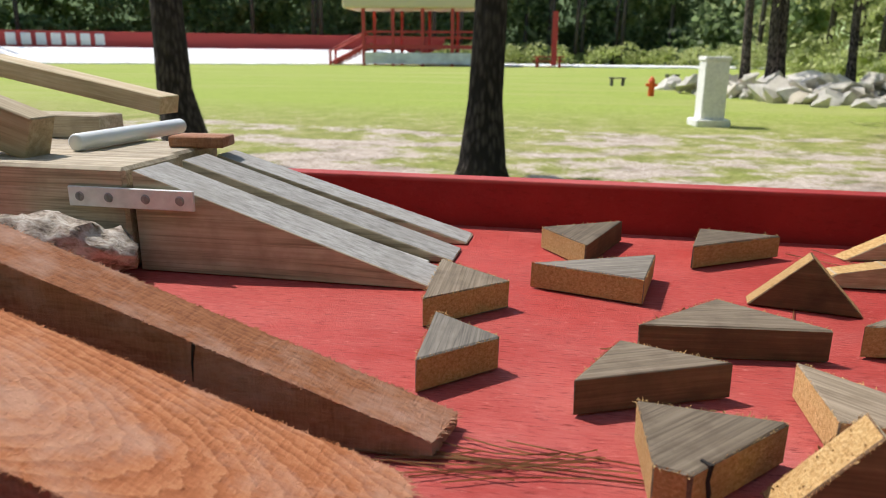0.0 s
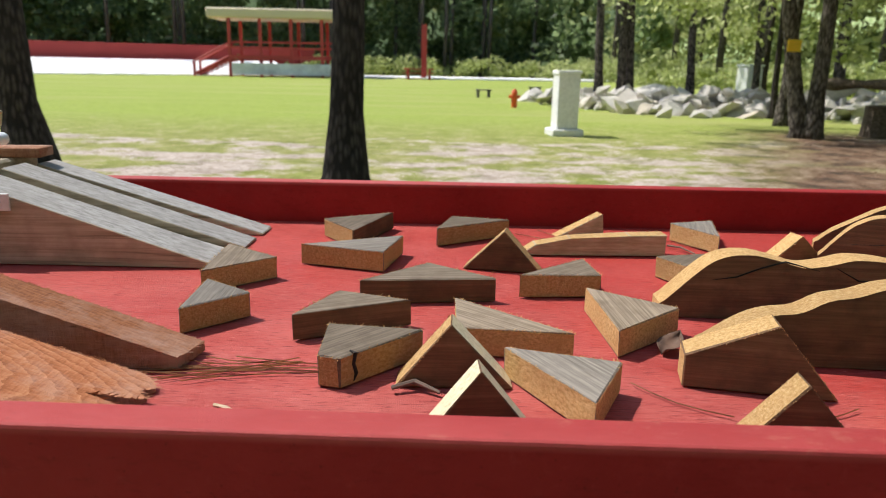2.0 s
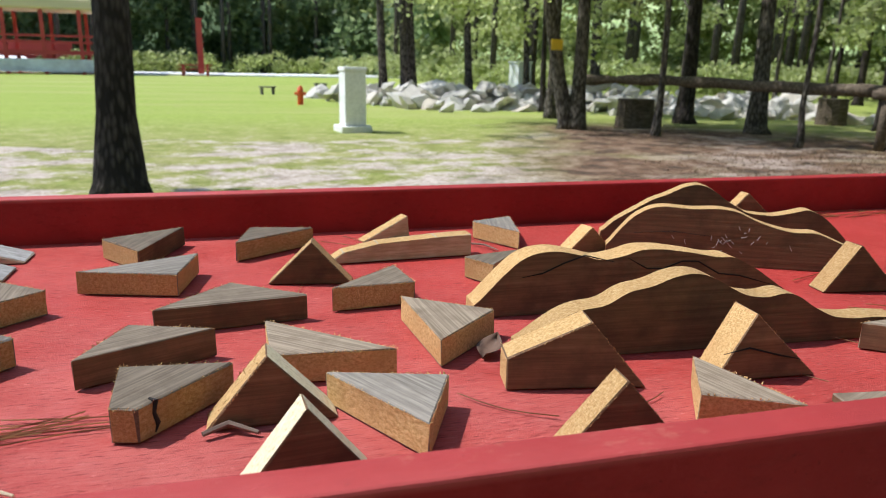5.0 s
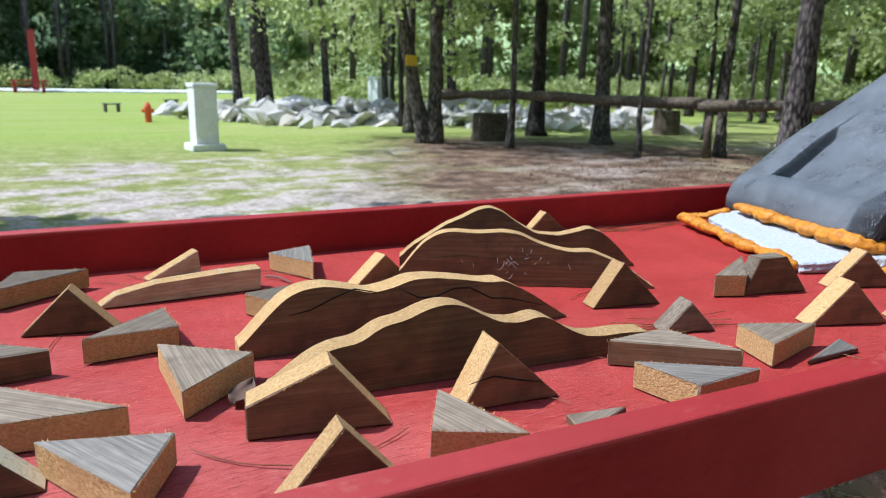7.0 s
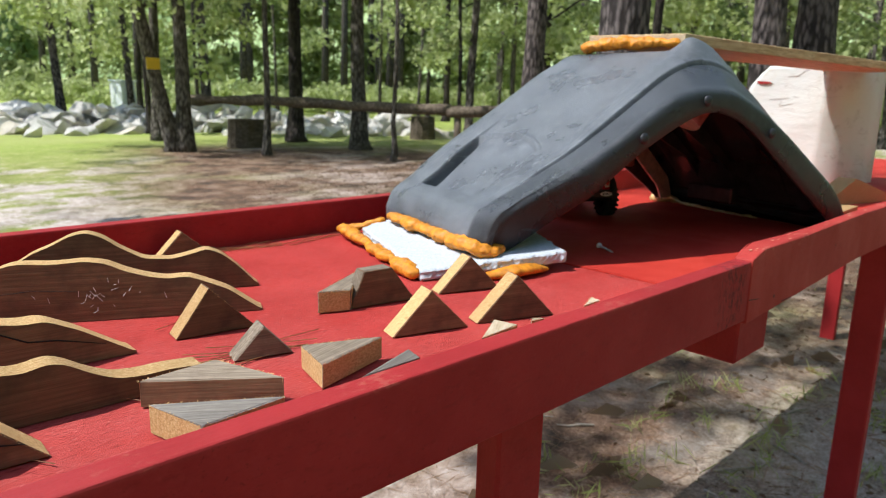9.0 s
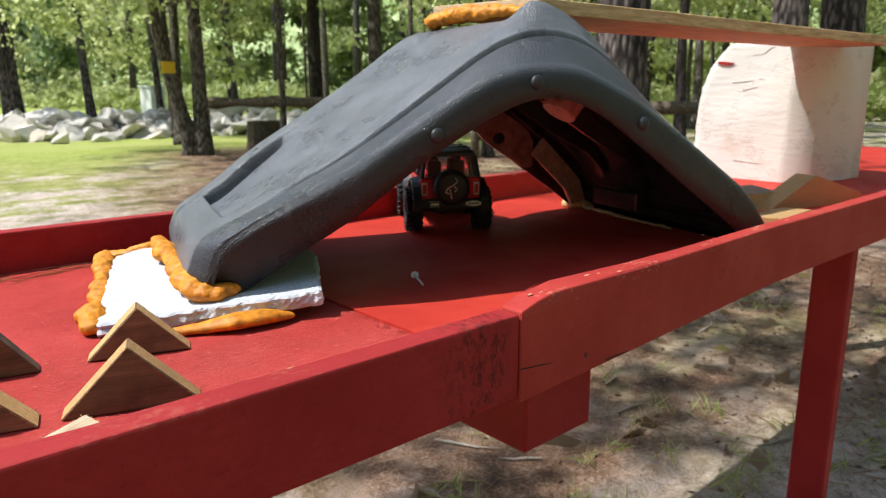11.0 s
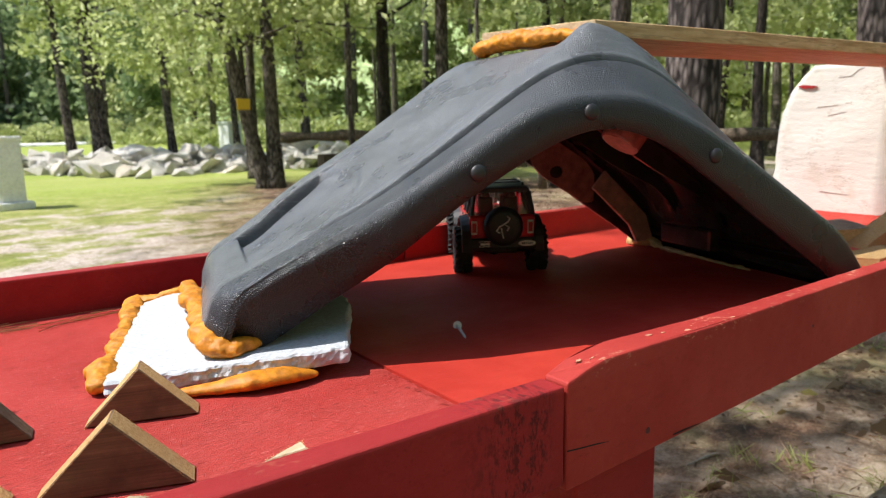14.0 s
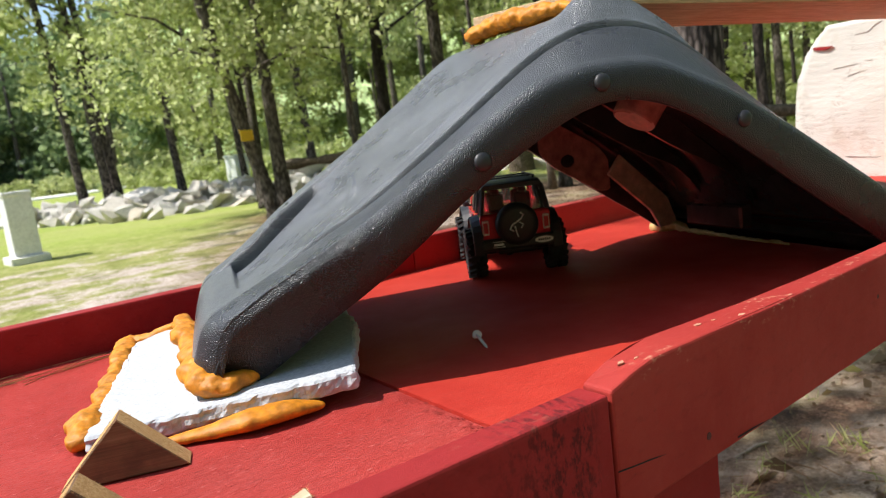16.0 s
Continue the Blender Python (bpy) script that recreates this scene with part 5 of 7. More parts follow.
# ---------------------------------------------------------------- the model truck
def truck():
    T = thing("model_truck", "red radio-controlled off-road truck with black roof and knobbly tyres", "toy truck")
    R, HW = 0.0345, 0.0555

    def oct_loft(sections, mat, name, label="", parent=T, smooth=False, bev=0.0):
        """Lofts closed sections, each (x, [(y, z), ...])."""
        bm = bmesh.new()
        rs = [[bm.verts.new((x, y, z)) for y, z in s] for x, s in sections]
        n = len(rs[0])
        for r, q in zip(rs, rs[1:]):
            for k in range(n):
                bm.faces.new((r[k], r[(k + 1) % n], q[(k + 1) % n], q[k]))
        bm.faces.new(rs[0])
        bm.faces.new(rs[-1])
        if bev:
            bmesh.ops.bevel(bm, geom=list(bm.edges), offset=bev, segments=2, profile=0.5, affect="EDGES", clamp_overlap=True)
        return part(name, bm, mat, parent, label, smooth)

    def rect(hw, z0, z1, inset=0.003):
        return [(-hw, z0), (hw, z0), (hw, z1 - inset), (hw - inset, z1), (-hw + inset, z1), (-hw, z1 - inset)]

    # lower body from tail to nose; x runs forward, rear axle at 0, front axle at 0.155
    body = oct_loft([(-0.034, rect(0.0470, 0.048, 0.0865)), (-0.030, rect(0.0480, 0.046, 0.0885)), (0.085, rect(0.0485, 0.044, 0.0890)), (0.120, rect(0.0480, 0.046, 0.0890)), (0.180, rect(0.0465, 0.054, 0.0845)), (0.188, rect(0.0455, 0.056, 0.0815))], BODY_RED, "body", "glossy red body shell", bev=0.0012)
    for s in (-1, 1):
        part("door_handle", box((0.058, s * 0.0492 - 0.0008, 0.079), (0.068, s * 0.0492 + 0.0008, 0.0815), 0.0006), TRIM_BLACK, body)
        part("door_handle", box((0.020, s * 0.0492 - 0.0008, 0.079), (0.030, s * 0.0492 + 0.0008, 0.0815), 0.0006), TRIM_BLACK, body)
        # oval badge with plain strokes
        bm = bmesh.new()
        r = bmesh.ops.create_circle(bm, cap_ends=True, segments=28, radius=1.0)
        bmesh.ops.transform(bm, matrix=Matrix.Translation((0.075, s * 0.0496, 0.066)) @ Matrix.Rotation(radians(90), 4, "X") @ Matrix.Diagonal((0.015, 0.0065, 1, 1)), verts=bm.verts)
        badge = part("badge", bm, WHITE_INK, body, "white oval badge")
        bm = bmesh.new()
        bmesh.ops.create_circle(bm, cap_ends=True, segments=28, radius=1.0)
        bmesh.ops.transform(bm, matrix=Matrix.Translation((0.075, s * 0.0499, 0.066)) @ Matrix.Rotation(radians(90), 4, "X") @ Matrix.Diagonal((0.0138, 0.0053, 1, 1)), verts=bm.verts)
        for i in range(7):
            add_box(bm, (0.0655 + 0.0028 * i, s * 0.0501 - 0.0001, 0.0645), (0.0672 + 0.0028 * i, s * 0.0501 + 0.0001, 0.0680))
        part("badge_centre", bm, TRIM_BLACK, badge)
    # cabin pillars and roof in black, windows as glass
    roof = oct_loft([(-0.0275, rect(0.0405, 0.1205, 0.1270)), (-0.020, rect(0.0412, 0.1205, 0.1290)), (0.080, rect(0.0412, 0.1215, 0.1295)), (0.089, rect(0.0400, 0.1215, 0.1260))], TRIM_BLACK, "roof", "matt black hard top", bev=0.001)
    for s in (-1, 1):
        part("roof_rail", box((-0.012, s * 0.034 - 0.0012, 0.1315), (0.078, s * 0.034 + 0.0012, 0.1340), 0.0006), TRIM_BLACK, roof)
        for x in (-0.008, 0.034, 0.074):
            part("rail_foot", box((x, s * 0.034 - 0.0014, 0.1285), (x + 0.004, s * 0.034 + 0.0014, 0.1320)), TRIM_BLACK, roof)
    for x in (0.006, 0.048):
        part("cross_bar", box((x, -0.034, 0.1318), (x + 0.0028, 0.034, 0.1338), 0.0006), TRIM_BLACK, roof)

    def pillar(a, b, w, mat, name="pillar", lab=""):
        a, b = Vector(a), Vector(b)
        bm = bmesh.new()
        m = Matrix.Translation((a + b) / 2) @ (b - a).to_track_quat("Z", "Y").to_matrix().to_4x4()
        add_box(bm, (-w / 2, -w / 2, -(b - a).length / 2), (w / 2, w / 2, (b - a).length / 2), 0.0008, m)
        part(name, bm, mat, T, lab)

    for s in (-1, 1):
        pillar((-0.029, s * 0.0450, 0.088), (-0.024, s * 0.0395, 0.1220), 0.006, TRIM_BLACK)
        pillar((0.012, s * 0.0462, 0.088), (0.012, s * 0.0400, 0.1220), 0.006, TRIM_BLACK)
        pillar((0.048, s * 0.0462, 0.088), (0.048, s * 0.0400, 0.1220), 0.005, TRIM_BLACK)
        pillar((0.112, s * 0.0440, 0.088), (0.087, s * 0.0390, 0.1225), 0.005, BODY_RED, "windscreen_pillar", "red windscreen pillar")
        bm = bmesh.new()
        q = [bm.verts.new(p) for p in ((-0.028, s * 0.0452, 0.0885), (0.110, s * 0.0452, 0.0885), (0.087, s * 0.0398, 0.1215), (-0.024, s * 0.0398, 0.1215))]
        bm.faces.new(q)
        part("side_window", bm, GLASS, T, "tinted side window").visible_shadow = False
        # mirrors
        part("mirror", box((0.094, s * 0.0535 - 0.005, 0.0905), (0.100, s * 0.0535 + 0.005, 0.0990), 0.0015), TRIM_BLACK, T)
        part("mirror_arm", box((0.096, s * 0.0475 - 0.003, 0.0905), (0.099, s * 0.0475 + 0.003, 0.0930)), TRIM_BLACK, T)
    for xs, nm in (((-0.0302, -0.0255), "rear_window"), ((0.1125, 0.0885), "windscreen")):
        bm = bmesh.new()
        q = [bm.verts.new(p) for p in ((xs[0], -0.044, 0.0885), (xs[0], 0.044, 0.0885), (xs[1], 0.039, 0.1215), (xs[1], -0.039, 0.1215))]
        bm.faces.new(q)
        part(nm, bm, GLASS, T, "tinted glass").visible_shadow = False
    for s in (-1, 1):
        for x in (0.012, 0.058):
            bm = box((x, s * 0.019 - 0.011, 0.086), (x + 0.008, s * 0.019 + 0.011, 0.110), 0.003, 2)
            add_box(bm, (x + 0.0015, s * 0.019 - 0.006, 0.109), (x + 0.0065, s * 0.019 + 0.006, 0.117), 0.002)
            part("seat", bm, SEAT_RED, T, "red seat")
    # wheel-arch flares
    for x in (0.0, 0.155):
        for s in (-1, 1):
            bm = bmesh.new()
            rs = []
            for i in range(15):
                a = radians(-8 + 196 * i / 14)
                c, n_ = math.cos(a), math.sin(a)
                rs.append([bm.verts.new((x + rr * c * 1.02, s * yy, 0.043 + rr * n_ * 0.96)) for rr, yy in ((0.0405, 0.0455), (0.0405, 0.0600), (0.0435, 0.0590), (0.0465, 0.0470))])
            for r, q in zip(rs, rs[1:]):
                for k in range(3):
                    bm.faces.new((r[k], r[k + 1], q[k + 1], q[k]))
            part("wheel_arch", bm, TRIM_BLACK, T, "black wheel-arch flare")
    part("chassis", box((-0.02, -0.026, 0.030), (0.178, 0.026, 0.046), 0.003), TRIM_BLACK, T)
    part("sill", box((0.040, -0.0495, 0.0395), (0.116, 0.0495, 0.0445), 0.0015), TRIM_BLACK, T)
    part("rear_bumper", box((-0.047, -0.052, 0.0400), (-0.033, 0.052, 0.0560), 0.004, 2), TRIM_BLACK, T)
    part("front_bumper", box((0.184, -0.050, 0.0440), (0.203, 0.050, 0.0590), 0.004, 2), TRIM_BLACK, T)
    grille = part("grille", box((0.1865, -0.040, 0.0610), (0.1905, 0.040, 0.0785), 0.001), TRIM_BLACK, T)
    for s in (-1, 1):
        bm = bmesh.new()
        add_cyl(bm, (0.1905, s * 0.030, 0.070), (0.1920, s * 0.030, 0.070), 0.0068, 0.0062, 18)
        part("headlight", bm, LENS_CLEAR, grille)
        lamp = part("tail_light", box((-0.0355, s * 0.041 - 0.0045, 0.061), (-0.0335, s * 0.041 + 0.0045, 0.081), 0.0008), LENS_CLEAR, T)
        part("lens", box((-0.0362, s * 0.041 - 0.0030, 0.064), (-0.0354, s * 0.041 + 0.0030, 0.078)), LENS_RED, lamp)
        for y, wdt in ((s * 0.034, 0.012),):
            if s < 0:
                bm = bmesh.new()
                bmesh.ops.create_circle(bm, cap_ends=True, segments=24, radius=1.0)
                bmesh.ops.transform(bm, matrix=Matrix.Translation((-0.0474, y, 0.0490)) @ Matrix.Rotation(radians(90), 4, "Y") @ Matrix.Diagonal((0.0042, 0.0125, 1, 1)), verts=bm.verts)
                bdg = part("badge", bm, WHITE_INK, T, "white oval badge")
                bm = bmesh.new()
                for i in range(6):
                    add_box(bm, (-0.0479, y - 0.008 + 0.0028 * i, 0.0475), (-0.0476, y - 0.0063 + 0.0028 * i, 0.0508))
                part("badge_strokes", bm, TRIM_BLACK, bdg)
    plate_ = part("number_plate", box((-0.0484, 0.018, 0.0445), (-0.0474, 0.036, 0.0535)), TRIM_BLACK, T, "small dark number plate")
    bm = bmesh.new()
    for z in (0.0455, 0.0528):
        add_box(bm, (-0.0488, 0.0185, z - 0.0003), (-0.0485, 0.0355, z + 0.0003))
    add_box(bm, (-0.0488, 0.0205, 0.0475), (-0.0485, 0.0335, 0.0505))
    part("plate_bars", bm, WHITE_INK, plate_, "pale printed bars")

    def wheel(x, y, z, r, w, spin):
        wh = new("wheel")
        wh.parent = T
        wh.location = (x, y, z)
        bm = bmesh.new()
        prof = [(-w / 2 + 0.002, 0.019), (-w / 2, 0.023), (-w / 2 + 0.0005, r - 0.007), (-w / 2 + 0.004, r - 0.003), (w / 2 - 0.004, r - 0.003), (w / 2 - 0.0005, r - 0.007), (w / 2, 0.023), (w / 2 - 0.002, 0.019)]
        n = 40
        rings = [[bm.verts.new((rr * math.cos(2 * math.pi * i / n), yy, rr * math.sin(2 * math.pi * i / n))) for yy, rr in prof] for i in range(n)]
        for i in range(n):
            r1, r2 = rings[i], rings[(i + 1) % n]
            for k in range(len(prof)):
                bm.faces.new((r1[k], r1[(k + 1) % len(prof)], r2[(k + 1) % len(prof)], r2[k]))
        for i in range(20):
            for sgn in (-1, 1):
                a = 2 * math.pi * (i + 0.25 * sgn) / 20 + spin
                m = Matrix.Rotation(-a, 4, "Y") @ Matrix.Translation((r - 0.0022, sgn * w * 0.29, 0)) @ Matrix.Rotation(radians(24 * sgn), 4, "X")
                add_box(bm, (-0.0026, -w * 0.20, -0.0022), (0.0024, w * 0.20, 0.0022), 0.0, m)
        part("tyre", bm, RUBBER, wh, "knobbly black tyre")
        bm = bmesh.new()
        sgn = 1 if y > 0 else -1
        add_cyl(bm, (0, -w * 0.36, 0), (0, w * 0.36, 0), 0.0192, 0.0192, 28, caps=False)
        add_cyl(bm, (0, sgn * w * 0.20, 0), (0, sgn * w * 0.26, 0), 0.0060, 0.0050, 14)
        for i in range(6):
            add_box(bm, (0.003, sgn * w * 0.22 - 0.0012, -0.0018), (0.0188, sgn * w * 0.22 + 0.0012, 0.0018), 0, Matrix.Rotation(math.pi * i / 3 + spin, 4, "Y"))
        part("rim", bm, RIM, wh, "satin black spoked rim")
        return wh

    for x in (0.0, 0.155):
        for s in (-1, 1):
            wheel(x, s * HW, R, R, 0.026, 0.3 * s + x * 9)
    for x in (0.0, 0.155):
        bm = bmesh.new()
        add_cyl(bm, (x, -HW, R), (x, HW, R), 0.005, 0.005, 12)
        bmesh.ops.create_uvsphere(bm, u_segments=12, v_segments=8, radius=0.010, matrix=Matrix.Translation((x, 0.008, R)))
        part("axle", bm, TRIM_BLACK, T, smooth=True)
    # spare wheel under a plain black cover, with a pale line drawing reduced to a shape
    spare = new("spare_wheel")
    spare.parent = T
    spare.location = (-0.043, 0.0, 0.0735)
    bm = bmesh.new()
    prof = [(0.008, 0.0), (0.008, 0.026), (0.004, 0.0285), (-0.004, 0.0285), (-0.009, 0.0255), (-0.0105, 0.020), (-0.0110, 0.0)]
    n = 36
    rings = [[bm.verts.new((xx, rr * math.cos(2 * math.pi * i / n), rr * math.sin(2 * math.pi * i / n))) for xx, rr in prof] for i in range(n)]
    for i in range(n):
        r1, r2 = rings[i], rings[(i + 1) % n]
        for k in range(len(prof) - 1):
            bm.faces.new((r1[k], r1[k + 1], r2[k + 1], r2[k]))
    bmesh.ops.remove_doubles(bm, verts=bm.verts, dist=1e-6)
    part("cover", bm, TRIM_BLACK, spare, "black spare-wheel cover", smooth=True)
    bm = tube([(-0.0117, -0.004, 0.016), (-0.0117, -0.008, 0.0125), (-0.0117, -0.005, 0.008), (-0.0117, 0.001, 0.004), (-0.0117, 0.007, 0.001), (-0.0117, 0.011, -0.005), (-0.0117, 0.006, -0.008)], [0.0012] * 7, 5)
    part("emblem", bm, WHITE_INK, spare, "pale line emblem")
    bm = tube([(-0.0117, -0.002, 0.003), (-0.0117, -0.007, 0.0), (-0.0117, -0.004, -0.005)], [0.0010] * 3, 5)
    part("emblem", bm, WHITE_INK, spare, "pale line emblem")
    bm = tube([(-0.0117, 0.004, -0.001), (-0.0117, 0.003, -0.008), (-0.0117, 0.001, -0.016)], [0.0010] * 3, 5)
    part("emblem", bm, WHITE_INK, spare, "pale line emblem")
    return T


T = truck()
T.matrix_world = pose(1.500, 0.445, 0.0028, 0, 0, 57)


# ---------------------------------------------------------------- trees
def bark(name, dark, light):
    k = Mat(name)
    v = k.coords((1, 1, 0.30))
    cell = k.node("ShaderNodeTexVoronoi", Scale=30.0)
    k.link(v, cell.inputs["Vector"])
    n = k.noise(v, 30.0, 5.0, 0.65)
    big = k.noise(k.coords(), 2.0, 3.0, 0.5)
    f = k.math("ADD", k.math("MULTIPLY", k.math("SUBTRACT", 0.75, cell.outputs["Distance"]), 0.9), k.math("MULTIPLY", n, 0.6))
    col = k.ramp(f, [(0.42, dark), (0.62, tuple(0.6 * c for c in light)), (0.95, light)])
    col = k.mix(k.grey(big, 0.45, 0.65, 0.0, 0.5), col, tuple(0.5 * (a + b) * 0.8 for a, b in zip(dark, light)))
    k.bump(f, 0.9, 0.02)
    return k.done(col, 0.9, spec=0.15)


BARK = bark("grey_brown_bark", (0.045, 0.037, 0.030), (0.24, 0.205, 0.175))
PINE_BARK = bark("reddish_pine_bark", (0.026, 0.021, 0.019), (0.235, 0.190, 0.172))
DARK_BARK = bark("dark_oak_bark", (0.024, 0.019, 0.017), (0.095, 0.076, 0.066))


def leaf_material(name, a, b, c):
    k = Mat(name)
    col = k.ramp(k.island(), [(0.0, a), (0.55, b), (1.0, c)])
    k.done(col, 0.5, spec=0.3)
    tr = k.node("ShaderNodeBsdfTranslucent")
    k.link(col, tr.inputs["Color"])
    mx = k.node("ShaderNodeMixShader")
    mx.inputs[0].default_value = 0.68
    k.link(k.b.outputs[0], mx.inputs[1])
    k.link(tr.outputs[0], mx.inputs[2])
    k.link(mx.outputs[0], k.t.nodes["Material Output"].inputs["Surface"])
    return k.m


# leaf copies: sunlit woods coloured paler, the shaded far wood deeper
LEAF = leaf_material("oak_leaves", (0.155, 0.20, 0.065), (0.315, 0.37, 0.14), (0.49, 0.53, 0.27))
LEAF_SHADED = leaf_material("shaded_green_leaves", (0.13, 0.190, 0.090), (0.25, 0.335, 0.155), (0.40, 0.485, 0.24))
LEAF_SUNLIT = leaf_material("sunlit_leaves", (0.29, 0.35, 0.10), (0.46, 0.51, 0.21), (0.62, 0.65, 0.36))
LITTER = leaf_material("fallen_leaves", (0.16, 0.10, 0.06), (0.30, 0.21, 0.14), (0.46, 0.36, 0.26))
GRASS = leaf_material("grass_blades", (0.30, 0.34, 0.10), (0.42, 0.45, 0.16), (0.54, 0.53, 0.26))
NEEDLE = leaf_material("dry_pine_needles", (0.26, 0.11, 0.05), (0.42, 0.21, 0.10), (0.52, 0.32, 0.16))


def leaf_mesh(name, centres, size, rng, mat, parent=None, flat=0.0, aspect=0.55):
    """One mesh of many small four-cornered leaves."""
    n = len(centres)
    c = np.asarray(centres, float)
    d = rng.normal(size=(n, 3))
    d[:, 2] *= 1 - flat
    d /= np.linalg.norm(d, axis=1, keepdims=True) + 1e-9
    e = np.cross(d, rng.normal(size=(n, 3)) * (1, 1, 1 if not flat else 0.15) + (0, 0, 1e-3))
    e /= np.linalg.norm(e, axis=1, keepdims=True) + 1e-9
    s = (size * rng.uniform(0.6, 1.4, n))[:, None]
    v = np.stack([c - d * s, c + e * s * aspect, c + d * s, c - e * s * aspect], 1).reshape(-1, 3)
    me = bpy.data.meshes.new(name)
    me.vertices.add(4 * n)
    me.vertices.foreach_set("co", v.ravel())
    me.loops.add(4 * n)
    me.loops.foreach_set("vertex_index", np.arange(4 * n, dtype=np.int32))
    me.polygons.add(n)
    me.polygons.foreach_set("loop_start", np.arange(0, 4 * n, 4, dtype=np.int32))
    me.update()
    me.validate()
    me.materials.append(mat)
    ob = new(name, me)
    if parent is not None:
        ob.parent = parent
    return ob


def clump_points(rng, clumps, per):
    """Leaf places round clump centres (x, y, z, radius)."""
    c = np.repeat(np.asarray(clumps, float), per, axis=0)
    p = rng.normal(size=(len(c), 3))
    p /= np.linalg.norm(p, axis=1, keepdims=True)
    r = rng.uniform(0.15, 1.0, len(c)) ** 0.6
    return c[:, :3] + p * (r * c[:, 3])[:, None] * (1, 1, 0.7)


def tree(x, y, r, height, lean=(0, 0), crown=None, mat=BARK, leaf=LEAF, seed=1, label="", leafsize=0.06, limbs=6, stems=((0, 0),)):
    """A tree: stem(s), limbs and a crown of separate leaves. crown: (from height, to height, spread, clumps, leaves a clump)."""
    rng = np.random.default_rng(seed)
    base = thing("tree", label or "woodland tree with furrowed grey-brown trunk and loose leafy crown", "tree", pose(x, y, GROUND))
    clumps = []
    for sx, sy in stems:
        pts, rad = [], []
        for i in range(13):
            t = i / 12
            h = height * t
            wob = 0.10 * math.sin(5.5 * t * 2 + seed + sx * 9)
            pts.append((sx * (0.7 + 14 * t * (1 - 0.5 * t)) + lean[0] * h + wob * t, sy * (1 + t) + lean[1] * h + wob * 0.6, h - 0.05 * (i == 0)))
            rad.append(r * (1.0 - 0.7 * t) * (1 + 0.75 * math.exp(-h / 0.16)))
        pts.insert(1, (sx * 0.9, sy, 0.12))
        rad.insert(1, r * 1.35)
        part("trunk", tube(pts, rad, 14), mat, base, smooth=True)
        if crown:
            z0, z1, spread, nclump, per = crown
            for k in range(limbs):
                h = z0 + (z1 - z0) * rng.uniform(0.0, 0.9)
                if h > height * 0.97:
                    h = height * 0.9
                t = h / height
                a = rng.uniform(0, 2 * math.pi)
                o = Vector((sx * (0.7 + 14 * t * (1 - 0.5 * t)) + lean[0] * h, sy * (1 + t) + lean[1] * h, h))
                L = spread * rng.uniform(0.55, 1.0)
                e = o + Vector((math.cos(a) * L, math.sin(a) * L, L * rng.uniform(-0.1, 0.45)))
                m_ = o.lerp(e, 0.5) + Vector((0, 0, 0.12 * L))
                part("limb", tube([o, m_, e], [max(0.012, r * 0.26), max(0.008, r * 0.16), 0.005], 6), mat, base, smooth=True)
                for q in range(max(1, nclump // limbs)):
                    w = rng.uniform(0.35, 1.05)
                    c = o.lerp(e, w) + Vector(rng.normal(size=3) * 0.22 * spread)
                    clumps.append((c.x, c.y, c.z, spread * rng.uniform(0.14, 0.30)))
    if crown:
        leaf_mesh("crown", clump_points(rng, clumps, crown[4]), leafsize, rng, leaf, base)
    return base


# two dark trunks at the lawn's edge
tree(-3.83, 6.2, 0.17, 7.5, (-0.075, 0.0), (5.0, 7.5, 2.2, 20, 60), DARK_BARK, LEAF, 11, "dark-barked tree leaning at the edge of the lawn", 0.12)
upright = tree(-0.81, 5.45, 0.145, 7.5, (0.012, 0.0), (5.0, 7.5, 2.1, 24, 60), DARK_BARK, LEAF, 12, "dark-barked tree standing upright beside the lawn", 0.12)
# limb added above the view to throw dappled shade beside the table
shade_branch = [Vector((0.05, 0, 6.1)), Vector((-0.15, -1.2, 6.8)), Vector((-0.4, -2.7, 7.2))]
part("limb", tube(shade_branch, [0.05, 0.035, 0.012], 8), DARK_BARK, upright, smooth=True)
brng = np.random.default_rng(31)
shade_tips = []
for k in range(30):
    q = shade_branch[1].lerp(shade_branch[2], brng.uniform(0.45, 1.1))
    shade_tips.append((q.x + brng.uniform(-1.4, 1.5), q.y + brng.uniform(-0.30, 0.45), q.z + brng.uniform(-0.3, 0.3), brng.uniform(0.16, 0.34)))
for k in range(5):
    shade_tips.append((brng.uniform(-1.65, -0.55), brng.uniform(-2.87, -2.30), 7.2 + brng.uniform(-0.25, 0.25), brng.uniform(0.14, 0.26)))
leaf_mesh("crown", clump_points(brng, shade_tips, 38), 0.06, brng, LEAF, upright)

# the grove behind the rocks and round the log rail
LOW_LEAF = "slender woodland tree with leafy low branches"
tree(5.60, 10.9, 0.125, 8.0, (0.0, 0.0), (2.1, 6.0, 2.6, 60, 170), BARK, LEAF_SUNLIT, 21, "multi-stemmed grey oak with sunlit leaves", 0.050, 10, ((0, 0), (-0.15, 0.08)))
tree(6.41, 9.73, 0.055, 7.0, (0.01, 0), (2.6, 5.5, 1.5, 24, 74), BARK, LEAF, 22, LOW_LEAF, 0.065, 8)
tree(8.5, 12.1, 0.15, 9.0, (0.015, 0), (3.0, 7.0, 2.6, 40, 86), DARK_BARK, LEAF_SUNLIT, 23, "", 0.08, 10)
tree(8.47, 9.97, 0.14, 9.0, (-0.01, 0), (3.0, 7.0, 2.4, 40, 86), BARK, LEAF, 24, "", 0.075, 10)
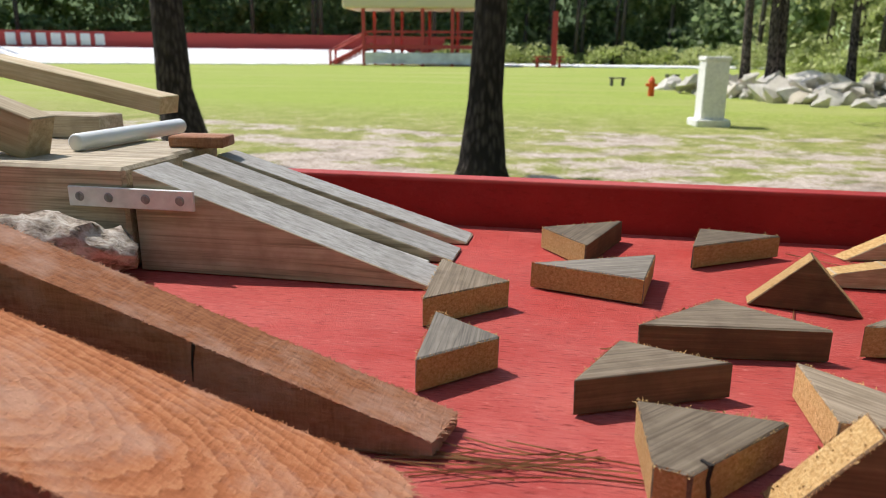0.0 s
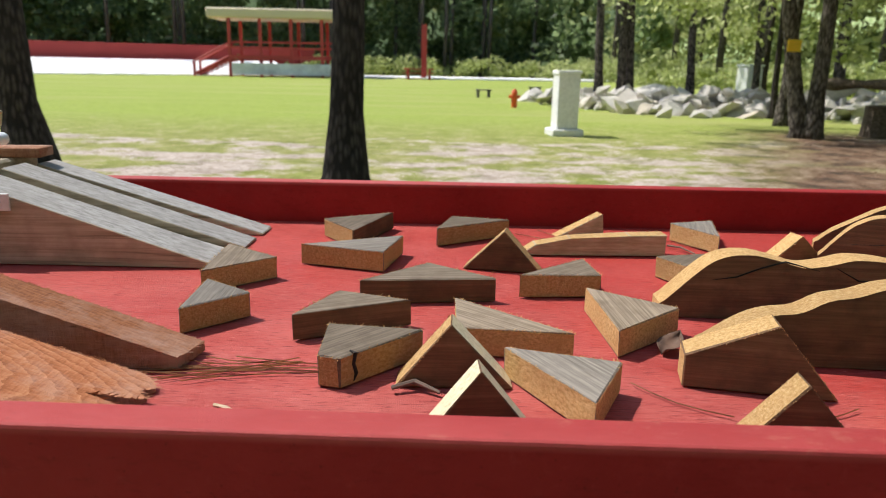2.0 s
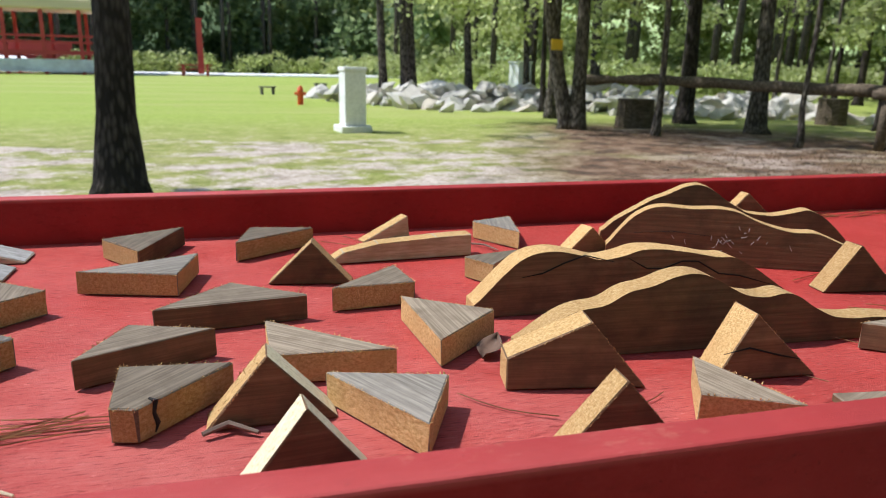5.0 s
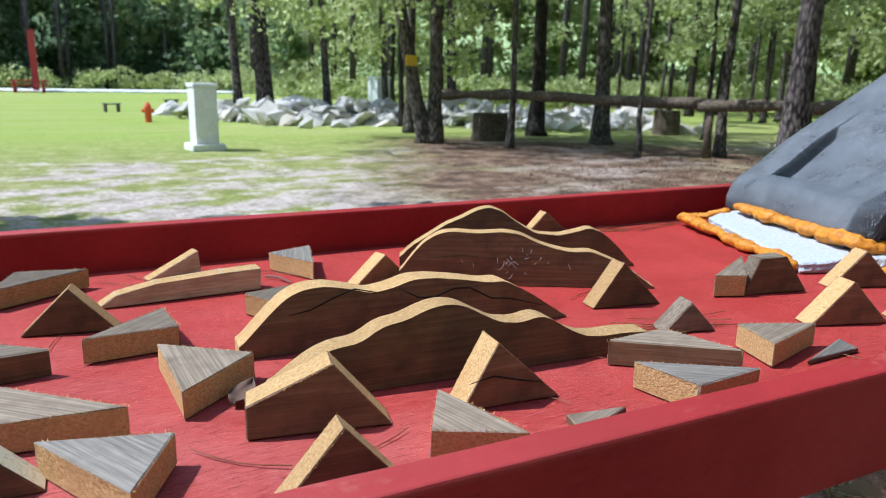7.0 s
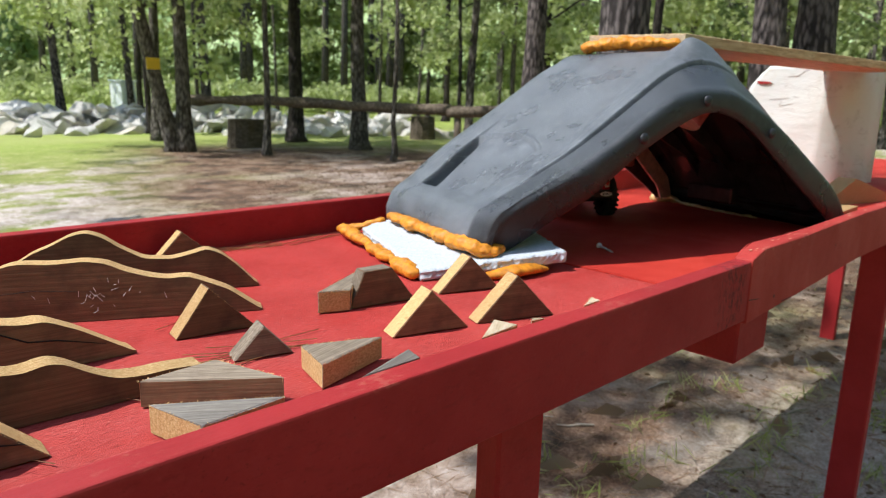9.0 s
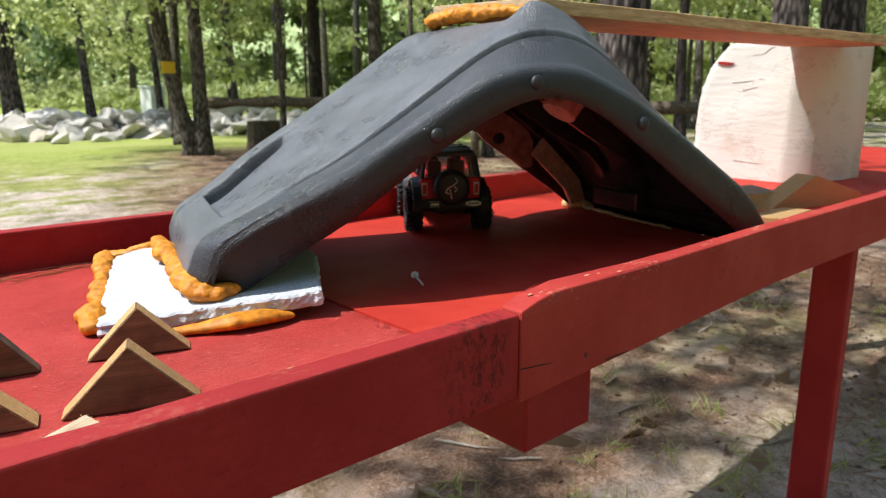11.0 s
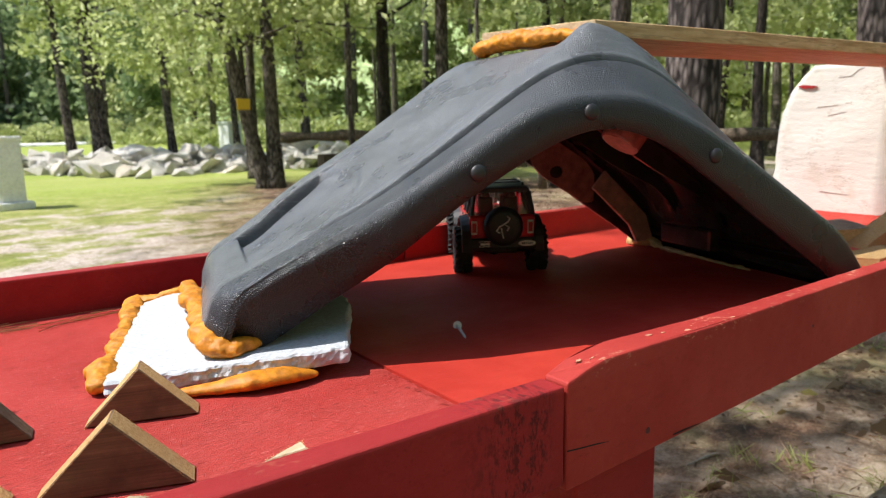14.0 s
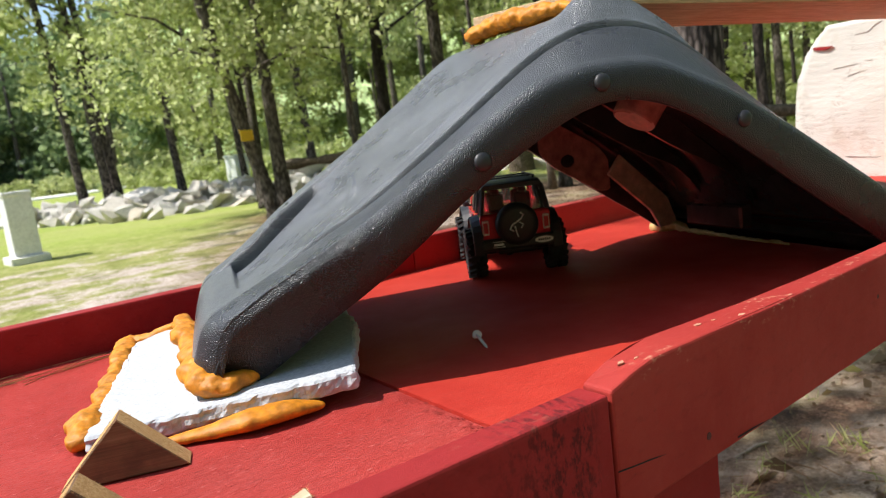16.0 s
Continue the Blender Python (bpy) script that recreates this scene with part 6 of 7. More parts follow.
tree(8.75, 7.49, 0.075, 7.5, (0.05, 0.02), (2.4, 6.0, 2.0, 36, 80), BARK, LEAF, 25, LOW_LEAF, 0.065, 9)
tree(7.56, 7.93, 0.04, 6.5, (0.0, 0), (2.5, 5.5, 1.4, 22, 74), BARK, LEAF_SUNLIT, 26, LOW_LEAF, 0.06, 7)
tree(7.95, 5.65, 0.15, 10.0, (0.0, 0.0), (4.0, 8.0, 2.4, 30, 120), PINE_BARK, LEAF, 27, "tall pine with scaly reddish bark", 0.08, 8)
tree(4.85, 2.47, 0.19, 10.0, (0.0, 0.0), (4.5, 8.0, 2.6, 24, 100), PINE_BARK, LEAF, 28, "stout pine with deeply furrowed bark close to the table", 0.08, 8)
tree(7.0, 2.3, 0.16, 10.0, (0.01, 0.0), (3.5, 8.0, 2.6, 34, 130), PINE_BARK, LEAF, 29, "tall pine with scaly reddish bark", 0.08, 8)
tree(7.6, 2.05, 0.20, 10.0, (0.0, 0.0), (3.5, 8.0, 2.6, 34, 130), PINE_BARK, LEAF, 30, "tall pine with scaly reddish bark", 0.08, 8)
rng = np.random.default_rng(5)
# slim trees deeper in the woods
for k in range(34):
    a = radians(rng.uniform(22, 80))
    d = rng.uniform(14, 34)
    tree(d * math.sin(a), d * math.cos(a), rng.uniform(0.05, 0.15), rng.uniform(7, 11), (rng.uniform(-0.03, 0.03), 0), (2.6, 7.5, 2.8, 26, 100), BARK if k % 2 else DARK_BARK, LEAF_SUNLIT if k % 3 else LEAF, 100 + k, "slender tree in the depth of the woods", 0.095, 7)
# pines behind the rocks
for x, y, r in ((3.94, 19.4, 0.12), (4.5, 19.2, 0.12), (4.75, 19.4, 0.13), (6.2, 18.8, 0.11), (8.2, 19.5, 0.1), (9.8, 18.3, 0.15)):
    tree(x, y, r, 10.5, (-0.045, 0), (3.6, 9.0, 2.6, 26, 110), PINE_BARK, LEAF_SUNLIT, int(x * 100), "slim pine behind the rock pile", 0.09, 7)

# the far wood: a bank of undergrowth and crowns
frng = np.random.default_rng(77)


def wood_radius(a):
    """How far off the wood's edge lies in a direction (radians to the right of +y)."""
    return 72 - 30 * smooth01(math.degrees(a), 4, 24) - 6 * smooth01(math.degrees(a), 40, 70)


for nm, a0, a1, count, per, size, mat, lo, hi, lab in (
        ("far_woods", -62, 16, 1000, 95, 0.33, LEAF_SHADED, 0.2, 14.0, "deep green wall of distant woodland"),
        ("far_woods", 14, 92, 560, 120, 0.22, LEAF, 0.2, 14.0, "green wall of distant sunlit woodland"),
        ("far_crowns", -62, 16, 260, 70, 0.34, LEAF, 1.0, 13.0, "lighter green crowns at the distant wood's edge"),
        ("far_crowns", 12, 92, 420, 120, 0.20, LEAF_SUNLIT, 0.5, 13.0, "bright green crowns at the distant wood's edge")):
    far = []
    for k in range(count):
        a = radians(frng.uniform(a0, a1))
        d = wood_radius(a) + frng.uniform(0, 9)
        far.append((d * math.sin(a), d * math.cos(a), GROUND + lo + (hi - lo) * frng.uniform(0, 1) ** 1.15, frng.uniform(0.8, 2.2) * d / 60))
    tagged(leaf_mesh(nm, clump_points(frng, far, per), size, frng, mat), lab, "woods", kind="stuff")


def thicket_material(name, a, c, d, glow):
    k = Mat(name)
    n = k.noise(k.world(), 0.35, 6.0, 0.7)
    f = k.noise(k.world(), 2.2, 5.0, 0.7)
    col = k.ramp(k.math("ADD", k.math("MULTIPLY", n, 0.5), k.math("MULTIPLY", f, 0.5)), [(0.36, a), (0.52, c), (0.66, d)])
    # emission makes the thicket glow in place of daylight on leaves
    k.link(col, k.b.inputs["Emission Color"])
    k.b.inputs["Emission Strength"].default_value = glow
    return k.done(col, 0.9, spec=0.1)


# a dim and a bright glowing copy: shaded and sunlit wood, pale with haze
SHADY_GLOW = thicket_material("glowing_shady_thicket", (0.045, 0.066, 0.040), (0.10, 0.140, 0.075), (0.22, 0.29, 0.15), 1.3)
SUNNY_GLOW = thicket_material("glowing_sunny_thicket", (0.11, 0.16, 0.07), (0.30, 0.38, 0.18), (0.68, 0.74, 0.50), 1.5)


def backdrop(a0, a1, radius, top, mat, label):
    bm = bmesh.new()
    rows = []
    n = max(8, int((a1 - a0) / 2))
    for i in range(n + 1):
        deg = a0 + (a1 - a0) * i / n
        a = radians(deg)
        d = radius(a)
        rows.append([bm.verts.new((d * math.sin(a) + noise.noise(Vector((deg * 0.35, h, 0))) * 1.2, d * math.cos(a) + noise.noise(Vector((deg * 0.35, h, 5))) * 1.2, GROUND - 0.2 + h * (1 + 0.12 * noise.noise(Vector((deg * 0.45, h, 2)))))) for h in [top * k / 5 for k in range(6)]])
    for r, q in zip(rows, rows[1:]):
        for k in range(5):
            bm.faces.new((r[k], q[k], q[k + 1], r[k + 1]))
    tagged(part("backdrop", bm, mat, smooth=True), label, "woods", kind="structure")


backdrop(-66, 17, lambda a: wood_radius(a) + 10, 15, SHADY_GLOW, "glowing dark sheet for the distant woodland")
backdrop(15.5, 96, lambda a: wood_radius(a) + 10, 15, SUNNY_GLOW, "glowing sheet painted as sunlit woodland")
# added out of view on the near side to cut sky fill
backdrop(94, 296, lambda a: 17 + 60 * smooth01(math.degrees(a), 240, 294) + 26 * (1 - smooth01(math.degrees(a), 96, 120)), 13, SHADY_GLOW, "unseen dark woodland sheet added to hold off sky light")
brush = []
for k in range(520):
    a = radians(frng.uniform(-20, 88))
    d = wood_radius(a) - frng.uniform(0.5, 8.0)
    brush.append((d * math.sin(a), d * math.cos(a), GROUND + frng.uniform(0.1, 1.5 if d > 50 else 1.0), frng.uniform(0.4, 1.1)))
tagged(leaf_mesh("undergrowth", clump_points(frng, brush, 120), 0.13, frng, LEAF_SUNLIT), "sunlit bright green undergrowth at the wood's edge", "undergrowth", kind="stuff")
for k in range(46):
    a = radians(frng.uniform(-60, 70))
    d = wood_radius(a) - frng.uniform(-2, 4)
    ob = part("bare_tree", tube([(0, 0, -0.1), (0.1, 0, 6), (0.2, 0, 15)], [0.22, 0.17, 0.1], 8), BARK, smooth=True)
    ob.location = (d * math.sin(a), d * math.cos(a), GROUND)
    tagged(ob, "pale straight trunk at the edge of the far wood", "tree", "far trunks")


# ---------------------------------------------------------------- things on the lawn
def stone_material(name, a, b, tan=0.0):
    k = Mat(name)
    n = k.noise(k.coords(), 5.0, 6.0, 0.65)
    f = k.noise(k.coords(), 40.0, 4.0, 0.6)
    col = k.mix(k.grey(f, 0.4, 0.7, 0.0, 0.5), k.ramp(n, [(0.3, a), (0.7, b)]), tuple(c * 0.6 for c in a))
    if tan:
        # some stones are tan, the rest grey
        col = k.mix(k.grey(k.rand(), 0.55, 0.95, 0.0, tan), col, (0.66, 0.55, 0.40))
    k.bump(k.math("ADD", n, f), 0.6, 0.02)
    return k.done(col, 0.85, spec=0.2)


ROCK = stone_material("pale_grey_limestone", (0.54, 0.505, 0.455), (0.80, 0.76, 0.69), 0.5)
WHITEWASH = stone_material("whitewashed_stone", (0.86, 0.85, 0.83), (0.93, 0.92, 0.91))


def rock(x, y, z, s, seed):
    rnd = random.Random(seed)
    bm = bmesh.new()
    for _ in range(13):
        d = Vector((rnd.gauss(0, 1), rnd.gauss(0, 1), rnd.gauss(0, 1))).normalized()
        bm.verts.new(Vector((d.x, d.y, d.z)) * rnd.uniform(0.75, 1.1))
    hull = bmesh.ops.convex_hull(bm, input=list(bm.verts))
    bmesh.ops.delete(bm, geom=list({g for g in hull["geom_interior"] if isinstance(g, bmesh.types.BMVert)}), context="VERTS")
    ob = part("rock", bm, ROCK)
    ob.matrix_world = Matrix.Translation((x, y, z)) @ Euler((rnd.gauss(0, 0.35), rnd.gauss(0, 0.35), rnd.uniform(0, 6))).to_matrix().to_4x4() @ Matrix.Diagonal((s * rnd.uniform(0.9, 1.7), s * rnd.uniform(0.7, 1.2), s * rnd.uniform(0.32, 0.7), 1))
    return tagged(ob, "jagged pale grey limestone boulder in a long heap", "rock", "rock heap")


rnd = random.Random(4)
LINE = [(3.0, 21.0), (4.2, 17.6), (7.4, 17.2), (9.6, 15.4), (13.0, 13.5)]
for k in range(299):
    t = rnd.random() * (len(LINE) - 1)
    i = int(t)
    f = t - i
    x = LINE[i][0] * (1 - f) + LINE[i + 1][0] * f + rnd.gauss(0, 0.35)
    off = rnd.gauss(0, 0.85)
    y = LINE[i][1] * (1 - f) + LINE[i + 1][1] * f + off
    top = max(0.0, 0.62 - 0.42 * abs(off)) * (0.35 + 0.65 * smooth01(t, 0.1, 0.9))
    rock(x, y, GROUND + 0.05 + rnd.uniform(0.0, 1.0) * top, rnd.uniform(0.14, 0.42), 500 + k)
rock(4.1, 16.6, GROUND + 0.16, 0.62, 4)
bm = bmesh.new()
for k in range(650):
    t = rnd.random() * (len(LINE) - 1)
    i = int(t)
    f = t - i
    off = rnd.gauss(0, 0.75)
    x = LINE[i][0] * (1 - f) + LINE[i + 1][0] * f + rnd.gauss(0, 0.3)
    y = LINE[i][1] * (1 - f) + LINE[i + 1][1] * f + off
    z = GROUND + max(0.02, 0.40 - 0.36 * abs(off)) * rnd.uniform(0.1, 1.0)
    r = rnd.uniform(0.05, 0.13)
    m_ = Matrix.Translation((x, y, z)) @ Euler((rnd.uniform(0, 3), rnd.uniform(0, 3), rnd.uniform(0, 6))).to_matrix().to_4x4() @ Matrix.Diagonal((r * 1.5, r, r * 0.7, 1))
    bmesh.ops.create_icosphere(bm, subdivisions=1, radius=1.0, matrix=m_)
tagged(part("rubble", bm, ROCK), "pale broken rubble between the limestone boulders", "rubble", kind="stuff")

column = thing("stone_pillar", "square white stone pillar with wider base and cap on lawn", "pillar", pose(1.74, 10.72, GROUND, 0, 0, 8))
part("plinth", box((-0.24, -0.24, -0.01), (0.24, 0.24, 0.10), 0.015), WHITEWASH, column)
bm = bmesh.new()
vs = add_box(bm, (-0.165, -0.165, 0.10), (0.165, 0.165, 0.90), 0.01)
part("shaft", bm, WHITEWASH, column)
part("cap", box((-0.18, -0.18, 0.90), (0.18, 0.18, 0.965), 0.012), WHITEWASH, column)

HYDRANT = plain("orange_red_enamel", (0.75, 0.10, 0.02), 0.4)
hyd = thing("fire_hydrant", "small orange-red hydrant on the lawn", "hydrant", pose(1.56, 18.1, GROUND))
bm = bmesh.new()
add_cyl(bm, (0, 0, 0), (0, 0, 0.36), 0.075, 0.07, 14)
add_cyl(bm, (0, 0, 0.36), (0, 0, 0.46), 0.09, 0.03, 14)
add_cyl(bm, (-0.14, 0, 0.27), (0.14, 0, 0.27), 0.04, 0.04, 10)
part("barrel", bm, HYDRANT, hyd)
GREY_PAINT = plain("dull_dark_bench_paint", (0.10, 0.095, 0.085), 0.7)
for x, y in ((0.99, 23.9), (3.2, 28.5)):
    b_ = thing("bench", "low dark bench standing on the lawn", "bench", pose(x, y, GROUND, 0, 0, 15) @ Matrix.Scale(0.62, 4), "lawn benches")
    part("seat", box((-0.42, -0.16, 0.36), (0.42, 0.16, 0.42), 0.01), GREY_PAINT, b_)
    for sx in (-0.3, 0.3):
        part("leg", box((sx - 0.05, -0.12, 0), (sx + 0.05, 0.12, 0.365)), GREY_PAINT, b_)

FAR_RED = plain("sun_faded_red_boards", (0.46, 0.055, 0.05), 0.7)
FAR_WHITE = plain("pale_sand_and_white_boards", (0.84, 0.81, 0.79), 0.8, 0, 0.25, 1.2)
ROOF_TAN = plain("tan_metal_roof", (0.68, 0.55, 0.36), 0.5)
# long red boundary wall
wall_far = thing("boundary_wall", "long red board wall with white painted block shapes", "wall", pose(-42.4, 49.0, GROUND, 0, 0, 29.3))
part("boards", box((-25, -0.08, 0.0), (34.0, 0.08, 2.36)), FAR_RED, wall_far)
for i in range(7):
    x = -1.05 + 1.03 * i
    part("painted_block", box((x, -0.16, 1.30), (x + 0.70, -0.09, 2.20), 0.03), WHITE_INK, wall_far, "white painted block")
bm = bmesh.new()
cross = [(-6.5, -0.3), (-0.6, -0.3), (-0.6, 1.15), (-1.6, 1.12), (-6.5, 0.06)]
ends = [[bm.verts.new((x, y, z)) for y, z in cross] for x in (-25, 30)]
bm.faces.new(ends[0])
bm.faces.new(ends[1][::-1])
for k in range(5):
    bm.faces.new((ends[0][k], ends[0][(k + 1) % 5], ends[1][(k + 1) % 5], ends[1][k]))
bank = part("track_bank", bm, FAR_WHITE)
bank.matrix_world = pose(-42.4, 49.0, GROUND, 0, 0, 29.3)
tagged(bank, "pale sandy bank with white boards at lawn's end", "bank", kind="structure")
tagged(part("sand_track", box((-12.6, 55, GROUND - 0.3), (16, 62, GROUND + 0.12), 0.05), FAR_WHITE), "pale sandy track along the lawn's end", "track", kind="structure")

stand = thing("covered_stand", "red timber stand with stairs under a tan roof", "pavilion", pose(-12.9, 54.5, GROUND, 0, 0, 4))
part("roof", box((-5.0, -2.2, 4.05), (5.6, 2.2, 4.75), 0.1), ROOF_TAN, stand, "tan sheet roof")
part("deck", box((-3.6, -2.0, 1.25), (5.2, 2.0, 1.5)), FAR_RED, stand)
for x in (-3.5, -1.3, 0.9, 3.1, 5.1):
    for y in (-1.9, 1.9):
        part("post", box((x - 0.11, y - 0.11, 0), (x + 0.11, y + 0.11, 4.1)), FAR_RED, stand)
for z in (1.95, 2.35):
    part("hand_rail", box((-3.5, -1.96, z), (5.1, -1.84, z + 0.14)), FAR_RED, stand)
for i in range(7):
    part("step", box((-6.0 + 0.36 * i, -1.8, 0.16 * i + 0.1), (-5.5 + 0.36 * i, -0.4, 0.16 * i + 0.22)), FAR_RED, stand)
bm = bmesh.new()
for y in (-1.85, -0.35):
    add_cyl(bm, (-6.2, y, 1.0), (-3.6, y, 2.35), 0.08, 0.08, 6)
    add_cyl(bm, (-6.0, y, 0.2), (-3.6, y, 1.4), 0.10, 0.10, 6)
    add_cyl(bm, (-6.1, y, 0), (-6.1, y, 1.1), 0.09, 0.09, 6)
part("stair_rail", bm, FAR_RED, stand)
part("board_skirt", box((-3.4, -2.05, 0.15), (5.0, -2.0, 0.95)), FAR_WHITE, stand, "white boards below the deck")
mast = thing("red_post", "tall red post beside a red picnic table", "post", pose(-2.4, 55.5, GROUND))
part("post", box((-0.2, -0.2, 0), (0.2, 0.2, 4.0)), FAR_RED, mast)
pic = thing("picnic_table", "red picnic table at lawn's end", "table", pose(-2.7, 53.6, GROUND))
part("top", box((-1.1, -0.4, 0.7), (1.1, 0.4, 0.78)), FAR_RED, pic)
for s in (-1, 1):
    part("bench_plank", box((-1.1, s * 0.85 - 0.14, 0.42), (1.1, s * 0.85 + 0.14, 0.47)), FAR_RED, pic)
    part("leg", box((s * 0.8 - 0.06, -0.8, 0), (s * 0.8 + 0.06, 0.8, 0.7)), FAR_RED, pic)

# ---------------------------------------------------------------- things in the grove
log = thing("log_rail", "weathered logs laid end to end as a low rail", "log rail")
LOGS = [[(5.95, 11.45, 0.02), (6.6, 10.35, 0.05), (7.35, 9.25, 0.02), (8.45, 7.35, -0.03)], [(8.3, 7.55, -0.04), (8.9, 6.5, -0.01), (9.6, 5.2, -0.03), (10.8, 3.0, -0.03)]]
for n_, line in enumerate(LOGS):
    pts_ = []
    for a_, b_ in zip(line, line[1:]):
        pts_ += [Vector(a_).lerp(Vector(b_), i / 6) for i in range(6)]
    pts_.append(Vector(line[-1]))
    rad_ = [0.085 + 0.035 * noise.noise(Vector((i * 0.55, n_ * 7, 0))) + 0.02 * noise.noise(Vector((i * 1.9, n_ * 3, 4))) for i in range(len(pts_))]
    part("log", tube([p + Vector((0, 0, 0.03 * noise.noise(Vector((i * 0.5, n_, 2))))) for i, p in enumerate(pts_)], rad_, 11), LOG, log, smooth=True)
for x, y in ((5.95, 11.5), (8.4, 7.42), (10.5, 3.6)):
    tagged(part("log_post", tube([(x, y, GROUND - 0.05), (x, y, -0.4), (x, y, -0.09)], [0.075, 0.06, 0.06], 10), LOG, smooth=True), "rough wooden post under the log rail", "post", "log rail posts")
bm = tube([(6.95, 11.3, GROUND - 0.05), (6.95, 11.3, GROUND + 0.25), (6.95, 11.3, GROUND + 0.50)], [0.36, 0.33, 0.32], 18)
tagged(part("tree_stump", bm, LOG, smooth=False), "short wide sawn tree stump", "stump")
bm = tube([(11.6, 11.6, GROUND), (11.6, 11.6, GROUND + 0.25), (11.6, 11.6, GROUND + 0.52)], [0.3, 0.29, 0.28], 14)
tagged(part("tree_stump", bm, LOG), "short wide sawn tree stump", "stump")
YELLOW = plain("yellow_sign_enamel", (0.80, 0.50, 0.02), 0.4)
sign = thing("yellow_sign", "small yellow sign nailed to a trunk", "sign", pose(5.02, 10.6, 0.57, 0, 0, 16))
part("sign_board", box((-0.12, -0.008, -0.085), (0.12, 0.008, 0.085), 0.004), YELLOW, sign)
tank = thing("white_cabinet", "pale grey utility cabinet in the woods", "cabinet", pose(8.25, 20.2, GROUND, 0, 0, 20))
part("body", box((-0.25, -0.25, 0), (0.25, 0.25, 1.12), 0.04), PVC, tank)
part("lid", box((-0.27, -0.27, 1.12), (0.27, 0.27, 1.18), 0.02), PVC, tank)

# ---------------------------------------------------------------- litter and grass
lr = np.random.default_rng(9)
pts = np.column_stack([lr.uniform(0.2, 9.5, 30000), lr.uniform(-3.5, 7.5, 30000), GROUND + 0.002 + lr.uniform(0, 0.004, 30000)])
pts = pts[pts[:, 0] - 0.42 * pts[:, 1] > lr.uniform(1.2, 3.2, len(pts))]
tagged(leaf_mesh("leaf_litter", pts, 0.011, lr, LITTER, None, 0.94), "brown fallen leaves and pine straw on bare ground", "leaf litter", kind="stuff")
n = 9000
gx, gy = lr.uniform(-4, 4, n), lr.uniform(1.2, 5.0, n)
m_ = np.array([noise.noise(Vector((a * 0.55, b * 1.3, 3.0))) for a, b in zip(gx, gy)]) + 0.05 * (gy - 8)
ok = m_ > lr.uniform(-0.1, 0.35, n)
gx, gy = gx[ok], gy[ok]
hgt = lr.uniform(0.008, 0.022, len(gx))
tagged(leaf_mesh("grass_blades", np.column_stack([gx, gy, GROUND + hgt * 0.5]), 0.013, lr, GRASS, None, 0.0, 0.22), "sparse short grass on sandy ground", "grass", kind="stuff")

tufts = lr.uniform((1.2, -0.4), (6.5, 4.0), (130, 2))
gp = np.repeat(tufts, 14, axis=0) + lr.normal(0, 0.035, (130 * 14, 2))
sprig = np.column_stack([gp, GROUND + lr.uniform(0.004, 0.03, len(gp))])
tagged(leaf_mesh("grass_sprigs", sprig, 0.030, lr, GRASS, None, 0.0, 0.10), "small green grass sprigs in leaf litter", "grass", kind="stuff")
tf = lr.uniform((1.6, -0.5), (3.0, 0.75), (46, 2))
bl = np.repeat(tf, 12, axis=0) + lr.normal(0, 0.022, (46 * 12, 2))
tagged(leaf_mesh("grass_blades", np.column_stack([bl, GROUND + lr.uniform(0.012, 0.04, len(bl))]), 0.040, lr, GRASS, None, -0.8, 0.05), "thin pale green grass blades on pale soil", "grass", kind="stuff")
st = lr.uniform((0.9, -1.2), (6.5, 4.5), (9000, 2))
STRAW = leaf_material("dry_pine_straw", (0.20, 0.115, 0.06), (0.36, 0.22, 0.12), (0.52, 0.37, 0.24))
tagged(leaf_mesh("pine_straw", np.column_stack([st, GROUND + lr.uniform(0.002, 0.010, 9000)]), 0.045, lr, STRAW, None, 0.93, 0.028), "brown pine straw strewn on bare ground", "pine straw", kind="stuff")
fl = lr.uniform((1.0, -1.0), (6.0, 4.5), (170, 2))
FALLEN = leaf_material("yellow_fallen_leaves", (0.28, 0.17, 0.08), (0.46, 0.33, 0.15), (0.62, 0.55, 0.20))
tagged(leaf_mesh("fallen_leaves", np.column_stack([fl, np.full(170, GROUND + 0.008)]), 0.026, lr, FALLEN, None, 0.8), "scattered yellow and tan fallen leaves", "fallen leaves", kind="stuff")

bigleaf = lr.uniform((1.5, -0.5), (4.0, 2.0), (60, 2))
tagged(leaf_mesh("oak_leaf_litter", np.column_stack([bigleaf, np.full(60, GROUND + 0.012)]), 0.045, lr, LITTER, None, 0.75, 0.6), "curled brown oak leaves lying on bare soil", "fallen leaves", kind="stuff")
DEAD_WOOD = plain("grey_dead_stick", (0.34, 0.29, 0.24), 0.85, 0, 0.3, 80, 0.4)
for k in range(14):
    x, y, a, L = lr.uniform(1.7, 3.6), lr.uniform(-0.3, 1.3), lr.uniform(0, 6.3), lr.uniform(0.06, 0.22)
    bend = lr.uniform(-0.4, 0.4)
    pts = [(x + math.cos(a + bend * i / 3) * L * i / 3, y + math.sin(a + bend * i / 3) * L * i / 3, GROUND + 0.005 + 0.004 * (i % 2)) for i in range(4)]
    tagged(part("fallen_stick", tube(pts, [0.004, 0.0045, 0.0035, 0.002], 6), DEAD_WOOD), "grey dead stick lying on bare soil", "stick", "sticks on the ground")

# pine needles and twigs on the table
nd = bmesh.new()
rnd = random.Random(21)


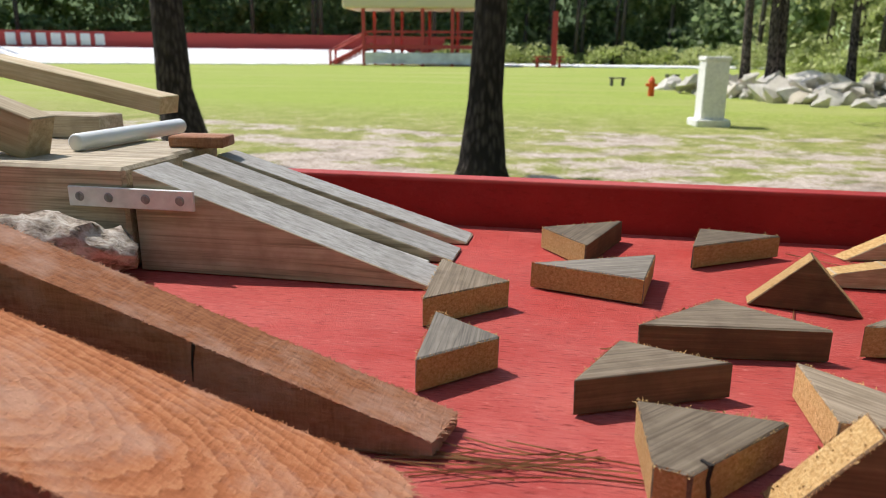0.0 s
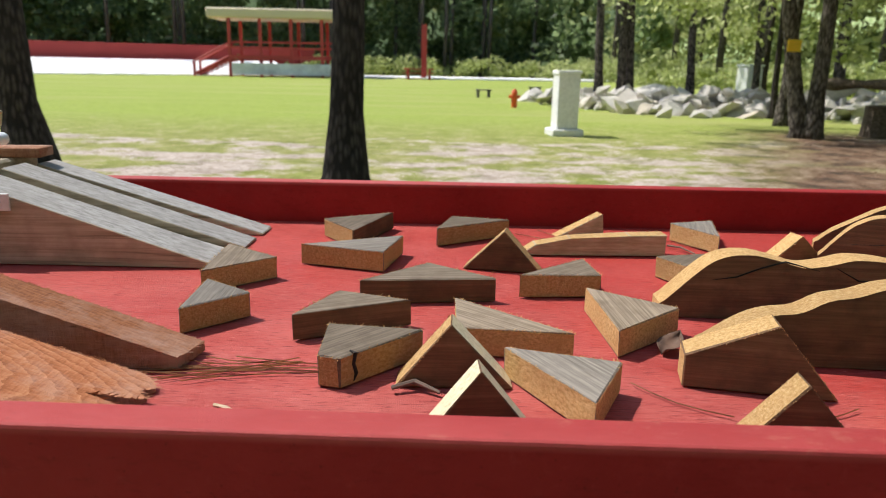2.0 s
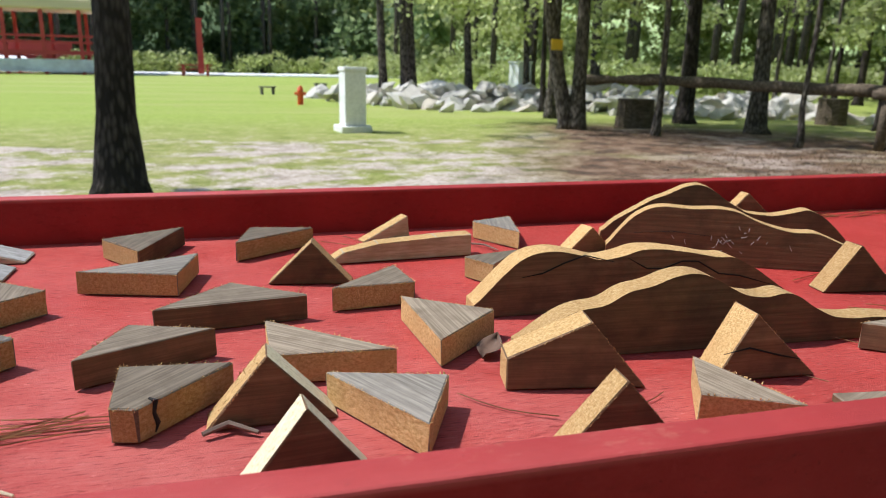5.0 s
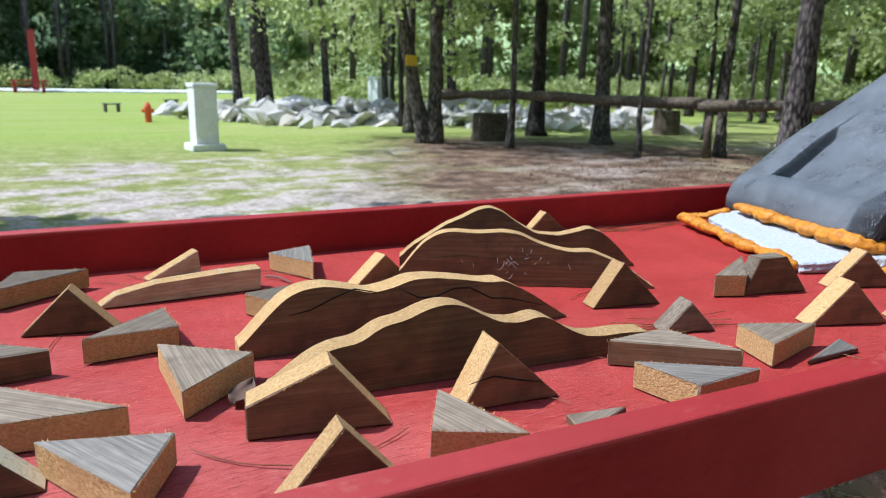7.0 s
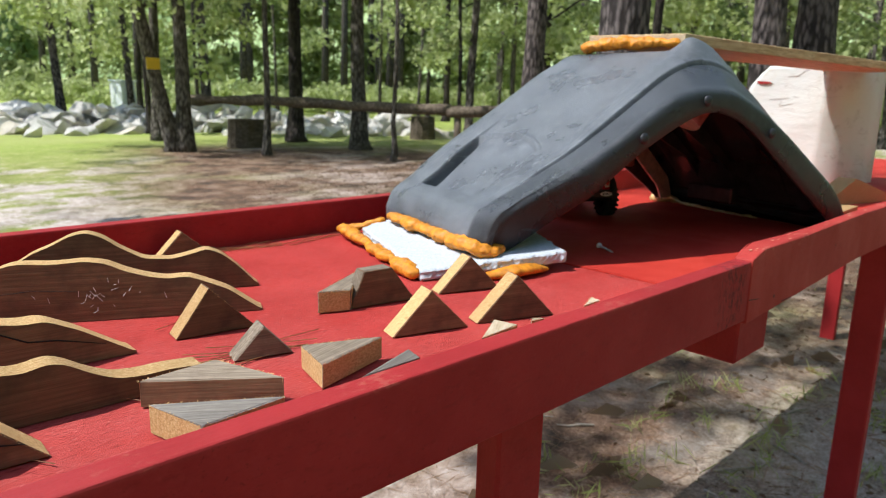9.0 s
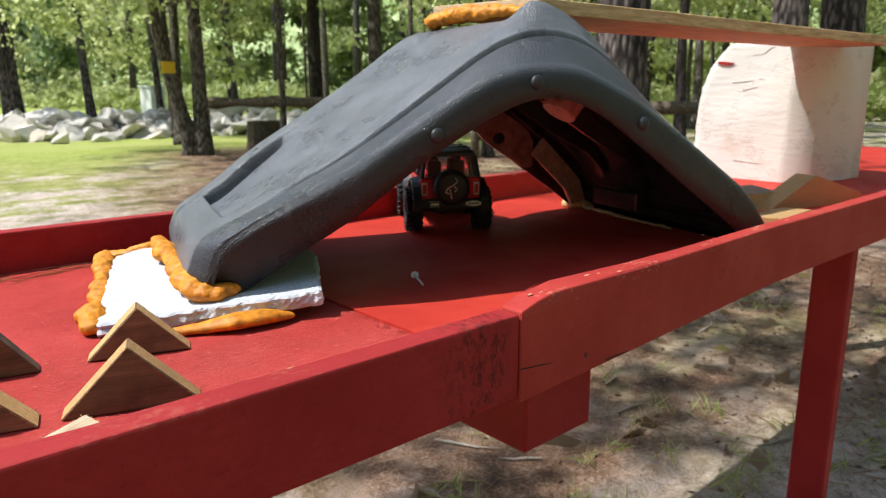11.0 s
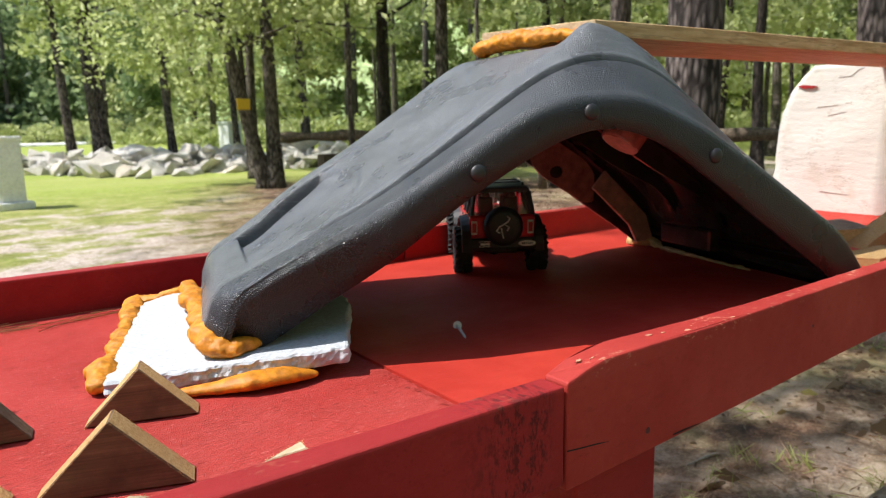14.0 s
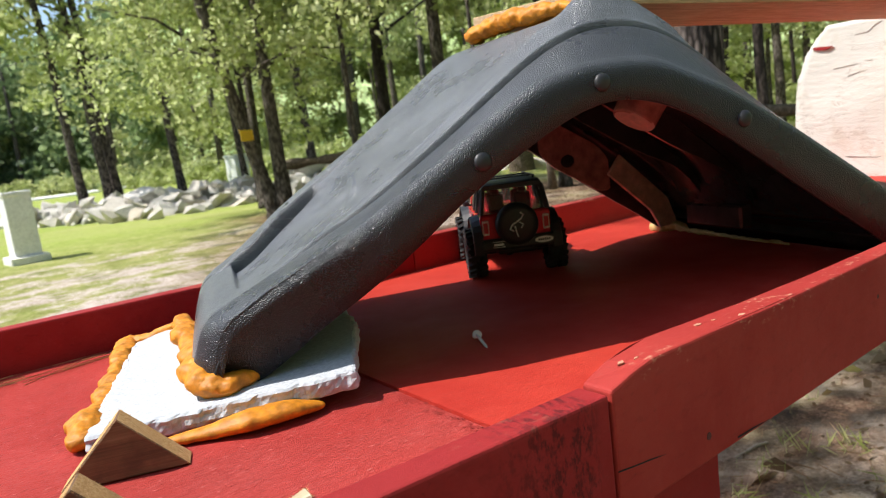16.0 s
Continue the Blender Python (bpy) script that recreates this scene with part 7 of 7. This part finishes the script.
def needle(bm, x, y, a, L, bow, z=0.0016, r=0.00045):
    p = []
    for i in range(5):
        t = i / 4 - 0.5
        p.append(Vector((x + math.cos(a) * L * t - math.sin(a) * bow * (t * t), y + math.sin(a) * L * t + math.cos(a) * bow * (t * t), z + 0.002 * abs(t))))
    for q, w in zip(p, p[1:]):
        add_cyl(bm, q, w, r, r, 4, caps=False)


for k in range(15):
    needle(nd, rnd.gauss(-0.085, 0.03), rnd.gauss(0.152, 0.008), rnd.gauss(0.05, 0.16), rnd.uniform(0.05, 0.13), rnd.uniform(-0.03, 0.03))
for k in range(26):
    needle(nd, rnd.gauss(0.86, 0.10), rnd.gauss(0.585, 0.012), rnd.gauss(0.05, 0.2), rnd.uniform(0.08, 0.16), rnd.uniform(-0.02, 0.02))
for k in range(22):
    needle(nd, rnd.uniform(0.0, 0.75), rnd.uniform(0.02, 0.58), rnd.uniform(0, 6.3), rnd.uniform(0.05, 0.11), rnd.uniform(-0.03, 0.03))
for k in range(9):
    needle(nd, rnd.gauss(0.62, 0.03), rnd.gauss(0.20, 0.02), rnd.uniform(-0.5, 0.6), rnd.uniform(0.08, 0.14), rnd.uniform(-0.03, 0.03))
tagged(part("pine_needles", nd, NEEDLE), "dry brown pine needles scattered on red table", "pine needles", kind="stuff")

# small finds on the table
TWIG = plain("grey_brown_twig", (0.16, 0.11, 0.08), 0.8)
bm = tube([(0.036, 0.124, 0.004), (0.050, 0.130, 0.006), (0.066, 0.121, 0.003)], [0.0016, 0.0019, 0.0012], 6)
tagged(part("twig", bm, TWIG), "small forked grey twig lying on red table", "twig")
bm = tube([(-0.066, 0.098, 0.003), (-0.058, 0.093, 0.004), (-0.047, 0.087, 0.003)], [0.0012, 0.0014, 0.0008], 6)
tagged(part("twig", bm, PALE_CUT), "pale split twig lying on red table", "twig")
bm = tube([(0.318, 0.512, 0.003), (0.330, 0.500, 0.004), (0.338, 0.476, 0.003)], [0.0012, 0.0012, 0.0008], 6)
tagged(part("twig", bm, TWIG), "thin brown twig lying on red table", "twig")
DRY_LEAF = plain("dry_brown_leaf", (0.12, 0.065, 0.04), 0.7, 0, 0.3, 60)
bm = bmesh.new()
rows = []
for i in range(9):
    t = i / 8
    wdt = 0.013 * math.sin(math.pi * min(1.0, 0.08 + t * 0.92)) + 0.0004
    rows.append([bm.verts.new((t * 0.05, s * wdt, 0.002 + 0.009 * abs(s) + 0.012 * t * t)) for s in (-1, -0.5, 0, 0.5, 1)])
for r, q in zip(rows, rows[1:]):
    for k in range(4):
        bm.faces.new((r[k], r[k + 1], q[k + 1], q[k]))
lf = part("dry_leaf", bm, DRY_LEAF, smooth=True)
mod = lf.modifiers.new("wall", "SOLIDIFY")
mod.thickness = 0.0006
lf.matrix_world = pose(0.222, 0.192, 0.0005, 0, 0, 48) @ Matrix.Diagonal((0.55, 0.7, 0.55, 1))
tagged(lf, "curled dry brown leaf lying on red table", "leaf")
# driftwood beside the beam
def bark_chunk_material():
    k = Mat("pitted_grey_bark")
    n = k.noise(k.coords((1, 2.2, 2.2)), 55.0, 6.0, 0.7)
    col = k.ramp(n, [(0.34, (0.10, 0.075, 0.055)), (0.47, (0.36, 0.30, 0.245)), (0.62, (0.58, 0.53, 0.47))])
    k.bump(n, 0.9, 0.004)
    return k.done(col, 0.9, spec=0.15)


pts = []
for i in range(18):
    t = i / 17
    pts.append((-0.515 + 0.115 * t, 0.352 + 0.012 * t, 0.034 - 0.014 * t))
bm = tube(pts, [0.008 + 0.017 * math.sin(math.pi * min(1.0, 0.12 + 0.9 * i / 17)) ** 0.6 for i in range(18)], 28)
for v in bm.verts:
    p = v.co.copy()
    v.co += Vector((noise.noise(p * 60), noise.noise(p * 60 + Vector((5, 0, 0))), noise.noise(p * 60 + Vector((0, 7, 0))))) * 0.008
    v.co += Vector((0, noise.noise(p * 170), noise.noise(p * 170 + Vector((3, 0, 0))))) * 0.005
    v.co.z = max(v.co.z, 0.001)
tagged(part("bark_chunk", bm, bark_chunk_material(), smooth=True), "gnarled grey bark chunk beside timber beam", "bark")
CRUMBS = [[(0.805, 0.077), (0.856, 0.107), (0.862, 0.080)], [(0.972, 0.075), (1.006, 0.088), (1.004, 0.075)], [(0.882, 0.079), (0.890, 0.084), (0.901, 0.076)]]
for c_ in CRUMBS:
    tagged(flat_block(c_, h=0.005, face=PALE_CUT, sides=[1, 1, 1]), "thin pale wood chip lying on red table", "wood chip", "wood chips")
